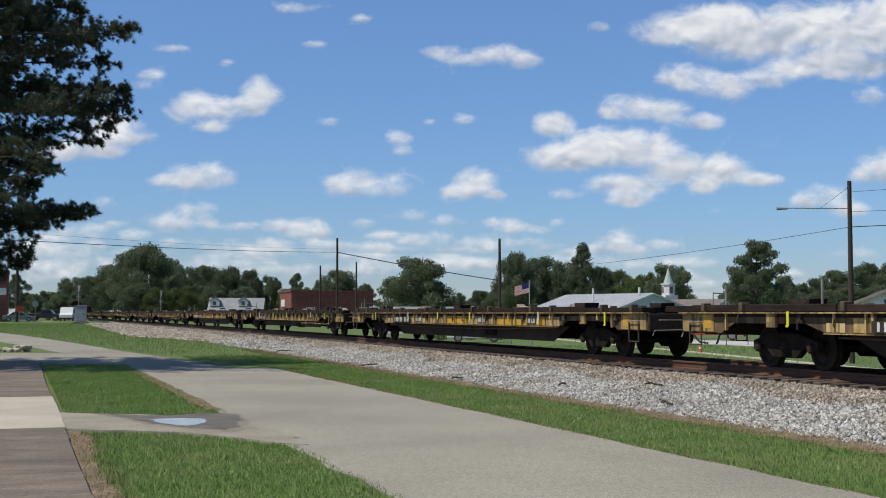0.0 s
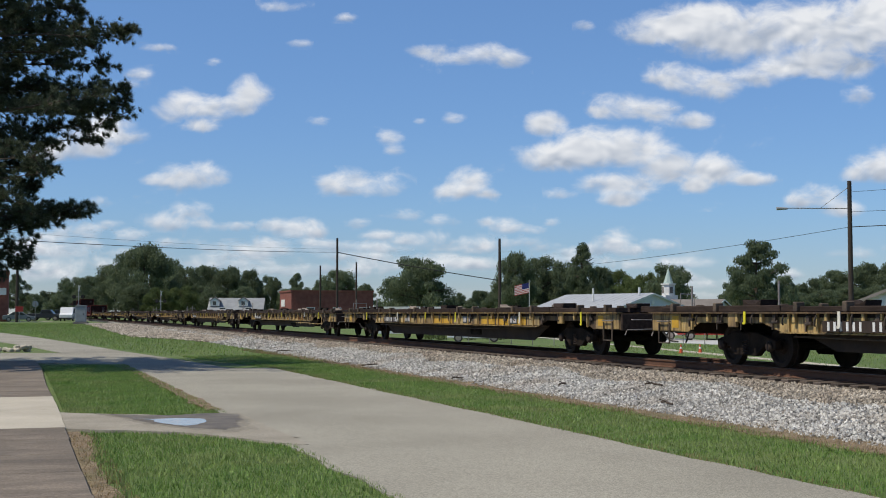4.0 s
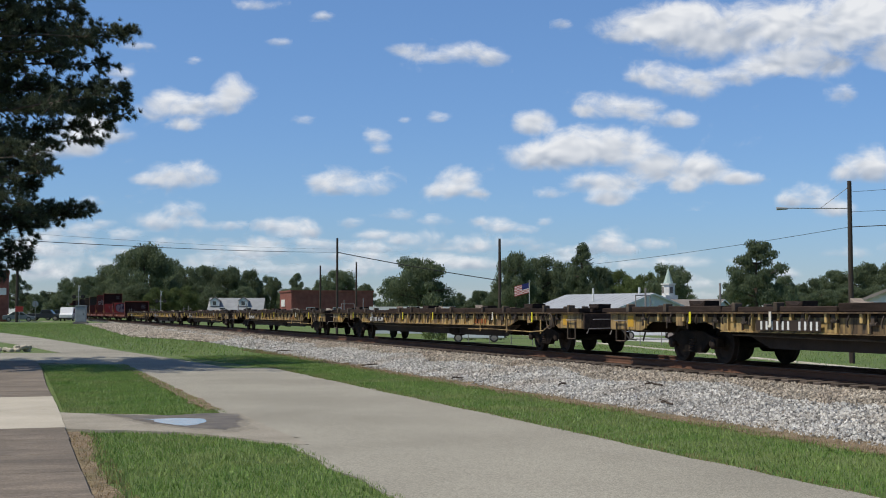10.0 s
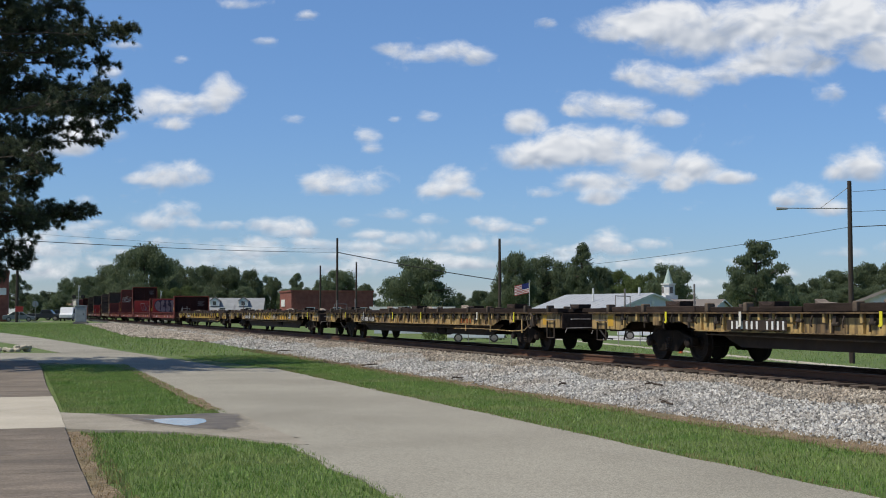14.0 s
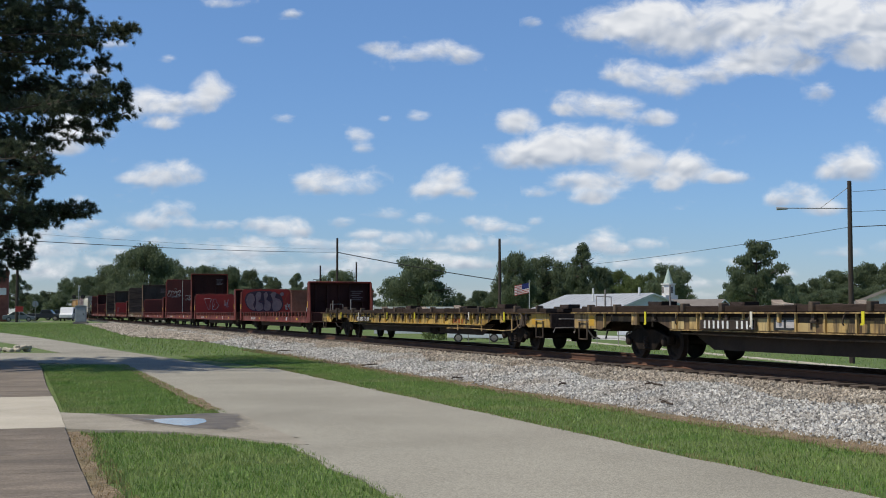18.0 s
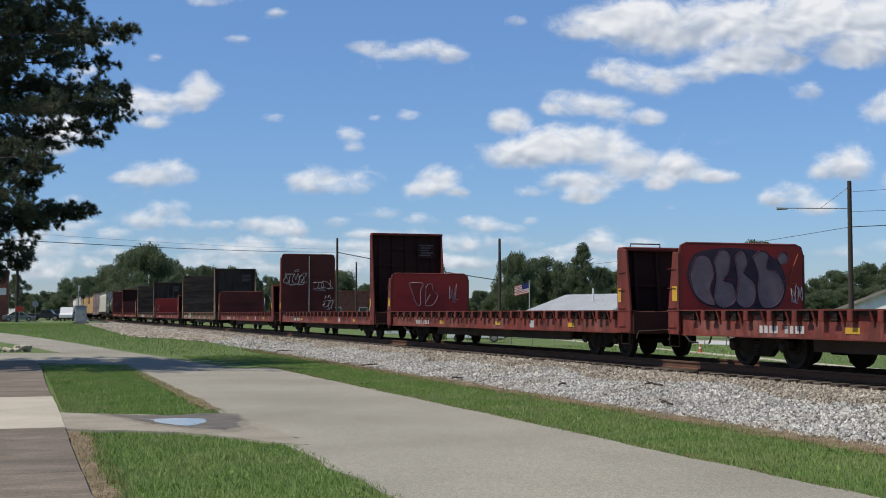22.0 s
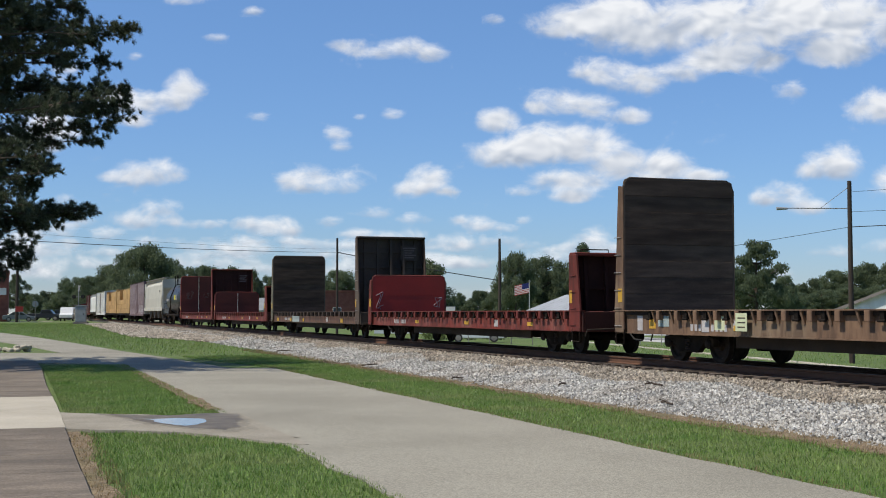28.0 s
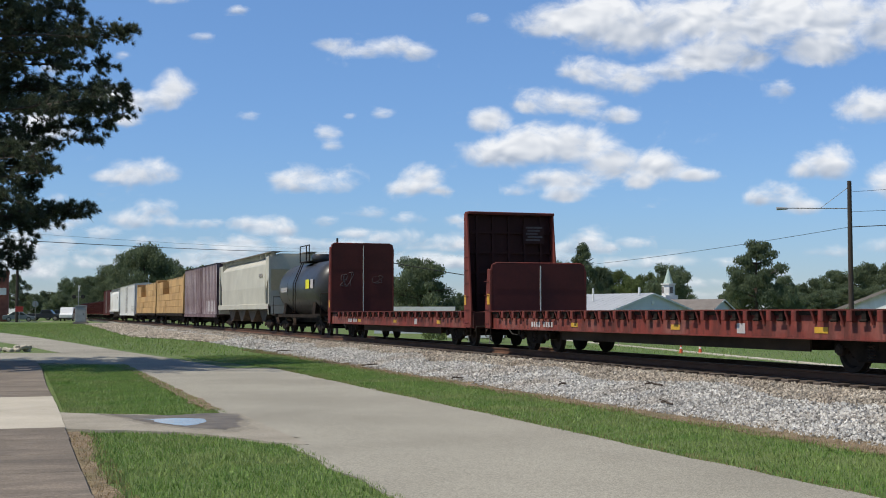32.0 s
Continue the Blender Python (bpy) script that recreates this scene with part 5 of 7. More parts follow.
for k in range(5):
    trains.append((gd if k == 0 else copy_thing(gd, pose(TRACK, 0, RAIL)), 680.3 + 18.4 * k))


# ---- trees ----
def leaf_cloud(rng, lumps, n, size):
    """Many small leaf clumps spread through the shells of several uneven lumps (x, y, z, rx, rz)."""
    g = Mesh()
    tot = sum(l[3] ** 2 for l in lumps)
    for cx, cy, cz, rx, rz in lumps:
        for _ in range(int(n * rx * rx / tot)):
            d = Vector((rng.gauss(0, 1), rng.gauss(0, 1), rng.gauss(0, 1))).normalized()
            rr = 1.0 - 0.6 * rng.random() ** 2
            rr *= 1 + 0.45 * noise.noise(d * 3.3 + Vector((cx * 9, cy * 9, cz * 9)))
            p = Vector((cx + d.x * rx * rr, cy + d.y * rx * rr, cz + d.z * rz * rr))
            u = (d + Vector((rng.uniform(-1, 1), rng.uniform(-1, 1), rng.uniform(-1, 1))) * 0.9).normalized()
            a = u.orthogonal().normalized()
            b = u.cross(a)
            s = size * rng.uniform(0.55, 1.35)
            k = rng.uniform(0.5, 1.0)
            g.add([p + a * s, p + b * s * k, p - a * s * rng.uniform(0.6, 1.1), p - b * s * k], [(0, 1, 2, 3)])
    return g


def crown_variant(seed, kind):
    rng = random.Random(seed)
    lumps = []
    if kind == "round":
        for k in range(64):  # a dome, broadest low down
            a, z = rng.uniform(0, 6.28), rng.uniform(0.17, 0.88)
            r = 0.86 * math.sqrt(max(0.02, 1 - ((z - 0.17) / 0.76) ** 2)) * math.sqrt(rng.uniform(0.12, 1.0))
            q = rng.uniform(0.12, 0.23)
            lumps.append((r * math.cos(a), r * math.sin(a), z, q, q * 0.5))
        lumps.append((0, 0, 0.48, 0.5, 0.3))
        return leaf_cloud(rng, lumps, 30000, 0.0165)
    for k in range(40):
        z = 0.30 + 0.66 * (k / 39)
        w = 1.0 * (1 - (max(0, z - 0.34) / 0.72) ** 1.5)
        a, r = rng.uniform(0, 6.28), rng.uniform(0.25, 0.95) * w
        q = rng.uniform(0.17, 0.30) * (1.15 - 0.5 * z)
        lumps.append((r * math.cos(a), r * math.sin(a), z, q, q * 0.3))
    return leaf_cloud(rng, lumps, 22000, 0.0165)


CROWNS = {"round": [crown_variant(20 + k, "round").data("crown", "leaf") for k in range(5)], "pine": [crown_variant(60 + k, "pine").data("crown", "leaf") for k in range(3)]}
LIGHT_CROWNS = [crown_variant(90 + k, "round").data("crown", "leaf_light") for k in range(2)]


def tree_trunk(kind, seed):
    rng = random.Random(seed)
    g = Mesh().tube((0, 0, -0.02), (0.01, 0, 0.5), 0.045, 0.03, 8, False).tube((0.01, 0, 0.5), (0, 0.02, 0.9), 0.03, 0.008, 8)
    for k in range(9):
        z = rng.uniform(0.32, 0.75)
        a = rng.uniform(0, 6.28)
        r = rng.uniform(0.4, 0.75)
        g.tube((0, 0, z), (r * math.cos(a), r * math.sin(a), z + rng.uniform(0.05, 0.16)), 0.014, 0.004, 5)
    return g


TRUNKS = [tree_trunk("round", s).data("trunk", "bark") for s in (1, 2)]


def far_tree(x, y, h, w, kind, k, label, light=False):
    base = land(x, y)
    t = thing("tree", label, "tree", pose(x, y, base, 0, 0, (k * 67) % 360), group="trees beyond the railway")
    cr = LIGHT_CROWNS[k % 2] if light else CROWNS[kind][k % len(CROWNS[kind])]
    a, b = part("crown", cr, "leaf", t), part("trunk", TRUNKS[k % 2], "bark", t)
    for o in (a, b):
        o.scale = (w * 1.12, w * 1.12, h)
    return t

for k, (x, y, h, w, kind) in enumerate((
        (-0.2, 240.0, 8.3, 2.9, 'pine'),
        (7.1, 329.9, 7.1, 3.9, 'round'),
        (26.8, 688.0, 21.2, 11.3, 'round'),
        (23.1, 426.0, 14.0, 6.9, 'round'),
        (23.8, 259.3, 15.9, 7.8, 'round'),
        (23.9, 337.3, 14.7, 7.8, 'round'),
        (32.0, 288.2, 14.7, 4.2, 'round'),
        (33.3, 267.9, 11.6, 5.2, 'round'),
        (39.4, 282.3, 12.5, 4.9, 'round'),
        (42.7, 271.7, 11.8, 5.5, 'round'),
        (50.0, 285.7, 11.7, 3.9, 'round'),
        (56.2, 294.7, 10.7, 3.4, 'round'),
        (62.0, 293.5, 10.7, 3.2, 'pine'),
        (63.3, 257.3, 10.9, 5.3, 'round'),
        (77.5, 289.8, 8.6, 3.7, 'round'),
        (65.6, 282.5, 9.4, 3.1, 'round'),
        (67.3, 214.7, 12.0, 6.9, 'round'),
        (115.3, 330.5, 7.4, 2.7, 'round'))):
    far_tree(x, y, h, w, 'pine' if kind == 'pine' else 'round', k + 0, {'round': 'full dark green broadleaf tree', 'pine': 'tall dark green pine with open crown', 'light': 'pale green broadleaf tree'}[kind], kind == 'light')
for k, (x, y, h, w, kind) in enumerate((
        (117.4, 319.1, 7.8, 3.9, 'round'),
        (87.2, 218.2, 13.3, 4.3, 'round'),
        (99.6, 234.7, 13.3, 5.4, 'round'),
        (106.6, 239.3, 12.7, 5.3, 'round'),
        (100.6, 217.9, 14.4, 3.9, 'pine'),
        (116.6, 243.5, 11.8, 3.6, 'round'),
        (129.0, 259.8, 11.7, 5.3, 'light'),
        (124.8, 239.4, 10.5, 4.1, 'light'),
        (115.1, 210.6, 11.2, 5.1, 'round'),
        (113.4, 222.8, 9.0, 3.6, 'light'),
        (101.8, 160.4, 12.3, 5.1, 'pine'),
        (109.6, 173.3, 8.6, 4.9, 'round'),
        (132.9, 199.9, 8.8, 3.2, 'round'),
        (124.5, 205.2, 7.5, 2.3, 'round'),
        (171.2, 246.3, 9.8, 4.9, 'round'),
        (169.4, 235.4, 11.3, 5.3, 'round'),
        (171.1, 227.9, 12.6, 6.3, 'round'),
        (173.0, 220.2, 12.5, 5.6, 'round'))):
    far_tree(x, y, h, w, 'pine' if kind == 'pine' else 'round', k + 3, {'round': 'full dark green broadleaf tree', 'pine': 'tall dark green pine with open crown', 'light': 'pale green broadleaf tree'}[kind], kind == 'light')
for k, (x, y, h, w, kind) in enumerate((
        (180.2, 264.4, 8.4, 4.3, 'round'),
        (171.3, 208.7, 11.4, 5.2, 'round'),
        (22.4, 213.8, 6.0, 3.1, 'light'),
        (21.1, 240.0, 7.2, 4.6, 'round'),
        (27.4, 228.4, 6.6, 3.7, 'light'),
        (35.1, 247.5, 7.0, 4.1, 'round'),
        (43.2, 256.4, 7.2, 3.7, 'round'),
        (23.1, 480.0, 10.5, 7.0, 'round'),
        (8.0, 269.9, 5.5, 3.4, 'round'),
        (3.4, 300.0, 5.9, 3.7, 'round'),
        (94.6, 231.4, 7.7, 4.8, 'round'),
        (101.7, 233.8, 7.2, 5.4, 'round'),
        (109.1, 233.8, 7.8, 4.9, 'round'),
        (121.2, 218.6, 7.1, 4.3, 'round'),
        (122.1, 231.8, 7.3, 3.8, 'round'),
        (100.2, 261.5, 6.5, 4.0, 'round'),
        (72.6, 239.2, 7.1, 4.1, 'round'),
        (68.1, 266.4, 7.0, 4.5, 'round'))):
    far_tree(x, y, h, w, 'pine' if kind == 'pine' else 'round', k + 6, {'round': 'full dark green broadleaf tree', 'pine': 'tall dark green pine with open crown', 'light': 'pale green broadleaf tree'}[kind], kind == 'light')
for k, (x, y, h, w, kind) in enumerate((
        (74.3, 228.2, 6.9, 3.4, 'round'),
        (119.2, 196.7, 5.2, 3.3, 'round'),
        (142.9, 211.2, 6.0, 3.7, 'round'),
        (152.5, 216.7, 6.5, 4.3, 'round'),
        (159.9, 217.6, 7.0, 4.9, 'round'),
        (163.8, 214.7, 7.3, 4.7, 'round'),
        (149.9, 259.9, 4.4, 3.4, 'round'),
        (111.2, 310.7, 4.8, 3.2, 'round'),
        (106.3, 312.4, 5.1, 3.2, 'round'),
        (58.1, 284.1, 7.3, 3.6, 'round'),
        (65.9, 292.7, 7.2, 3.2, 'round'),
        (-5.7, 229.9, 9.8, 4.4, 'round'),
        (-11.6, 239.7, 12.1, 6.9, 'round'),
        (176.1, 204.6, 13.0, 7.8, 'round'))):
    far_tree(x, y, h, w, 'pine' if kind == 'pine' else 'round', k + 9, {'round': 'full dark green broadleaf tree', 'pine': 'tall dark green pine with open crown', 'light': 'pale green broadleaf tree'}[kind], kind == 'light')


# ---- poles and wires ----
def utility_pole(x, y, top, r, label, arms=(), lamp=None):
    b = land(x, y)
    t = thing("utility_pole", label, "utility pole", pose(x, y, b), group="utility poles")
    part("shaft", Mesh().tube((0, 0, -0.3), (0, 0, top - b), r, r * 0.72, 12), "pole_wood", t)
    for z in arms:
        part("insulator", Mesh().lathe([(0, 0.03), (0.04, 0.06), (0.12, 0.05), (0.16, 0.02)], (0, 0, z - b), 'z', 10), "grey_steel", t)
    if lamp:
        dx, dy, z = lamp
        arm = part("lamp_arm", Mesh().path([(0, 0, z - b), (dx, dy, z - b + 0.02)], 0.02, 8).path([(0, 0, z - b + 1.0), (dx * 0.45, dy * 0.45, z - b + 0.03)], 0.012, 5), "grey_steel", t)
        n = Vector((dx, dy, 0)).normalized()
        e = Vector((dx, dy, z - b))
        part("lamp_head", Mesh().tube(e - n * 0.1, e + n * 0.4, 0.045, 0.08, 10), "grey_paint", arm, "grey cobra-head street light")
    return t


utility_pole(35.45, 48.2, 7.7, 0.13, "weathered dark timber utility pole with a street light arm", lamp=(-2.75, 0.9, 6.45))
utility_pole(42.0, 109.0, 8.6, 0.16, "weathered dark timber utility pole on the lawn")
utility_pole(27.85, 113.85, 8.65, 0.13, "weathered dark timber utility pole beside the track")
utility_pole(39.5, 171.2, 8.3, 0.15, "slim dark timber utility pole")
utility_pole(44.2, 169.6, 8.8, 0.15, "slim dark timber utility pole")


def wire(a, b, sag, r, name="cable"):
    a, b = Vector(a), Vector(b)
    pts = [a.lerp(b, k / 16) - Vector((0, 0, sag * 4 * (k / 16) * (1 - k / 16))) for k in range(17)]
    tagged(part(name, Mesh().path(pts, r, 5), "wire"), "thin black overhead cable", "cable", "overhead cables")




# ---- the pine beside the sidewalk ----
def pine():
    rng = random.Random(31)
    px, py = -4.6, 43.5
    t = thing("pine_tree", "large dark green pine with long drooping needled boughs", "tree", pose(px, py, land(px, py)))
    part("trunk", Mesh().tube((0, 0, -0.2), (0.1, 0, 8), 0.34, 0.26, 14, False).tube((0.1, 0, 8), (0, 0.1, 19), 0.26, 0.04, 12), "bark", t)
    # outline of the crown towards the railway: height, x
    reach = ((3.12, 0.31), (3.49, 0.39), (4.05, 0.6), (4.41, 0.47), (4.62, 1.53), (4.78, 2.06), (5.05, 2.37), (5.3, 2.31), (5.46, 1.34), (5.64, 1.19), (6.0, 0.8), (6.3, 1.27), (6.58, 1.27), (6.84, 0.78), (7.26, 1.56), (7.36, 2.46), (7.58, 2.66), (7.88, 3.19), (8.19, 3.52), (8.77, 3.64), (9.24, 3.47), (9.5, 3.15), (9.68, 2.87), (9.98, 3.11), (10.36, 3.07), (10.44, 2.81), (10.86, 3.34), (11.17, 3.74), (11.4, 3.7), (11.5, 2.01), (11.63, 2.15), (12.2, 2.05), (14.66, 0.93), (16.93, -2.33), (17.83, -3.72))

    def limit(z):
        for (z0, a), (z1, b) in zip(reach, reach[1:]):
            if z <= z1:
                return a + (b - a) * max(0, (z - z0)) / (z1 - z0)
        return -4.0

    def twig(wood, tufts, z0, base, sub, ln, slack, count, width):
        """A twig with brushes of long needles, kept inside the crown's outline."""
        end = base + sub * ln
        deep = (py + end.y) / py
        if px + end.x > limit(1.75 + (z0 + end.z - 1.75) / deep) * deep + slack:
            return
        wood.tube(base, end, 0.02, 0.008, 4, False)
        for j in range(7):
            c = base + sub * ln * (0.25 + 0.75 * j / 6) + Vector((rng.gauss(0, 0.06), rng.gauss(0, 0.06), rng.gauss(0, 0.06)))
            ax = (sub + Vector((0, 0, 0.35))).normalized()
            r = rng.uniform(0.15, 0.23)
            for _n in range(count):
                d = (Vector((rng.gauss(0, 1), rng.gauss(0, 1), rng.gauss(0, 1))).normalized() + ax * 1.1).normalized()
                sd = d.orthogonal().normalized() * width
                sd.rotate(Matrix.Rotation(rng.uniform(0, 3.1), 3, d))
                p1 = c + d * r * rng.uniform(0.7, 1.1)
                tufts.v += [tuple(c + sd), tuple(c - sd), tuple(p1)]
                m_ = len(tufts.v)
                tufts.f.append((m_ - 3, m_ - 2, m_ - 1))

    def limb(wood, tufts, z0, root, tip, n, bend, start, slack, count=52, width=0.0065):
        side = Vector((rng.gauss(0, 0.25), rng.gauss(0, 0.25), 0))
        pts = [root.lerp(tip, q) + side * math.sin(q * 3.1) + Vector((0, 0, bend * math.sin(q * 3.1) + 0.18 * noise.noise((q * 3, tip.x, tip.z)))) for q in (0, 0.3, 0.55, 0.8, 1)]
        for q in range(4):
            wood.tube(pts[q], pts[q + 1], 0.06 * (1 - q / 4.3), 0.06 * (1 - (q + 1) / 4.3), 5, False)
        out = (tip - root).normalized()
        for _ in range(n):
            q = min(0.999, 1 - (1 - start) * rng.random() ** 1.15)
            i = int(q * 4)
            base = pts[i].lerp(pts[i + 1], q * 4 - i)
            sub = (out * rng.uniform(0.3, 1.0) + Vector((rng.gauss(0, 0.5), rng.gauss(0, 0.6), rng.gauss(0.12, 0.42)))).normalized()
            twig(wood, tufts, z0, base, sub, rng.uniform(0.4, 0.95) * (1.25 - 0.6 * q), slack, count, width)

    boughs = []
    for b in range(13):
        z0 = 3.4 + b * 1.12
        boughs.append([z0, Mesh(), Mesh()])
    # long limbs that make the outline: tip height, tip x, depth, needle brushes
    for zt, xt, dy, n in ((11.25, 3.5, -0.5, 46), (11.1, 3.1, 0.4, 34), (10.7, 2.4, -0.2, 30), (10.15, 2.9, 0.3, 40), (9.2, 3.25, -0.4, 44), (8.75, 3.35, 0.2, 46), (8.3, 3.2, -0.3, 46), (7.95, 2.9, 0.4, 34), (7.5, 2.3, 0.0, 26), (5.15, 2.15, -0.2, 44), (5.0, 1.8, 0.3, 30), (6.45, 1.05, 0.2, 26), (11.9, 1.85, 0.3, 34), (12.6, 1.7, -0.3, 34), (4.0, 0.4, 0.1, 22), (7.3, 1.1, -0.3, 24), (6.05, 0.55, 0.3, 22), (5.75, 0.3, 0.5, 16), (4.6, 0.6, 0.3, 26), (3.75, 0.25, 0.3, 24), (3.35, 0.1, -0.1, 22), (6.8, 0.8, 0.2, 26), (9.0, 1.1, -0.5, 18), (10.6, 0.9, -0.4, 16), (7.4, -0.2, -0.6, 14), (11.3, 0.8, 0.6, 16)):
        b = max(0, min(12, int((zt - 3.0) / 1.12)))
        z0, wood, tufts = boughs[b]
        limb(wood, tufts, z0, Vector((0, 0, zt - z0 - rng.uniform(0.2, 0.9))), Vector((xt - px, dy, zt - z0)), n, rng.uniform(-0.2, 0.2), 0.45, 0.12)
    for b, (z0, wood, tufts) in enumerate(boughs):
        for k in range(12):
            a = -0.9 + 1.8 * (k + rng.random()) / 5 if k < 5 else rng.uniform(0.9, 5.4)
            zt = z0 + rng.uniform(-0.6, 0.6)
            L = 8.0
            for _ in range(3):
                deep = (py + L * math.sin(a)) / py
                L = (limit(1.75 + (zt - 1.75) / deep) * deep - px) / max(0.6, math.cos(a)) if k < 5 else limit(zt) - px
            L *= rng.uniform(0.6, 0.95)
            L = max(L * (1.2 if math.sin(a) > 0.25 else 0.85), 3.0) if k >= 5 and zt < 17 else L
            if L < 0.7:
                continue
            tip = Vector((math.cos(a) * L, math.sin(a) * L, zt - z0))
            limb(wood, tufts, z0, Vector((0, 0, zt - z0 + rng.uniform(-0.9, 0.4))), tip, int(5 + L * 4.2) if b >= 8 else int(5 + L * 2.0) if k < 5 else int(6 + L * 3.2), rng.uniform(-0.3, 0.4), 0.35 if k < 5 else 0.12, 0.0, *((34, 0.0095) if k < 5 else (15, 0.042)))
        bo = part("bough", wood, "bark", t, at=pose(0, 0, z0))
        part("needles", tufts, "needle", bo, "clusters of long dark needles")
        swaying.append((bo, z0, b))
    return t


swaying = []
pine()


# ---- buildings ----
def window_on(parent, w, h, m):
    f = Mesh()
    for x0, x1, z0, z1 in ((-w / 2 - .06, -w / 2, -.06, h + .06), (w / 2, w / 2 + .06, -.06, h + .06), (-w / 2, w / 2, -.06, 0), (-w / 2, w / 2, h, h + .06)):
        f.box(x0, x1, -0.05, 0.02, z0, z1)
    fr = part("window_frame", f, "paint_white", parent, at=m)
    part("pane", Mesh().box(-w / 2, w / 2, -0.02, 0.0, 0, h), "glass", fr)


def gable_building(name, label, x, y, rot, length, half, eave, ridge, wall, roof, over=0.4, windows=0, category="building"):
    """A gabled building whose near gable stands at x, y; rot turns its ridge, which runs along local y."""
    b = land(x, y)
    t = thing(name, label, category, pose(x, y, b, 0, 0, rot))
    part("wall", Mesh().prism([(-half, -0.3), (half, -0.3), (half, eave), (0, ridge - 0.1), (-half, eave)], 'y', 0, length), wall, t)
    k = (ridge - eave) / half
    for s in (-1, 1):
        e = half + over
        r = part("roof", Mesh().prism([(0, ridge + 0.08), (s * e, eave - k * over + 0.08), (s * e, eave - k * over - 0.06), (0, ridge - 0.08)], 'y', -over, length + over), roof, t)
        if roof == "metal_roof":
            n = int(length / 1.2)
            for i in range(n):
                yy = -over + (length + 2 * over) * (i + 0.5) / n
                part("seam", Mesh().prism([(0, ridge + 0.10), (s * e, eave - k * over + 0.10), (s * e, eave - k * over + 0.08), (0, ridge + 0.08)], 'y', yy - 0.02, yy + 0.02), roof, r)
        part("fascia", Mesh().prism([(0, ridge + 0.05), (s * e, eave - k * over + 0.05), (s * e, eave - k * over - 0.16), (0, ridge - 0.16)], 'y', -over - 0.03, -over), "paint_white" if wall != "paint_white" else "shingle", t)
    for i in range(windows):
        window_on(t, 1.0, 1.3, pose(-half - 0.01, length * (i + 0.5) / windows, 1.0, 0, 0, -90))
        window_on(t, 1.0, 1.3, pose(-half * 0.7 + 1.4 * half * (i + 0.5) / windows, -0.01, 1.0))
    return t


church = gable_building("church_hall", "low church hall with grey siding and a pale metal gable roof", 78.3, 148.0, 13.3, 18, 6.6, 2.4, 4.5, "siding", "metal_roof", windows=3)
part("vent_pipe", Mesh().tube((-1.2, 1.2, 4.4), (-1.2, 1.2, 5.3), 0.16, n=8), "paint_white", church)
part("vent_pipe", Mesh().tube((-3.4, 8, 3.6), (-3.4, 8, 5.3), 0.12, n=8), "paint_white", church)
part("gable_light", Mesh().lathe([(0, 0.25), (0.1, 0.25), (0.12, 0.05)], (0, -0.12, 3.3), 'y', 12), "paint_white", church)
gable_building("house", "low house with brown shingle roof behind the church", 91.0, 152.0, 40, 14, 5, 2.2, 3.75, "siding", "shingle", windows=2)
st = thing("church_steeple", "white church steeple with a pale green spire", "steeple", pose(89.9, 165, land(89.9, 165)))
part("tower", Mesh().box(-1.0, 1.0, -1.0, 1.0, -0.3, 4.4), "paint_white", st)
bel = part("belfry", Mesh().prism([(0.95 * math.cos(a), 0.95 * math.sin(a)) for a in (math.pi / 8 + k * math.pi / 4 for k in range(8))], 'z', 4.4, 5.9), "paint_white", st)
for k in range(4):
    part("louvre", Mesh().box(-0.25, 0.25, -0.9, -0.86, 4.7, 5.6), "shingle", bel, at=Matrix.Rotation(k * math.pi / 2, 4, 'Z'))
part("cornice", Mesh().prism([(1.1 * math.cos(a), 1.1 * math.sin(a)) for a in (math.pi / 8 + k * math.pi / 4 for k in range(8))], 'z', 5.9, 6.1), "paint_white", st)
M["spire_green"] = mat("spire_green", (0.33, 0.42, 0.38), (0.4, 0.48, 0.43), 0.6)
part("spire", Mesh().tube((0, 0, 6.1), (0, 0, 8.4), 0.75, 0.02, 8), "spire_green", st)

# brick commercial block with a sunlit side
bb = thing("brick_building", "low red brick commercial building with a flat roof", "building", pose(40.1, 193.5, land(40.1, 193.5), 0, 0, -1))
bw = part("wall", Mesh().box(0, 13, 0, 10, -0.3, 4.85), "brick", bb)
part("parapet", Mesh().box(-0.12, 13.12, -0.12, 10.12, 4.85, 5.1), "brick", bb)
part("wall_sign", Mesh().box(-0.1, -0.02, 5.2, 8.2, 2.6, 3.7), "paint_white", bb, "white rectangular wall sign")
for k in range(3):
    window_on(bw, 1.2, 1.2, pose(3 + k * 4.2, -0.01, 1.2))
house = gable_building("dormer_house", "white house with pale grey roof and two dormers", 41.7, 226.4, 76, 9.0, 4.2, 2.0, 4.0, "paint_white", "slate", windows=2, category="house")
for yy in (3.2, 8.2):
    d = part("dormer", Mesh().prism([(-0.8, 2.6), (0.8, 2.6), (0.8, 3.5), (0, 4.1), (-0.8, 3.5)], 'x', -3.6, -1.2), "paint_white", house, at=pose(0, yy, 0))
    part("dormer_roof", Mesh().prism([(-0.95, 3.45), (0, 4.18), (0.95, 3.45), (0.95, 3.55), (0, 4.28), (-0.95, 3.55)], 'x', -3.75, -1.0), "shingle", d)
    window_on(d, 0.6, 0.7, pose(-3.62, 0, 2.75, 0, 0, -90))
gable_building("metal_shed", "white metal-sided gable building with dark roof", 61.6, 78.8, -57, 16, 4.4, 2.45, 4.1, "paint_white", "shingle")
shed_w = thing("long_low_building", "long low white building with a pale flat roof", "building", pose(35.0, 127, land(35, 127), 0, 0, -18))
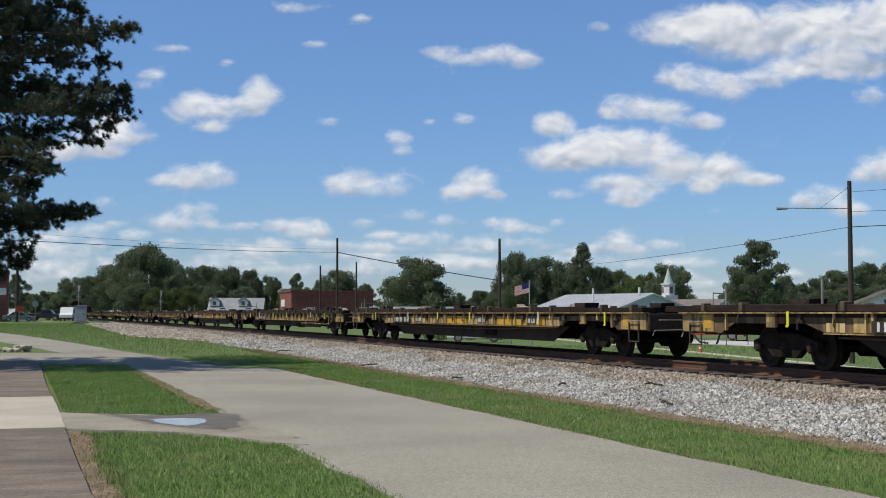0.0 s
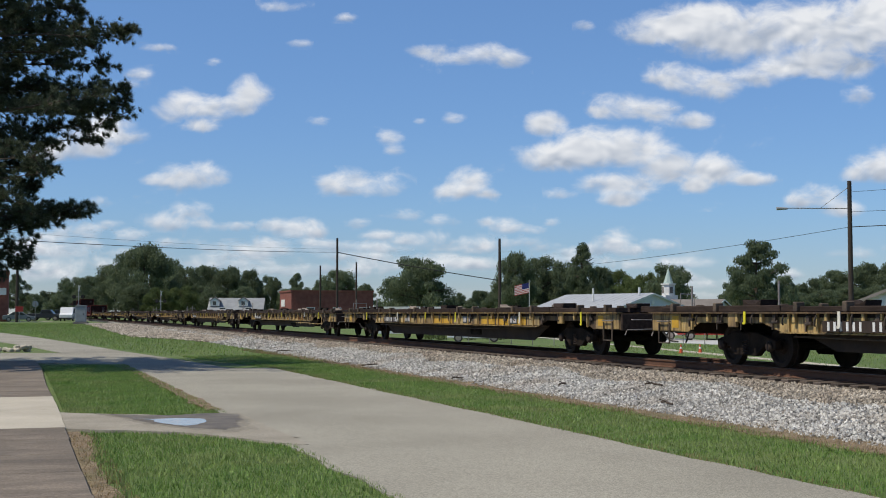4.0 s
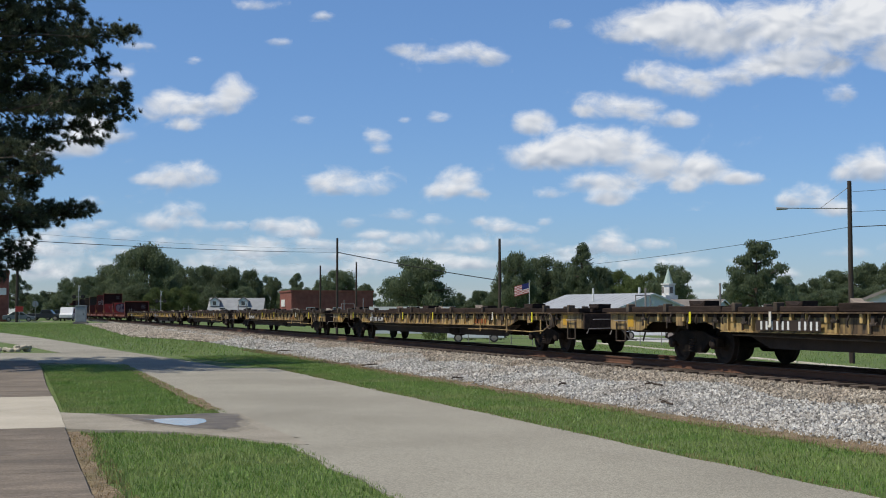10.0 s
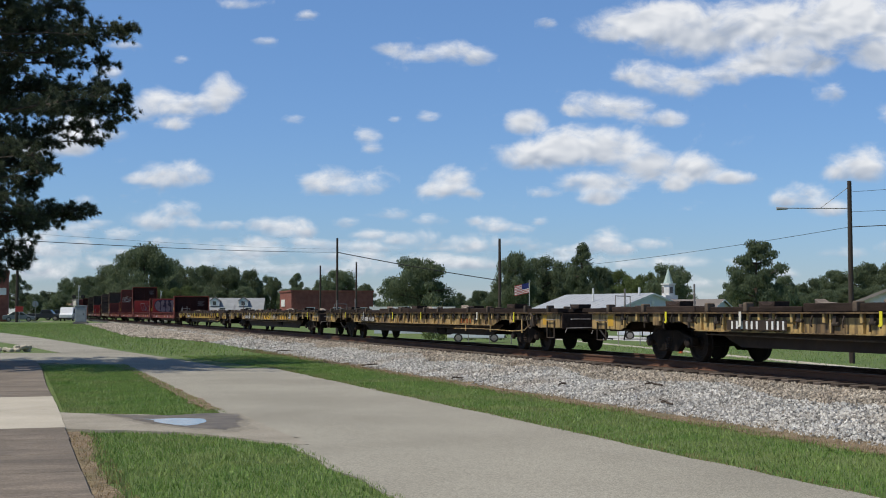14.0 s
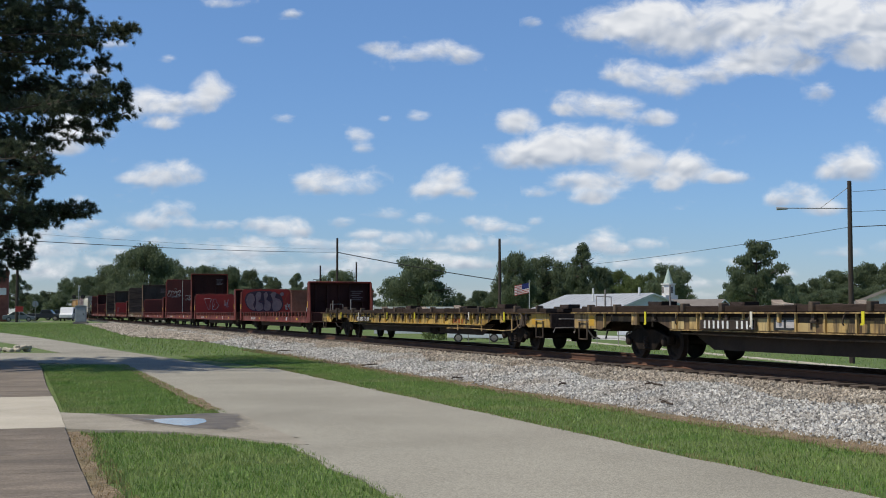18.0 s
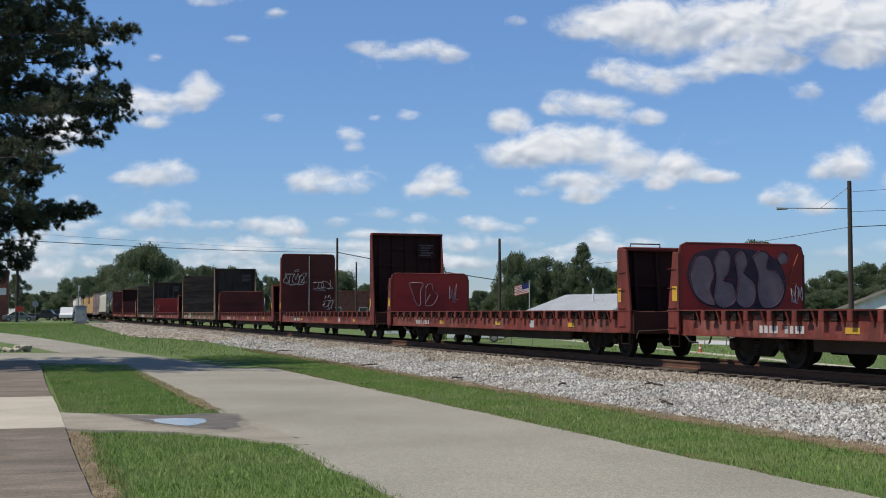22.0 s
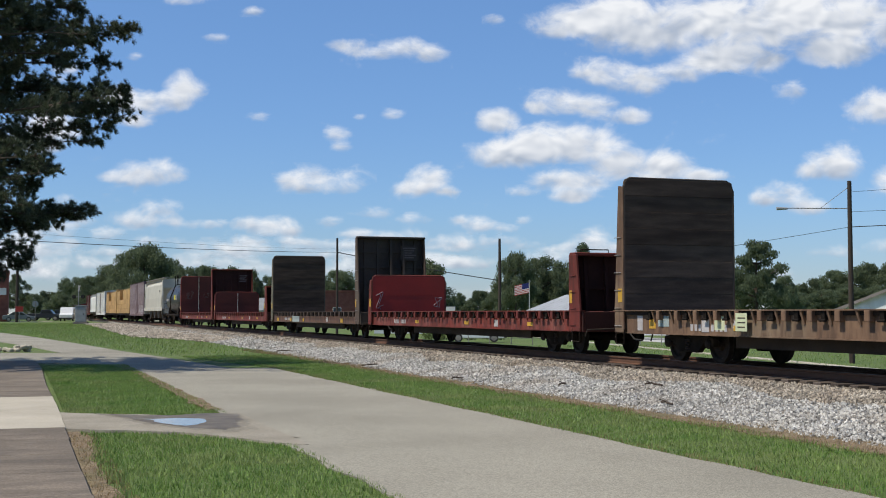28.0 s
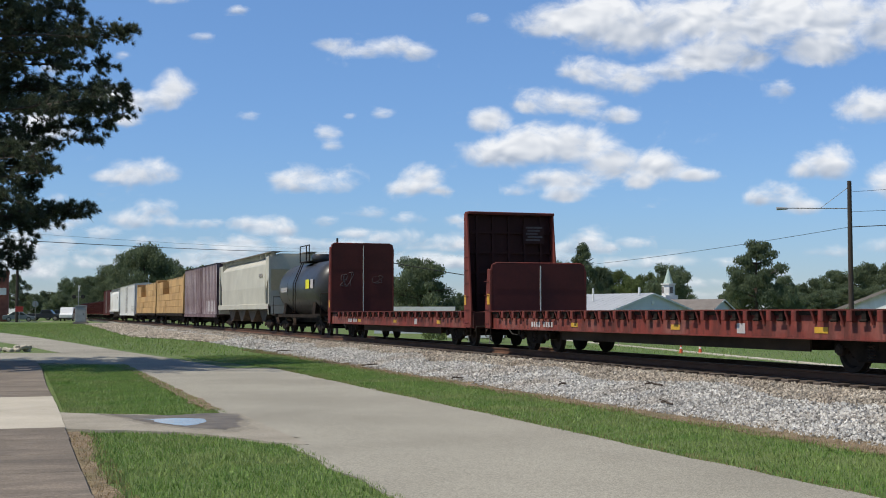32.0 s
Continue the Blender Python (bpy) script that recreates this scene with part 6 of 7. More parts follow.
part("wall", Mesh().box(0, 9, 0, 6, -0.3, 2.35), "siding", shed_w)
part("roof", Mesh().box(-0.5, 8.4, -0.2, 6.2, 2.35, 2.78), "paint_white", shed_w)
for k in range(4):
    window_on(shed_w, 1.1, 0.9, pose(1.4 + k * 2.1, -0.01, 1.0))
lb = thing("brick_shop", "red brick shop with a white sign board over its door", "building", pose(-14.5, 196, land(-14, 196)))
part("wall", Mesh().box(0, 13.2, 0, 12, -0.3, 7.2), "brick", lb)
part("parapet", Mesh().box(-0.1, 13.3, -0.1, 12.1, 7.2, 7.5), "brick", lb)
part("sign_board", Mesh().box(9.5, 12.9, -0.22, -0.06, 3.9, 4.9), "paint_white", lb, "white sign board")
part("door", Mesh().box(11.0, 12.0, -0.05, 0.0, 0, 2.1), "shingle", lb)
for k in range(3):
    window_on(lb, 1.6, 1.6, pose(2 + k * 3.2, -0.01, 1.0))


# ---- vehicles by the crossing and across the lawn ----
def wheel_part(parent, x, y, r):
    w = part("wheel", Mesh().lathe([(-0.1, r * 0.7), (-0.1, r), (0.1, r), (0.1, r * 0.7)], (0, 0, 0), 'x', 18), "rubber", parent, at=pose(x, y, r))
    part("rim", Mesh().lathe([(-0.105, 0.05), (-0.105, r * 0.66), (0.105, r * 0.66), (0.105, 0.05)], (0, 0, 0), 'x', 14), "grey_steel", w)


def vehicle(name, label, x, y, rot, prof, width, glass, paint, length, cat, r=0.33):
    """A road vehicle from its side outline (y, z); glass is the outline of the side windows."""
    t = thing(name, label, cat, pose(x, y, land(x, y) + 0.03, 0, 0, rot))
    w = width / 2
    body = part("body", Mesh().prism(prof, 'x', -w, w), paint, t, bevel=0.06)
    for s in (-1, 1):
        part("side_window", Mesh().prism(glass, 'x', s * (w - 0.02), s * (w + 0.008)), "glass", body)
        for yy in (-length * 0.31, length * 0.31):
            wheel_part(t, s * (w - 0.09), yy, r)
        part("headlight", Mesh().box(s * w * 0.62 - 0.16, s * w * 0.62 + 0.16, -length / 2 - 0.012, -length / 2 + 0.05, 0.6, 0.74), "paint_white", body)
        part("tail_light", Mesh().box(s * w * 0.75 - 0.1, s * w * 0.75 + 0.1, length / 2 - 0.05, length / 2 + 0.012, 0.65, 0.85), "red_paint", body)
    part("bumper", Mesh().box(-w, w, -length / 2 - 0.06, -length / 2 + 0.06, 0.34, 0.52), "rubber", t)
    return t


SEDAN = [(-2.2, 0.3), (-2.2, 0.7), (-1.2, 0.9), (-0.5, 1.4), (0.8, 1.42), (1.5, 0.98), (2.2, 0.9), (2.2, 0.3)]
SEDAN_G = [(-0.95, 0.93), (-0.42, 1.33), (0.75, 1.34), (1.2, 0.98)]
PICK = [(-2.7, 0.45), (-2.7, 1.0), (-1.4, 1.15), (-0.9, 1.75), (0.5, 1.78), (0.7, 1.15), (2.7, 1.15), (2.7, 0.45)]
PICK_G = [(-1.1, 1.2), (-0.8, 1.66), (0.4, 1.68), (0.5, 1.2)]
VAN = [(-2.7, 0.35), (-2.7, 1.0), (-2.0, 1.2), (-1.5, 2.1), (2.7, 2.15), (2.7, 0.35)]
VAN_G = [(-1.85, 1.25), (-1.45, 1.9), (-0.6, 1.92), (-0.6, 1.25)]
M["car_grey"] = mat("car_grey", (0.16, 0.175, 0.19), (0.13, 0.145, 0.16), 0.3, bump=0, coat=0.6)
M["car_dark"] = mat("car_dark", (0.03, 0.035, 0.045), (0.045, 0.05, 0.06), 0.3, bump=0, coat=0.6)
M["car_white"] = mat("car_white", (0.75, 0.76, 0.77), (0.68, 0.69, 0.7), 0.35, bump=0, coat=0.4)
vehicle("sedan", "grey sedan waiting at the crossing", 0.2, 193, 88, SEDAN, 1.8, SEDAN_G, "car_grey", 4.4, "car")
vehicle("pickup_truck", "dark pickup truck waiting at the crossing", 4.3, 215, 78, PICK, 1.95, PICK_G, "car_dark", 5.4, "truck", 0.4)
vehicle("delivery_van", "white delivery van waiting at the crossing", 7.6, 207, -12, VAN, 2.0, VAN_G, "car_white", 5.4, "van", 0.36)
vehicle("pickup_truck", "dark green pickup parked by the crossing", 6.6, 225, 85, PICK, 1.95, PICK_G, "car_dark", 5.4, "truck", 0.4)
vehicle("delivery_van", "white van parked across the lawn", 50.5, 96, 65, VAN, 2.0, VAN_G, "car_white", 5.4, "van", 0.36)
vehicle("pickup_truck", "red and white pickup parked across the lawn", 54.0, 92, 60, PICK, 1.95, PICK_G, "red_paint", 5.4, "truck", 0.4)
vehicle("sedan", "white car parked across the lawn", 33.5, 92, 70, SEDAN, 1.8, SEDAN_G, "car_white", 4.4, "car")


# ---- crossing furniture ----
def signal_mast(x, y, h, label):
    t = thing("crossing_signal", label, "railway signal", pose(x, y, land(x, y), 0, 0, -15))
    part("mast", Mesh().tube((0, 0, -0.1), (0, 0, h), 0.06, n=10), "grey_paint", t)
    part("base", Mesh().box(-0.3, 0.3, -0.3, 0.3, -0.1, 0.25), "grey_paint", t, bevel=0.03)
    for z in (h - 1.7,):
        part("light_bar", Mesh().tube((-0.75, 0, z), (0.75, 0, z), 0.035, n=8), "grey_paint", t)
        for s in (-1, 1):
            hood = part("lamp_disc", Mesh().lathe([(-0.05, 0.05), (-0.03, 0.3), (0.0, 0.3), (0.03, 0.05)], (s * 0.62, -0.05, z), 'y', 18), "rubber", t)
            part("lens", Mesh().lathe([(-0.08, 0.02), (-0.06, 0.15), (-0.04, 0.15)], (s * 0.62, -0.06, z), 'y', 14), "red_paint", hood)
            part("hood", Mesh().lathe([(-0.35, 0.16), (-0.06, 0.17)], (s * 0.62, -0.06, z), 'y', 12), "rubber", hood)
    for a in (45, -45):
        part("crossbuck", Mesh().box(-0.6, 0.6, -0.075, -0.065 - (a > 0) * 0.012, -0.11, 0.11), "paint_white", t, at=pose(0, 0, h - 0.5, 0, 0, 82) @ pose(0, 0, 0, 0, a, 0))
    return t


signal_mast(8.3, 190, 5.3, "grey crossing signal mast with round lamp hoods and crossbuck")
signal_mast(21.5, 205, 5.0, "grey crossing signal mast beyond the track")
cab = thing("relay_cabinet", "silver metal signal relay cabinet on a concrete base", "cabinet", pose(7.1, 156, land(7.1, 156), 0, 0, -8))
part("base", Mesh().box(-0.85, 0.85, -0.7, 0.7, -0.2, 0.3), "shingle", cab, bevel=0.03)
bod = part("body", Mesh().box(-0.62, 0.62, -0.5, 0.5, 0.3, 2.15), "grey_paint", cab, bevel=0.03)
part("door", Mesh().box(-0.55, 0.55, -0.53, -0.505, 0.4, 2.0), "grey_paint", bod, bevel=0.01)
part("handle", Mesh().box(0.3, 0.36, -0.57, -0.53, 1.1, 1.3), "rubber", bod)
part("roof", Mesh().prism([(-0.7, 2.15), (0.7, 2.15), (0.7, 2.2), (0, 2.3), (-0.7, 2.2)], 'y', -0.58, 0.58), "grey_paint", cab)
sg = thing("stop_sign", "octagonal stop sign seen from its grey back on a thin post", "road sign", pose(2.2, 175, land(2.2, 175)))
part("post", Mesh().tube((0, 0, -0.2), (0, 0, 2.7), 0.035, n=8), "grey_steel", sg)
part("plate", Mesh().prism([(0.42 * math.cos(a), 2.45 + 0.42 * math.sin(a)) for a in (math.pi / 8 + k * math.pi / 4 for k in range(8))], 'y', 0.035, 0.045), "grey_paint", sg)
rs = thing("red_sign", "small red sign on a post", "road sign", pose(0.2, 160, land(0.2, 160)))
part("post", Mesh().tube((0, 0, -0.2), (0, 0, 1.9), 0.04, n=8), "grey_steel", rs)
part("plate", Mesh().box(-0.45, 0.45, -0.07, -0.045, 1.5, 2.1), "red_paint", rs, bevel=0.01)
slab("cross_road", [(-60 + 5 * k, 196) for k in range(14)], [(-60 + 5 * k, 206) for k in range(14)][:14], 0.03, 0.2, "concrete_new", "pale cross street at the railway crossing", "road")
slab("crossing_panel", [(10.5, 196), (13.2, 196), (17, 196), (22, 196)], [(10.5, 206), (13.2, 206), (17, 206), (22, 206)], 0.28, 0.2, "asphalt", "asphalt crossing between the rails", "road")
M["street_pale"] = mat("street_pale", (0.42, 0.41, 0.39), (0.5, 0.49, 0.47), 0.9, scale=0.3, fine=10, bump=0.1)
slab("street", [(47.5 - 0.02 * k, 10 + 5 * k) for k in range(24)], [(54.5 - 0.02 * k, 10 + 5 * k) for k in range(24)], 0.03, 0.3, "street_pale", "pale street beyond the lawn", "road")
slab("footpath", [(32.2 + 0.2 * (10 + 4 * k - 44), 10 + 4 * k) for k in range(26)], [(32.9 + 0.2 * (10 + 4 * k - 44), 10 + 4 * k) for k in range(26)], 0.04, 0.2, "concrete_new", "narrow pale concrete footpath on the lawn", "path")
fence = thing("chain_fence", "low grey metal fence across the lawn", "fence", pose(30, 84, land(30, 84), 0, 0, -20))
for k in range(16):
    part("post", Mesh().tube((k * 1.5, 0, -0.1), (k * 1.5, 0, 1.15), 0.03, n=6), "grey_steel", fence)
for z in (0.5, 1.1):
    part("rail", Mesh().tube((0, 0, z), (22.5, 0, z), 0.02, n=6), "grey_steel", fence)
bush_m = leaf_cloud(random.Random(3), [(-0.5, 0, 0.3, 0.5, 0.35), (0.4, 0.1, 0.35, 0.55, 0.4)], 500, 0.08).data("bush", "leaf_light")
for bx_, by_ in ((33.2, 101), (35.4, 100), (37.6, 99)):
    o = part("bush", bush_m, "leaf_light")
    o.location = (bx_, by_, land(bx_, by_))
    o.scale = (1.2, 1.2, 1.3)
    tagged(o, "small clipped light green bush", "bush", "bushes by the low building")
# white stones heaped on the small lawn
hp = thing("stone_heap", "small heap of pale broken concrete on the grass", "rubble", pose(-0.5, 60.5, land(-0.5, 60.5)))
rng = random.Random(2)
for k in range(14):
    part("lump", Mesh().box(-0.16, 0.16, -0.12, 0.12, -0.08, 0.1), "concrete_new", hp, bevel=0.04, at=pose(rng.uniform(-0.9, 1.0), rng.uniform(-0.4, 0.4), 0.08 + 0.12 * (k % 2), rng.uniform(-30, 30), rng.uniform(-30, 30), rng.uniform(0, 180)))

M["cone_orange"] = mat("cone_orange", (0.6, 0.1, 0.035), (0.5, 0.085, 0.03), 0.6, bump=0.05)
for cx, cy in ((35.3, 63.4), (36.4, 63.2)):
    tc_ = thing("traffic_cone", "small orange traffic cone standing on the lawn", "traffic cone", pose(cx, cy, land(cx, cy)), group="cones on the lawn")
    part("base", Mesh().box(-0.16, 0.16, -0.16, 0.16, 0, 0.03), "cone_orange", tc_)
    part("cone", Mesh().tube((0, 0, 0.03), (0, 0, 0.5), 0.11, 0.03, 12), "cone_orange", tc_)
    part("collar", Mesh().tube((0, 0, 0.26), (0, 0, 0.36), 0.073, 0.056, 12, False), "paint_white", tc_, "white reflective collar")

# dry sticks strewn on the stones
for k, (sx, sy, ln) in enumerate(((11.0, 40.2, 0.7), (11.6, 26.2, 0.5), (11.3, 20.8, 0.45), (12.4, 23.4, 0.4), (11.2, 55.0, 0.9), (10.95, 31.5, 0.4))):
    st_ = part("stick", Mesh().path([(-ln / 2, 0, 0), (-ln * 0.1, 0.04, 0.02), (ln * 0.2, -0.02, 0.035), (ln / 2, 0.03, 0.01)], 0.02, 6).path([(ln * 0.1, 0, 0.03), (ln * 0.25, 0.12, 0.07)], 0.012, 5), "bark")
    st_.matrix_basis = pose(sx, sy, bed_profile(sx) + 0.05, 0, 0, 37 * k + 10)
    tagged(st_, "dark dry stick lying on the stones", "stick", "sticks on the ballast")

# flag in stiff pieces that swing with the wind
utility_pole(-0.1, 184.0, 10.0, 0.24, "thick dark timber pole near the crossing")
flag = thing("flag_pole", "slim white flagpole with a striped flag flying", "flagpole", pose(57.3, 139, land(57.3, 139), 0, 0, -22))
part("pole", Mesh().tube((0, 0, -0.2), (0, 0, 5.9), 0.05, 0.035, 10), "paint_white", flag)
flag_bits = []
for k in range(6):
    g = Mesh()
    me = None
    ob = None
    x0, x1 = -0.29 * (k + 1), -0.29 * k
    for s in range(13):
        z0 = 4.4 + s * 0.092
        g.add([(x0, -0.006, z0), (x1, -0.006, z0), (x1, -0.006, z0 + 0.092), (x0, -0.006, z0 + 0.092), (x0, 0.006, z0), (x1, 0.006, z0), (x1, 0.006, z0 + 0.092), (x0, 0.006, z0 + 0.092)], [(0, 1, 2, 3), (7, 6, 5, 4)])
    ob = part("flag_strip", g, "paint_white", flag)
    ob.data.materials.append(M["red_paint"])
    ob.data.materials.append(M["blue_cloth"])
    for i, f in enumerate(ob.data.polygons):
        s = i // 2
        f.material_index = 2 if (s > 5 and k < 3) else (1 if s % 2 == 0 else 0)
    flag_bits.append((ob, k))

wire((27.85, 113.85, 7.35), (-10, 39, 4.35), 0.25, 0.017)
wire((27.85, 113.85, 7.65), (-10, 39, 4.75), 0.3, 0.006)
wire((27.85, 113.85, 7.35), (42.0, 109.0, 4.75), 0.1, 0.04)
wire((42.0, 109.0, 5.6), (35.45, 48.2, 5.62), 0.35, 0.012)
wire((35.45, 48.2, 5.62), (45, 20, 5.9), 0.2, 0.02)
wire((35.45, 48.2, 7.2), (45, 20, 7.4), 0.2, 0.009)
wire((35.45, 48.2, 6.3), (45, 20, 6.3), 0.2, 0.009)


# ---- clouds ----
def cloud_material():
    m = bpy.data.materials.new("cloud")
    m.use_nodes = True
    nt = m.node_tree
    N, L = nt.nodes, nt.links
    N.remove(N["Principled BSDF"])
    tc, at = N.new("ShaderNodeTexCoord"), N.new("ShaderNodeAttribute")
    at.attribute_name = "dens"
    sh = N.new("ShaderNodeAttribute")
    sh.attribute_name = "shade"
    oi = N.new("ShaderNodeObjectInfo")
    mp = N.new("ShaderNodeVectorMath")
    mp.operation = 'MULTIPLY_ADD'
    L.new(oi.outputs["Random"], mp.inputs[0])
    mp.inputs[1].default_value = (900, 700, 400)
    flat = N.new("ShaderNodeMapping")  # heaps are wider than high
    flat.inputs["Scale"].default_value = (1, 1, 1.5)
    L.new(tc.outputs["Object"], flat.inputs[0])
    L.new(flat.outputs[0], mp.inputs[2])
    up = N.new("ShaderNodeVectorMath")
    up.inputs[1].default_value = (-16, 0, 34)  # towards the light
    L.new(mp.outputs[0], up.inputs[0])
    fields = []
    for s, d, src in ((0.0085, 9.0, mp), (0.0075, 2.0, mp), (0.0075, 2.0, up)):
        n = N.new("ShaderNodeTexNoise")
        n.inputs["Scale"].default_value, n.inputs["Detail"].default_value, n.inputs["Roughness"].default_value, n.inputs["Distortion"].default_value = s, d, 0.6, 0.35
        L.new(src.outputs[0], n.inputs["Vector"])
        fields.append(n)
    a1 = N.new("ShaderNodeMath")
    a1.operation = 'MULTIPLY_ADD'
    L.new(fields[0].outputs[0], a1.inputs[0])
    a1.inputs[1].default_value = 2.7
    L.new(at.outputs["Fac"], a1.inputs[2])
    r = N.new("ShaderNodeMapRange")
    r.interpolation_type = 'SMOOTHSTEP'
    r.inputs[1].default_value, r.inputs[2].default_value, r.inputs[4].default_value = 1.05, 2.5, 0.97
    L.new(a1.outputs[0], r.inputs[0])
    lit = N.new("ShaderNodeMath")
    lit.operation = 'SUBTRACT'
    L.new(fields[1].outputs[0], lit.inputs[0])
    L.new(fields[2].outputs[0], lit.inputs[1])
    a2 = N.new("ShaderNodeMath")
    a2.operation = 'MULTIPLY_ADD'
    L.new(lit.outputs[0], a2.inputs[0])
    a2.inputs[1].default_value = 1.7
    L.new(sh.outputs["Fac"], a2.inputs[2])
    cr = N.new("ShaderNodeValToRGB")
    cr.color_ramp.elements[0].position, cr.color_ramp.elements[0].color = 0.0, (0.40, 0.46, 0.56, 1)
    cr.color_ramp.elements[1].position, cr.color_ramp.elements[1].color = 0.85, (0.86, 0.875, 0.90, 1)
    L.new(a2.outputs[0], cr.inputs[0])
    em, tr, mx = N.new("ShaderNodeEmission"), N.new("ShaderNodeBsdfTransparent"), N.new("ShaderNodeMixShader")
    L.new(cr.outputs[0], em.inputs[0])
    L.new(r.outputs[0], mx.inputs[0])
    L.new(tr.outputs[0], mx.inputs[1])
    L.new(em.outputs[0], mx.inputs[2])
    L.new(mx.outputs[0], N["Material Output"].inputs[0])
    return m


M["cloud"] = cloud_material()
HEAD = radians(18.515)
FWD, SIDE, UP = Vector((math.sin(HEAD), math.cos(HEAD), 0)), Vector((math.cos(HEAD), -math.sin(HEAD), 0)), Vector((0, 0, 1))
clouds = []


def cloud(*puffs):
    """One cloud far off: a sheet whose density comes from its puffs, drifting with the wind."""
    R = 3900 + 12 * len(clouds)
    x0, x1 = min(p[0] - p[2] * 1.5 for p in puffs), max(p[0] + p[2] * 1.5 for p in puffs)
    z0, z1 = min(p[1] - p[3] * 1.6 for p in puffs), max(p[1] + p[3] * 1.6 for p in puffs)
    cx, cz = (x0 + x1) / 2, (z0 + z1) / 2
    big = max(p[3] for p in puffs)
    strong = min(1.0, 0.3 + 0.62 * max(p[3] for p in puffs))
    nx, nz = max(12, int((x1 - x0) / 0.35)), max(10, int((z1 - z0) / 0.3))
    g = Mesh()
    dens, shade = [], []
    u = R / 100
    for j in range(nz + 1):
        for i in range(nx + 1):
            x, z = x0 + (x1 - x0) * i / nx, z0 + (z1 - z0) * j / nz
            d, s, wsum = -0.6, 0.0, 1e-6
            for px, pz, rx, rz in puffs:
                q = 1 - ((x - px) / (rx * 1.15)) ** 2 - ((z - pz) / (rz * (1.25 if z > pz else 0.95))) ** 2
                d = max(d, q)
                w = max(0.0, q + 0.6)
                s += w * (z - pz) / rz
                wsum += w
            dens.append(min(d, 0.9) * 0.9 * strong + 0.4 * max(0.0, min(1.6, big) - 0.9) * max(0.0, d) - (1 - strong) * 0.25)
            shade.append(0.52 + 0.5 * max(-1, min(1, s / wsum + 0.12)) - 0.12 * max(0, d))
            g.v.append(SIDE * ((x - cx) * u) + UP * ((z - cz) * u))
    g.f = [(j * (nx + 1) + i, j * (nx + 1) + i + 1, (j + 1) * (nx + 1) + i + 1, (j + 1) * (nx + 1) + i) for j in range(nz) for i in range(nx)]
    ob = part("cloud", g, "cloud")
    for nm, vals in (("dens", dens), ("shade", shade)):
        at = ob.data.attributes.new(nm, 'FLOAT', 'POINT')
        at.data.foreach_set("value", vals)
    tagged(ob, "white fair-weather cumulus cloud with grey base", "cloud", "cumulus clouds", kind="structure")
    p = FWD * R + SIDE * (cx * u) + UP * (cz * u + EYE)
    ob.location = p
    clouds.append((ob, p, cz * u))


# puffs as (to the side, up, half width, half height) in hundredths of the distance from the camera
cloud((-19.8, 16.2, 2.1, 1.2), (-17.3, 16.0, 2.2, 1.0), (-14.4, 17.2, 1.8, 1.2), (-18.2, 14.8, 1.6, 0.6), (-15.8, 16.2, 1.8, 0.9))
cloud((0.0, 20.6, 1.6, 0.6), (2.0, 20.1, 2.0, 0.5), (4.3, 20.4, 1.9, 0.8), (6.3, 20.0, 1.3, 0.7))
cloud((-6.0, 10.4, 2.3, 0.8), (-8.2, 10.1, 1.1, 0.6), (-4.2, 9.6, 1.8, 0.6), (-7.1, 9.6, 1.8, 0.5))
cloud((2.7, 10.1, 1.6, 1.1), (1.6, 9.5, 1.5, 0.6), (3.8, 9.3, 1.1, 0.4))
cloud((-19.1, 10.7, 2.6, 1.1), (-21.5, 10.5, 1.8, 0.6), (-17.5, 10.4, 1.3, 0.6))
cloud((-3.5, 13.8, 1.0, 0.6), (-3.1, 12.8, 0.8, 0.5))
cloud((1.6, 15.3, 0.8, 0.4))
cloud((-9.1, 15.1, 0.9, 0.4))
cloud((-2.8, 7.7, 1.5, 0.5))
cloud((-21.5, 7.2, 1.8, 0.8), (-19.5, 8.0, 1.5, 0.8), (-18.4, 7.0, 1.1, 0.5), (-16.7, 6.8, 1.6, 0.4))
cloud((-11.3, 6.5, 2.2, 0.8), (-13.1, 6.8, 1.2, 0.6), (-9.8, 6.3, 1.1, 0.5))
cloud((-24.2, 6.0, 1.2, 0.6))
cloud((-27.8, 6.4, 1.5, 0.7), (-29.6, 6.3, 1.2, 0.5))
cloud((15.4, 16.2, 2.7, 1.1), (17.9, 15.9, 1.8, 1.0), (20.3, 15.1, 2.2, 0.7), (13.4, 15.9, 1.2, 0.6))
cloud((8.9, 14.7, 1.6, 1.0), (12.3, 12.9, 2.7, 1.6), (15.9, 12.7, 3.1, 1.6), (9.6, 12.2, 3.1, 1.2), (18.5, 11.3, 2.7, 1.3), (14.5, 10.0, 2.7, 1.0), (22.1, 11.1, 2.5, 1.1), (25.0, 10.5, 1.7, 0.6), (20.7, 10.0, 1.2, 0.7), (14.7, 8.9, 2.0, 0.6))
cloud((19.4, 22.5, 4.0, 1.4), (24.3, 22.0, 4.9, 2.2), (29.2, 22.7, 5.8, 1.9), (33.7, 22.0, 4.0, 2.3), (31.9, 19.8, 3.6, 1.3), (22.5, 23.4, 2.7, 1.1), (17.6, 22.0, 2.2, 0.8), (36.3, 22.9, 4.0, 2.7), (40.5, 22.4, 4.0, 2.6), (44.5, 22.6, 4.0, 2.6), (39.5, 20.3, 3.2, 1.5))
cloud((19.9, 18.5, 2.7, 1.1), (22.5, 17.9, 2.7, 1.1), (25.2, 18.5, 2.2, 0.9), (18.1, 18.5, 1.3, 0.6), (27.4, 19.3, 2.2, 1.0))
cloud((33.9, 17.2, 1.2, 0.7))
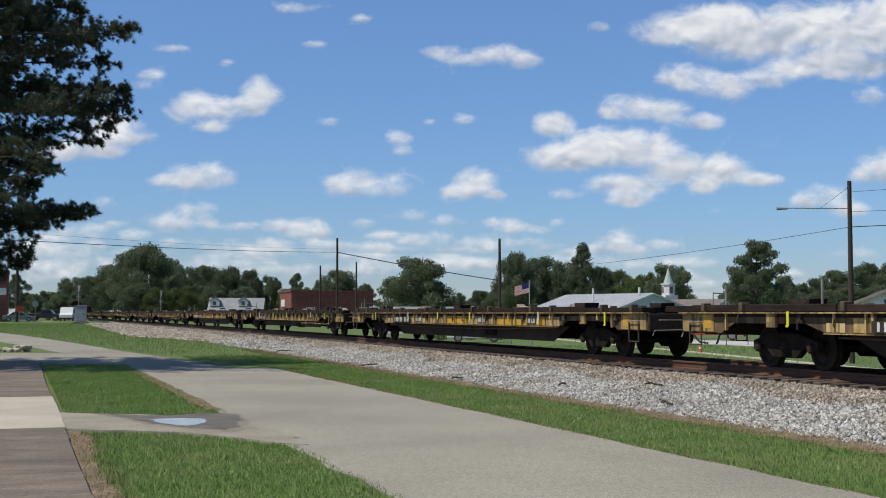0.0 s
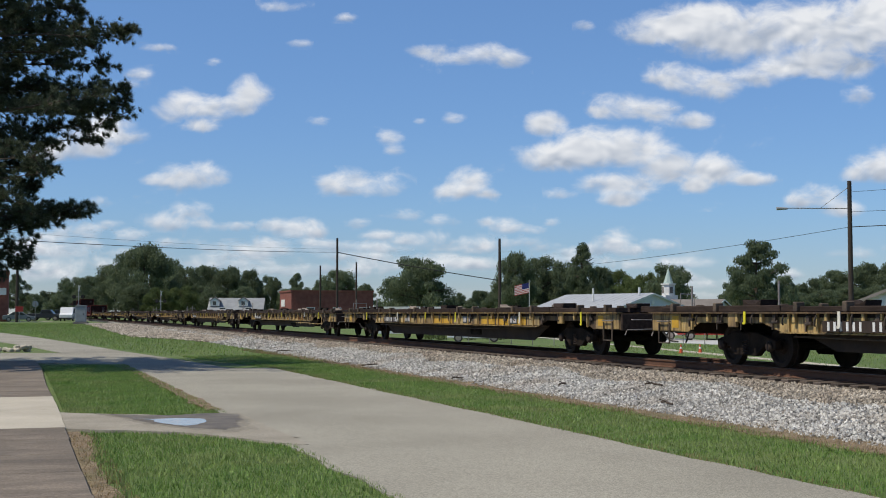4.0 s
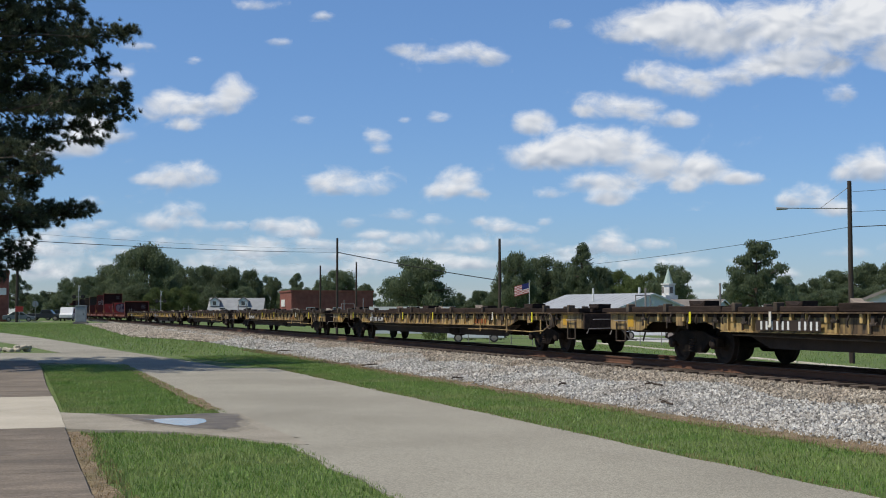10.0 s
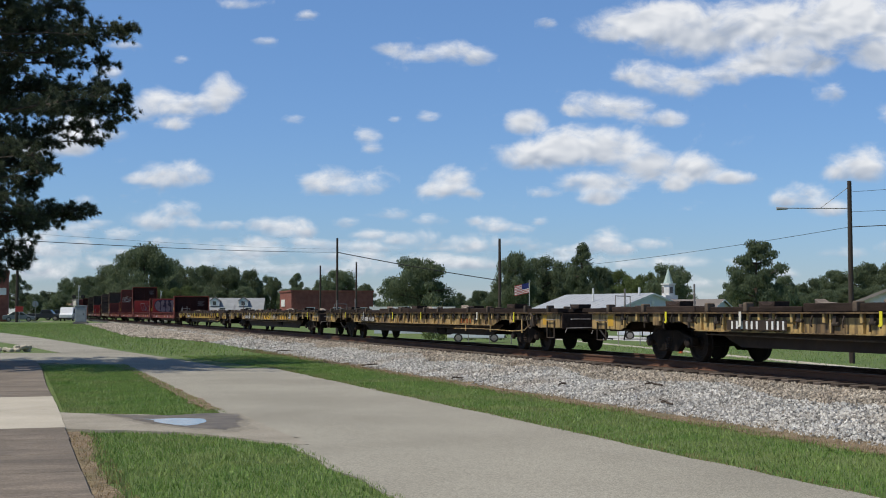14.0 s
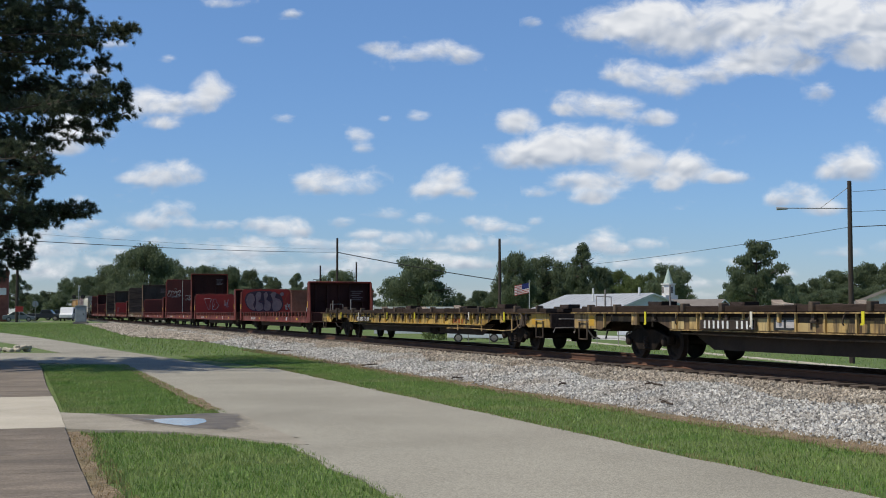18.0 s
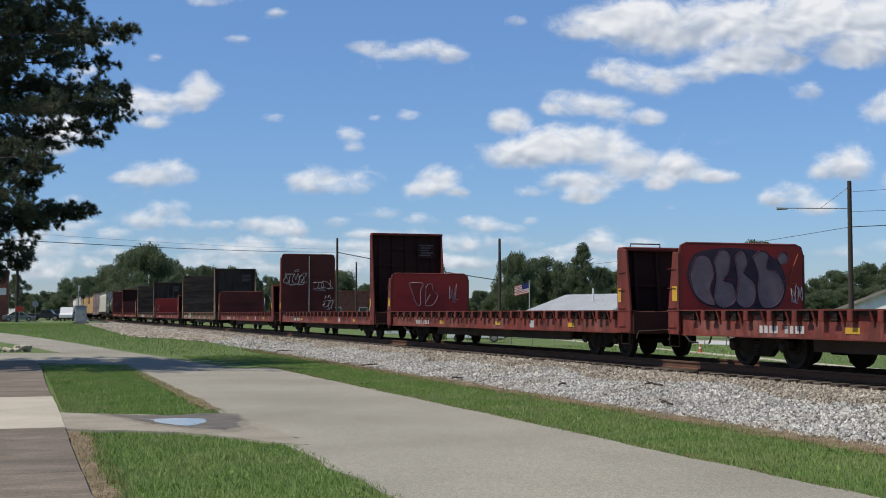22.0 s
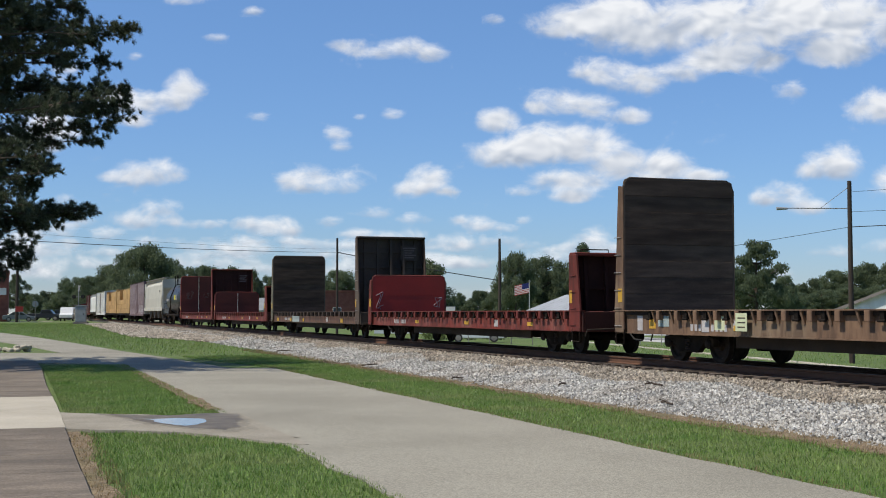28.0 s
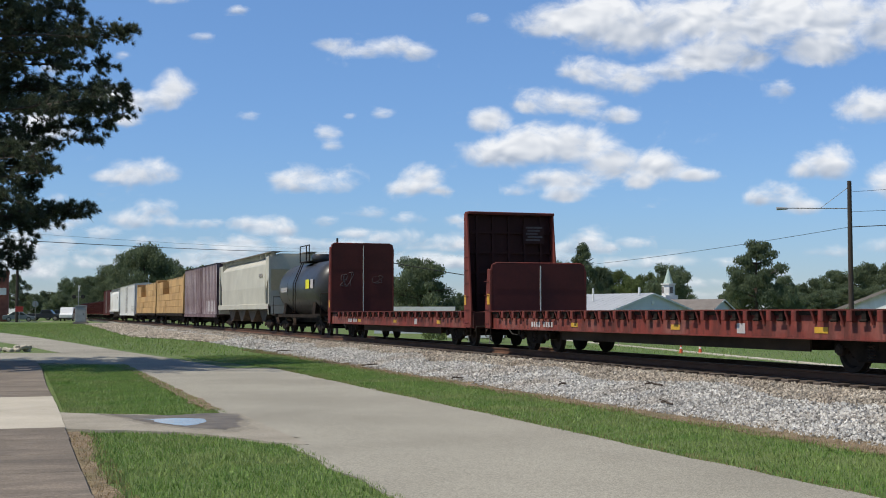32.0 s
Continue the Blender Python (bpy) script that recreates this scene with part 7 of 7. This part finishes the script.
cloud((35.0, 11.4, 2.2, 1.3), (33.7, 10.9, 1.3, 0.8))
cloud((30.3, 9.0, 1.9, 1.0), (31.9, 8.1, 1.8, 0.7), (28.8, 8.7, 1.2, 0.6))
cloud((13.6, 5.5, 1.6, 0.9), (15.0, 4.9, 1.3, 0.4), (12.3, 4.9, 1.2, 0.5))
cloud((32.5, 4.7, 1.6, 0.5))
cloud((5.4, 6.8, 1.5, 0.6), (7.4, 6.5, 0.9, 0.4), (3.8, 7.1, 0.9, 0.4))
cloud((-23.3, 18.9, 1.1, 0.5), (-24.2, 18.0, 0.9, 0.4))
cloud((-26.4, 14.2, 3.1, 1.2), (-29.6, 12.7, 2.5, 0.9), (-24.7, 13.8, 1.8, 0.7), (-27.3, 13.0, 2.2, 0.9))
cloud((-26.7, 8.6, 1.2, 0.5))
cloud((12.5, 22.8, 0.7, 0.4))
cloud((-11.3, 24.2, 1.6, 0.4))
cloud((-21.5, 21.0, 1.3, 0.3))
cloud((-10.5, 21.3, 0.9, 0.3))
cloud((-1.5, 5.8, 2.7, 0.6), (-4.2, 6.1, 1.6, 0.4), (1.2, 5.3, 2.7, 0.6), (3.4, 5.1, 2.2, 0.5))
cloud((-8.6, 5.1, 2.7, 0.5), (-13.5, 4.8, 2.7, 0.5))
cloud((-1.1, 3.8, 7.1, 0.6), (-10.0, 3.3, 5.3, 0.5))
cloud((-23.8, 3.8, 5.8, 0.6), (-30.0, 4.7, 2.7, 0.6), (-16.2, 4.3, 3.6, 0.5))
cloud((17.2, 5.3, 1.3, 0.4))
cloud((19.6, 2.9, 1.2, 0.4))
cloud((17.6, 3.8, 4.0, 0.5), (10.5, 4.1, 2.7, 0.5))
cloud((27.4, 3.0, 1.8, 0.4))
cloud((8.9, 7.1, 0.6, 0.3))
cloud((-31.3, 3.3, 2.7, 1.0), (-32.2, 5.1, 2.2, 0.9))
cloud((40.3, 10.0, 2.7, 1.6))
cloud((40.8, 15.8, 2.7, 1.3))
cloud((38.1, 5.1, 2.2, 0.8))
cloud((7.8, 1.5, 5.3, 0.4), (23.0, 1.3, 6.2, 0.4), (-7.3, 1.5, 6.7, 0.4))
cloud((-29.1, 7.5, 1.3, 0.5))
cloud((-25.8, 6.9, 1.2, 0.4))
cloud((-15.3, 6.8, 1.3, 0.4))
cloud((-6.4, 7.0, 1.0, 0.4))
cloud((0.3, 7.2, 1.2, 0.4))
cloud((-30.9, 5.8, 1.8, 0.5), (-28.2, 5.3, 1.8, 0.4))
cloud((-20.2, 5.5, 2.2, 0.4), (-17.5, 5.1, 2.2, 0.4))
cloud((-10.0, 5.5, 1.8, 0.4))
cloud((-4.2, 5.1, 2.2, 0.4))
cloud((6.5, 5.5, 1.8, 0.4), (8.7, 5.1, 1.3, 0.4))
cloud((-6.4, 4.4, 3.1, 0.4))
cloud((11.0, 4.7, 1.8, 0.4))
cloud((24.8, 3.8, 1.8, 0.4))
cloud((-16.2, 3.8, 4.0, 0.4))
cloud((20.3, 2.2, 2.7, 0.4))
cloud((3.8, 3.8, 2.7, 0.4))
cloud((-13.5, 5.5, 1.5, 0.4))
cloud((-23.6, 4.6, 2.2, 0.4))
cloud((10.1, 9.3, 1.2, 0.4))
cloud((28.8, 19.3, 1.8, 0.6))
cloud((-17.1, 19.8, 0.7, 0.3))
cloud((-6.4, 23.4, 0.9, 0.3))
cloud((-1.1, 15.1, 0.4, 0.2))


# ---- grass blades, stones ----
M["leaf_litter"] = mat("leaf_litter", (0.16, 0.1, 0.06), (0.25, 0.175, 0.115), 0.95, scale=2.0, fine=14, bump=0.6, dist=0.02, dirt=(0.26, 0.23, 0.17), dirt_amt=0.7, speck=(30, 0.35))
def blades(name, label, x0, x1, y0, y1, n, material, height, keep, seed):
    rng = random.Random(seed)
    g = Mesh()
    for _ in range(n):
        x, y = rng.uniform(x0, x1), rng.uniform(y0, y1)
        if not keep(x, y):
            continue
        z = land(x, y)
        a = rng.uniform(0, 6.28)
        hgt = height * rng.uniform(0.5, 1.25)
        w = rng.uniform(0.004, 0.008) * max(1.0, y / 26)
        lx, ly = rng.gauss(0, 0.4) * hgt, rng.gauss(0, 0.4) * hgt
        c, s = math.cos(a) * w, math.sin(a) * w
        k = len(g.v)
        g.v += [(x - c, y - s, z - 0.01), (x + c, y + s, z - 0.01), (x + lx, y + ly, z + hgt)]
        g.f.append((k, k + 1, k + 2))
    return tagged(part(name, g, material), label, "grass", kind="stuff")


def open_lawn(x, y):
    if y < 52:
        return x > 7.4
    e = 6.35 - (y - 44) * 0.11 if y < 85 else 1.9 - (y - 85) * 0.14
    return e + 0.3 < x < (10.6 if y < 80 else 10.6 - 2.9 * smooth01(80, 92, y))


def on_verge(x, y):
    d0, d1 = drive_span(x)
    if d0 - 0.03 < y < d1 + 0.03:
        return False
    edge = 0.9 + 0.22 * noise.noise((y * 0.8, 3, 1)) if y < 19.5 else 0.8
    return edge < x < 3.46 + 0.12 * noise.noise((y * 0.9, 1, 3)) + 0.08 * noise.noise((y * 5.3, 6, 3))


def on_far_verge(x, y):
    return 7.72 - 1.35 * smooth01(39, 52, y) - 0.06 + 0.1 * noise.noise((y * 0.9, 2, 5)) + 0.09 * noise.noise((y * 5.3, 4, 5)) < x < 10.25 + 0.3 * noise.noise((y * 0.5, 5, 2))


blades("grass", "mown green grass on the verge", 0.75, 3.5, 9.5, 44, 85000, "grass_blade", 0.055, on_verge, 1)
blades("grass", "mown green grass beside the railway", 6.3, 10.9, 9, 52, 125000, "grass_blade", 0.055, on_far_verge, 2)
blades("dry_grass", "dry straw-coloured grass along the stones", 9.95, 10.95, 9, 60, 11000, "dry_blade", 0.07, lambda x, y: noise.noise((x * 2, y * 0.7, 9)) > -0.25, 3)
blades("dry_grass", "dry straw-coloured grass by the pavement", 0.72, 1.1, 9.5, 19, 1500, "dry_blade", 0.05, lambda x, y: True, 4)
blades("dry_grass", "dry straw-coloured grass along the lane edge", 3.2, 3.5, 22.8, 44, 2500, "dry_blade", 0.05, lambda x, y: True, 6)
blades("dry_grass", "dry straw-coloured grass along the lane edge", 7.62, 7.95, 9, 44, 3000, "dry_blade", 0.05, lambda x, y: True, 7)
blades("grass", "rough mown grass towards the crossing", -6, 10.7, 44, 165, 46000, "grass_blade", 0.11, open_lawn, 12)
blades("grass", "rough mown grass beyond the track", 19.5, 46, 30, 80, 24000, "grass_blade", 0.12, lambda x, y: True, 13)
slab("soil_strip", [(0.70, 9 + 0.5 * k) for k in range(22)], uneven([(0.96, 9 + 0.5 * k) for k in range(22)], 0.16, 2), 0.012, 0.05, "soil", "strip of bare sandy soil along the sidewalk", "ground")
slab("soil_strip", uneven([(10.12, 5 + 1.0 * k) for k in range(50)], 0.25, 4), [(10.95, 5 + 1.0 * k) for k in range(50)], 0.012, 0.05, "soil", "strip of bare brown soil along the stone bed", "ground")


slab("soil_strip", uneven([(3.24, 23 + 0.5 * k) for k in range(30)], 0.16, 8), uneven([(3.5, 23 + 0.5 * k) for k in range(30)], 0.16, 9), 0.026, 0.05, "leaf_litter", "strip of reddish leaf litter along the lane edge", "ground")
crack_rng = random.Random(3)
for x, y, n in ((3.2, 19.5, 9), (3.45, 18.3, 6)):
    pts = []
    for k in range(n):
        pts.append((x, y))
        x += crack_rng.uniform(-0.03, 0.11)
        y -= crack_rng.uniform(0.05, 0.4)
    g = Mesh()
    for k, (px_, py_) in enumerate(pts):
        w = 0.03 * (1 - abs(2 * k / (n - 1) - 1)) + 0.004
        g.v += [(px_ - w, py_, 0.0245), (px_ + w, py_ + 0.05, 0.0245)]
    g.f = [(2 * k, 2 * k + 1, 2 * k + 3, 2 * k + 2) for k in range(n - 1)]
    tagged(part("crack", g, "wet"), "dark ragged crack in the asphalt", "crack", kind="structure")


def stones(y0, y1, n, size, seed):
    rng = random.Random(seed)
    g = Mesh()
    fs = ((0, 2, 4), (2, 1, 4), (1, 3, 4), (3, 0, 4), (2, 0, 5), (1, 2, 5), (3, 1, 5), (0, 3, 5))
    for _ in range(n):
        x = 10.65 + 3.35 * rng.random()
        y = rng.uniform(y0, y1)
        if x < 10.9 and rng.random() < 0.5:
            continue
        z = max(bed_profile(x), land(10.7, y) if x < 11.2 else -1) + 0.02 * noise.noise((x * 2, y * 2, 1)) + rng.uniform(-0.005, 0.02)
        s = size * rng.uniform(0.55, 1.35)
        q = Euler((rng.uniform(0, 6), rng.uniform(0, 6), rng.uniform(0, 6))).to_matrix()
        dims = (s * rng.uniform(0.7, 1.2), s * rng.uniform(0.6, 1.0), s * rng.uniform(0.45, 0.8))
        k = len(g.v)
        for ax, sg in ((0, 1), (0, -1), (1, 1), (1, -1), (2, 1), (2, -1)):
            v = [rng.uniform(-0.25, 0.25) * s for _i in range(3)]
            v[ax] += sg * dims[ax]
            v = q @ Vector(v)
            g.v.append((x + v.x, y + v.y, z + v.z))
        g.f += [(k + a, k + b, k + c) for a, b, c in fs]
    ob = part("loose_stones", g, "stone")
    ob.data.materials.append(M["stone_dusty"])
    crown = [(12.75 + 0.8 * noise.noise((g.v[q[0]][1] * 0.25, 3, 7)) < g.v[q[0]][0]) for q in g.f[::8]]
    for i, f in enumerate(ob.data.polygons):
        f.material_index = int(crown[i // 8])
    return tagged(ob, "loose pale grey crushed stones on the track bed", "stones", kind="stuff")


stones(12, 30, 30000, 0.036, 1)
stones(30, 60, 24000, 0.046, 2)
stones(60, 130, 9000, 0.07, 3)


def loose_stones(n, seed):
    """Coarse pale stones strewn over the gravel apron, thinning out into the grass."""
    rng = random.Random(seed)
    g = Mesh()
    fs = ((0, 2, 4), (2, 1, 4), (1, 3, 4), (3, 0, 4), (2, 0, 5), (1, 2, 5), (3, 1, 5), (0, 3, 5))
    for _ in range(n):
        y = 76 + 80 * rng.random() ** 1.3
        e = 10.8 - 2.9 * smooth01(78, 92, y)
        x = e + (12.4 - e) * rng.random() - 0.6 * rng.random() ** 3
        z = max(land(min(x, 11.1), y) + 0.04, bed_profile(x) + 0.02)
        q = rng.uniform(0.03, 0.085) * (1 + y / 160)
        vs = [Vector(v) * q * rng.uniform(0.6, 1.3) for v in ((-1, 0, 0), (1, 0, 0), (0, -1, 0), (0, 1, 0), (0, 0, 0.8), (0, 0, -0.6))]
        rot = Matrix.Rotation(rng.uniform(0, 6.28), 3, 'Z')
        g.add([rot @ v + Vector((x, y, z)) for v in vs], fs)
    tagged(part("loose_stones", g, "stone_dusty"), "coarse pale stones strewn over the gravel", "stones", kind="stuff")


loose_stones(9000, 44)


# ---- moving things ----
SPEED = 14.03
LAG = ((0, 0.0), (4, -0.2), (8.5, -0.58), (12.5, -0.55), (20, 0.1), (26, 0.6), (32, 0.85))  # metres ahead of a steady run


def run(t):
    """How far the train has gone at t."""
    for (t0, a), (t1, b) in zip(LAG, LAG[1:]):
        if t <= t1:
            return SPEED * t + a + (b - a) * smooth01(t0, t1, t) * 0.5 + (b - a) * 0.5 * (t - t0) / (t1 - t0)
    return SPEED * t + LAG[-1][1]


def motions():
    for ob, y0 in trains:
        walk(ob, [(t, pose(TRACK, y0 - run(t), RAIL)) for t in range(0, 33, 2)])
    for ob, p, high in clouds:
        walk(ob, [(t, Matrix.Translation(p - SIDE * (0.42 * high * t / 32) + UP * (0.03 * high * t / 32))) for t in (0.0, 16.0, 32.0)])
    for ob, z0, b in swaying:
        walk(ob, [(t, pose(0, 0, z0, 0.35 * math.sin(1.3 * t + b), 0.3 * math.sin(0.9 * t + 1.7 * b), 0.45 * math.sin(1.1 * t + 0.6 * b))) for t in [0.5 * k for k in range(65)]])
    for ob, k in flag_bits:
        walk(ob, [(t, pose(0, 0.2 * (k / 5) * math.sin(3.4 * t - 1.1 * k), -0.075 * k - 0.06 * (k / 5) * math.sin(1.3 * t), 0, 0, 5 * math.sin(3.4 * t - 1.1 * k))) for t in [0.25 * k2 for k2 in range(129)]])
    # wheels: one wheelset each way turns, the others share its keys
    first = {}
    for ob, _ in trains:
        for ax in [o for o in ob.children_recursive if o.name.startswith("wheelset")]:
            key = round(ax.location.y, 2)
            if key not in first:
                first[key] = ax
                rows = [(k / FPS, Matrix.Translation((0, key, 0.42)) @ Matrix.Rotation(run(k / FPS) / 0.42, 4, 'X')) for k in range(32 * FPS + 1)]
                walk(ax, rows)
            else:
                ax.rotation_mode = "QUATERNION"
                ad, src = ax.animation_data_create(), first[key].animation_data
                ad.action, ad.action_slot = src.action, src.action_slot


motions()
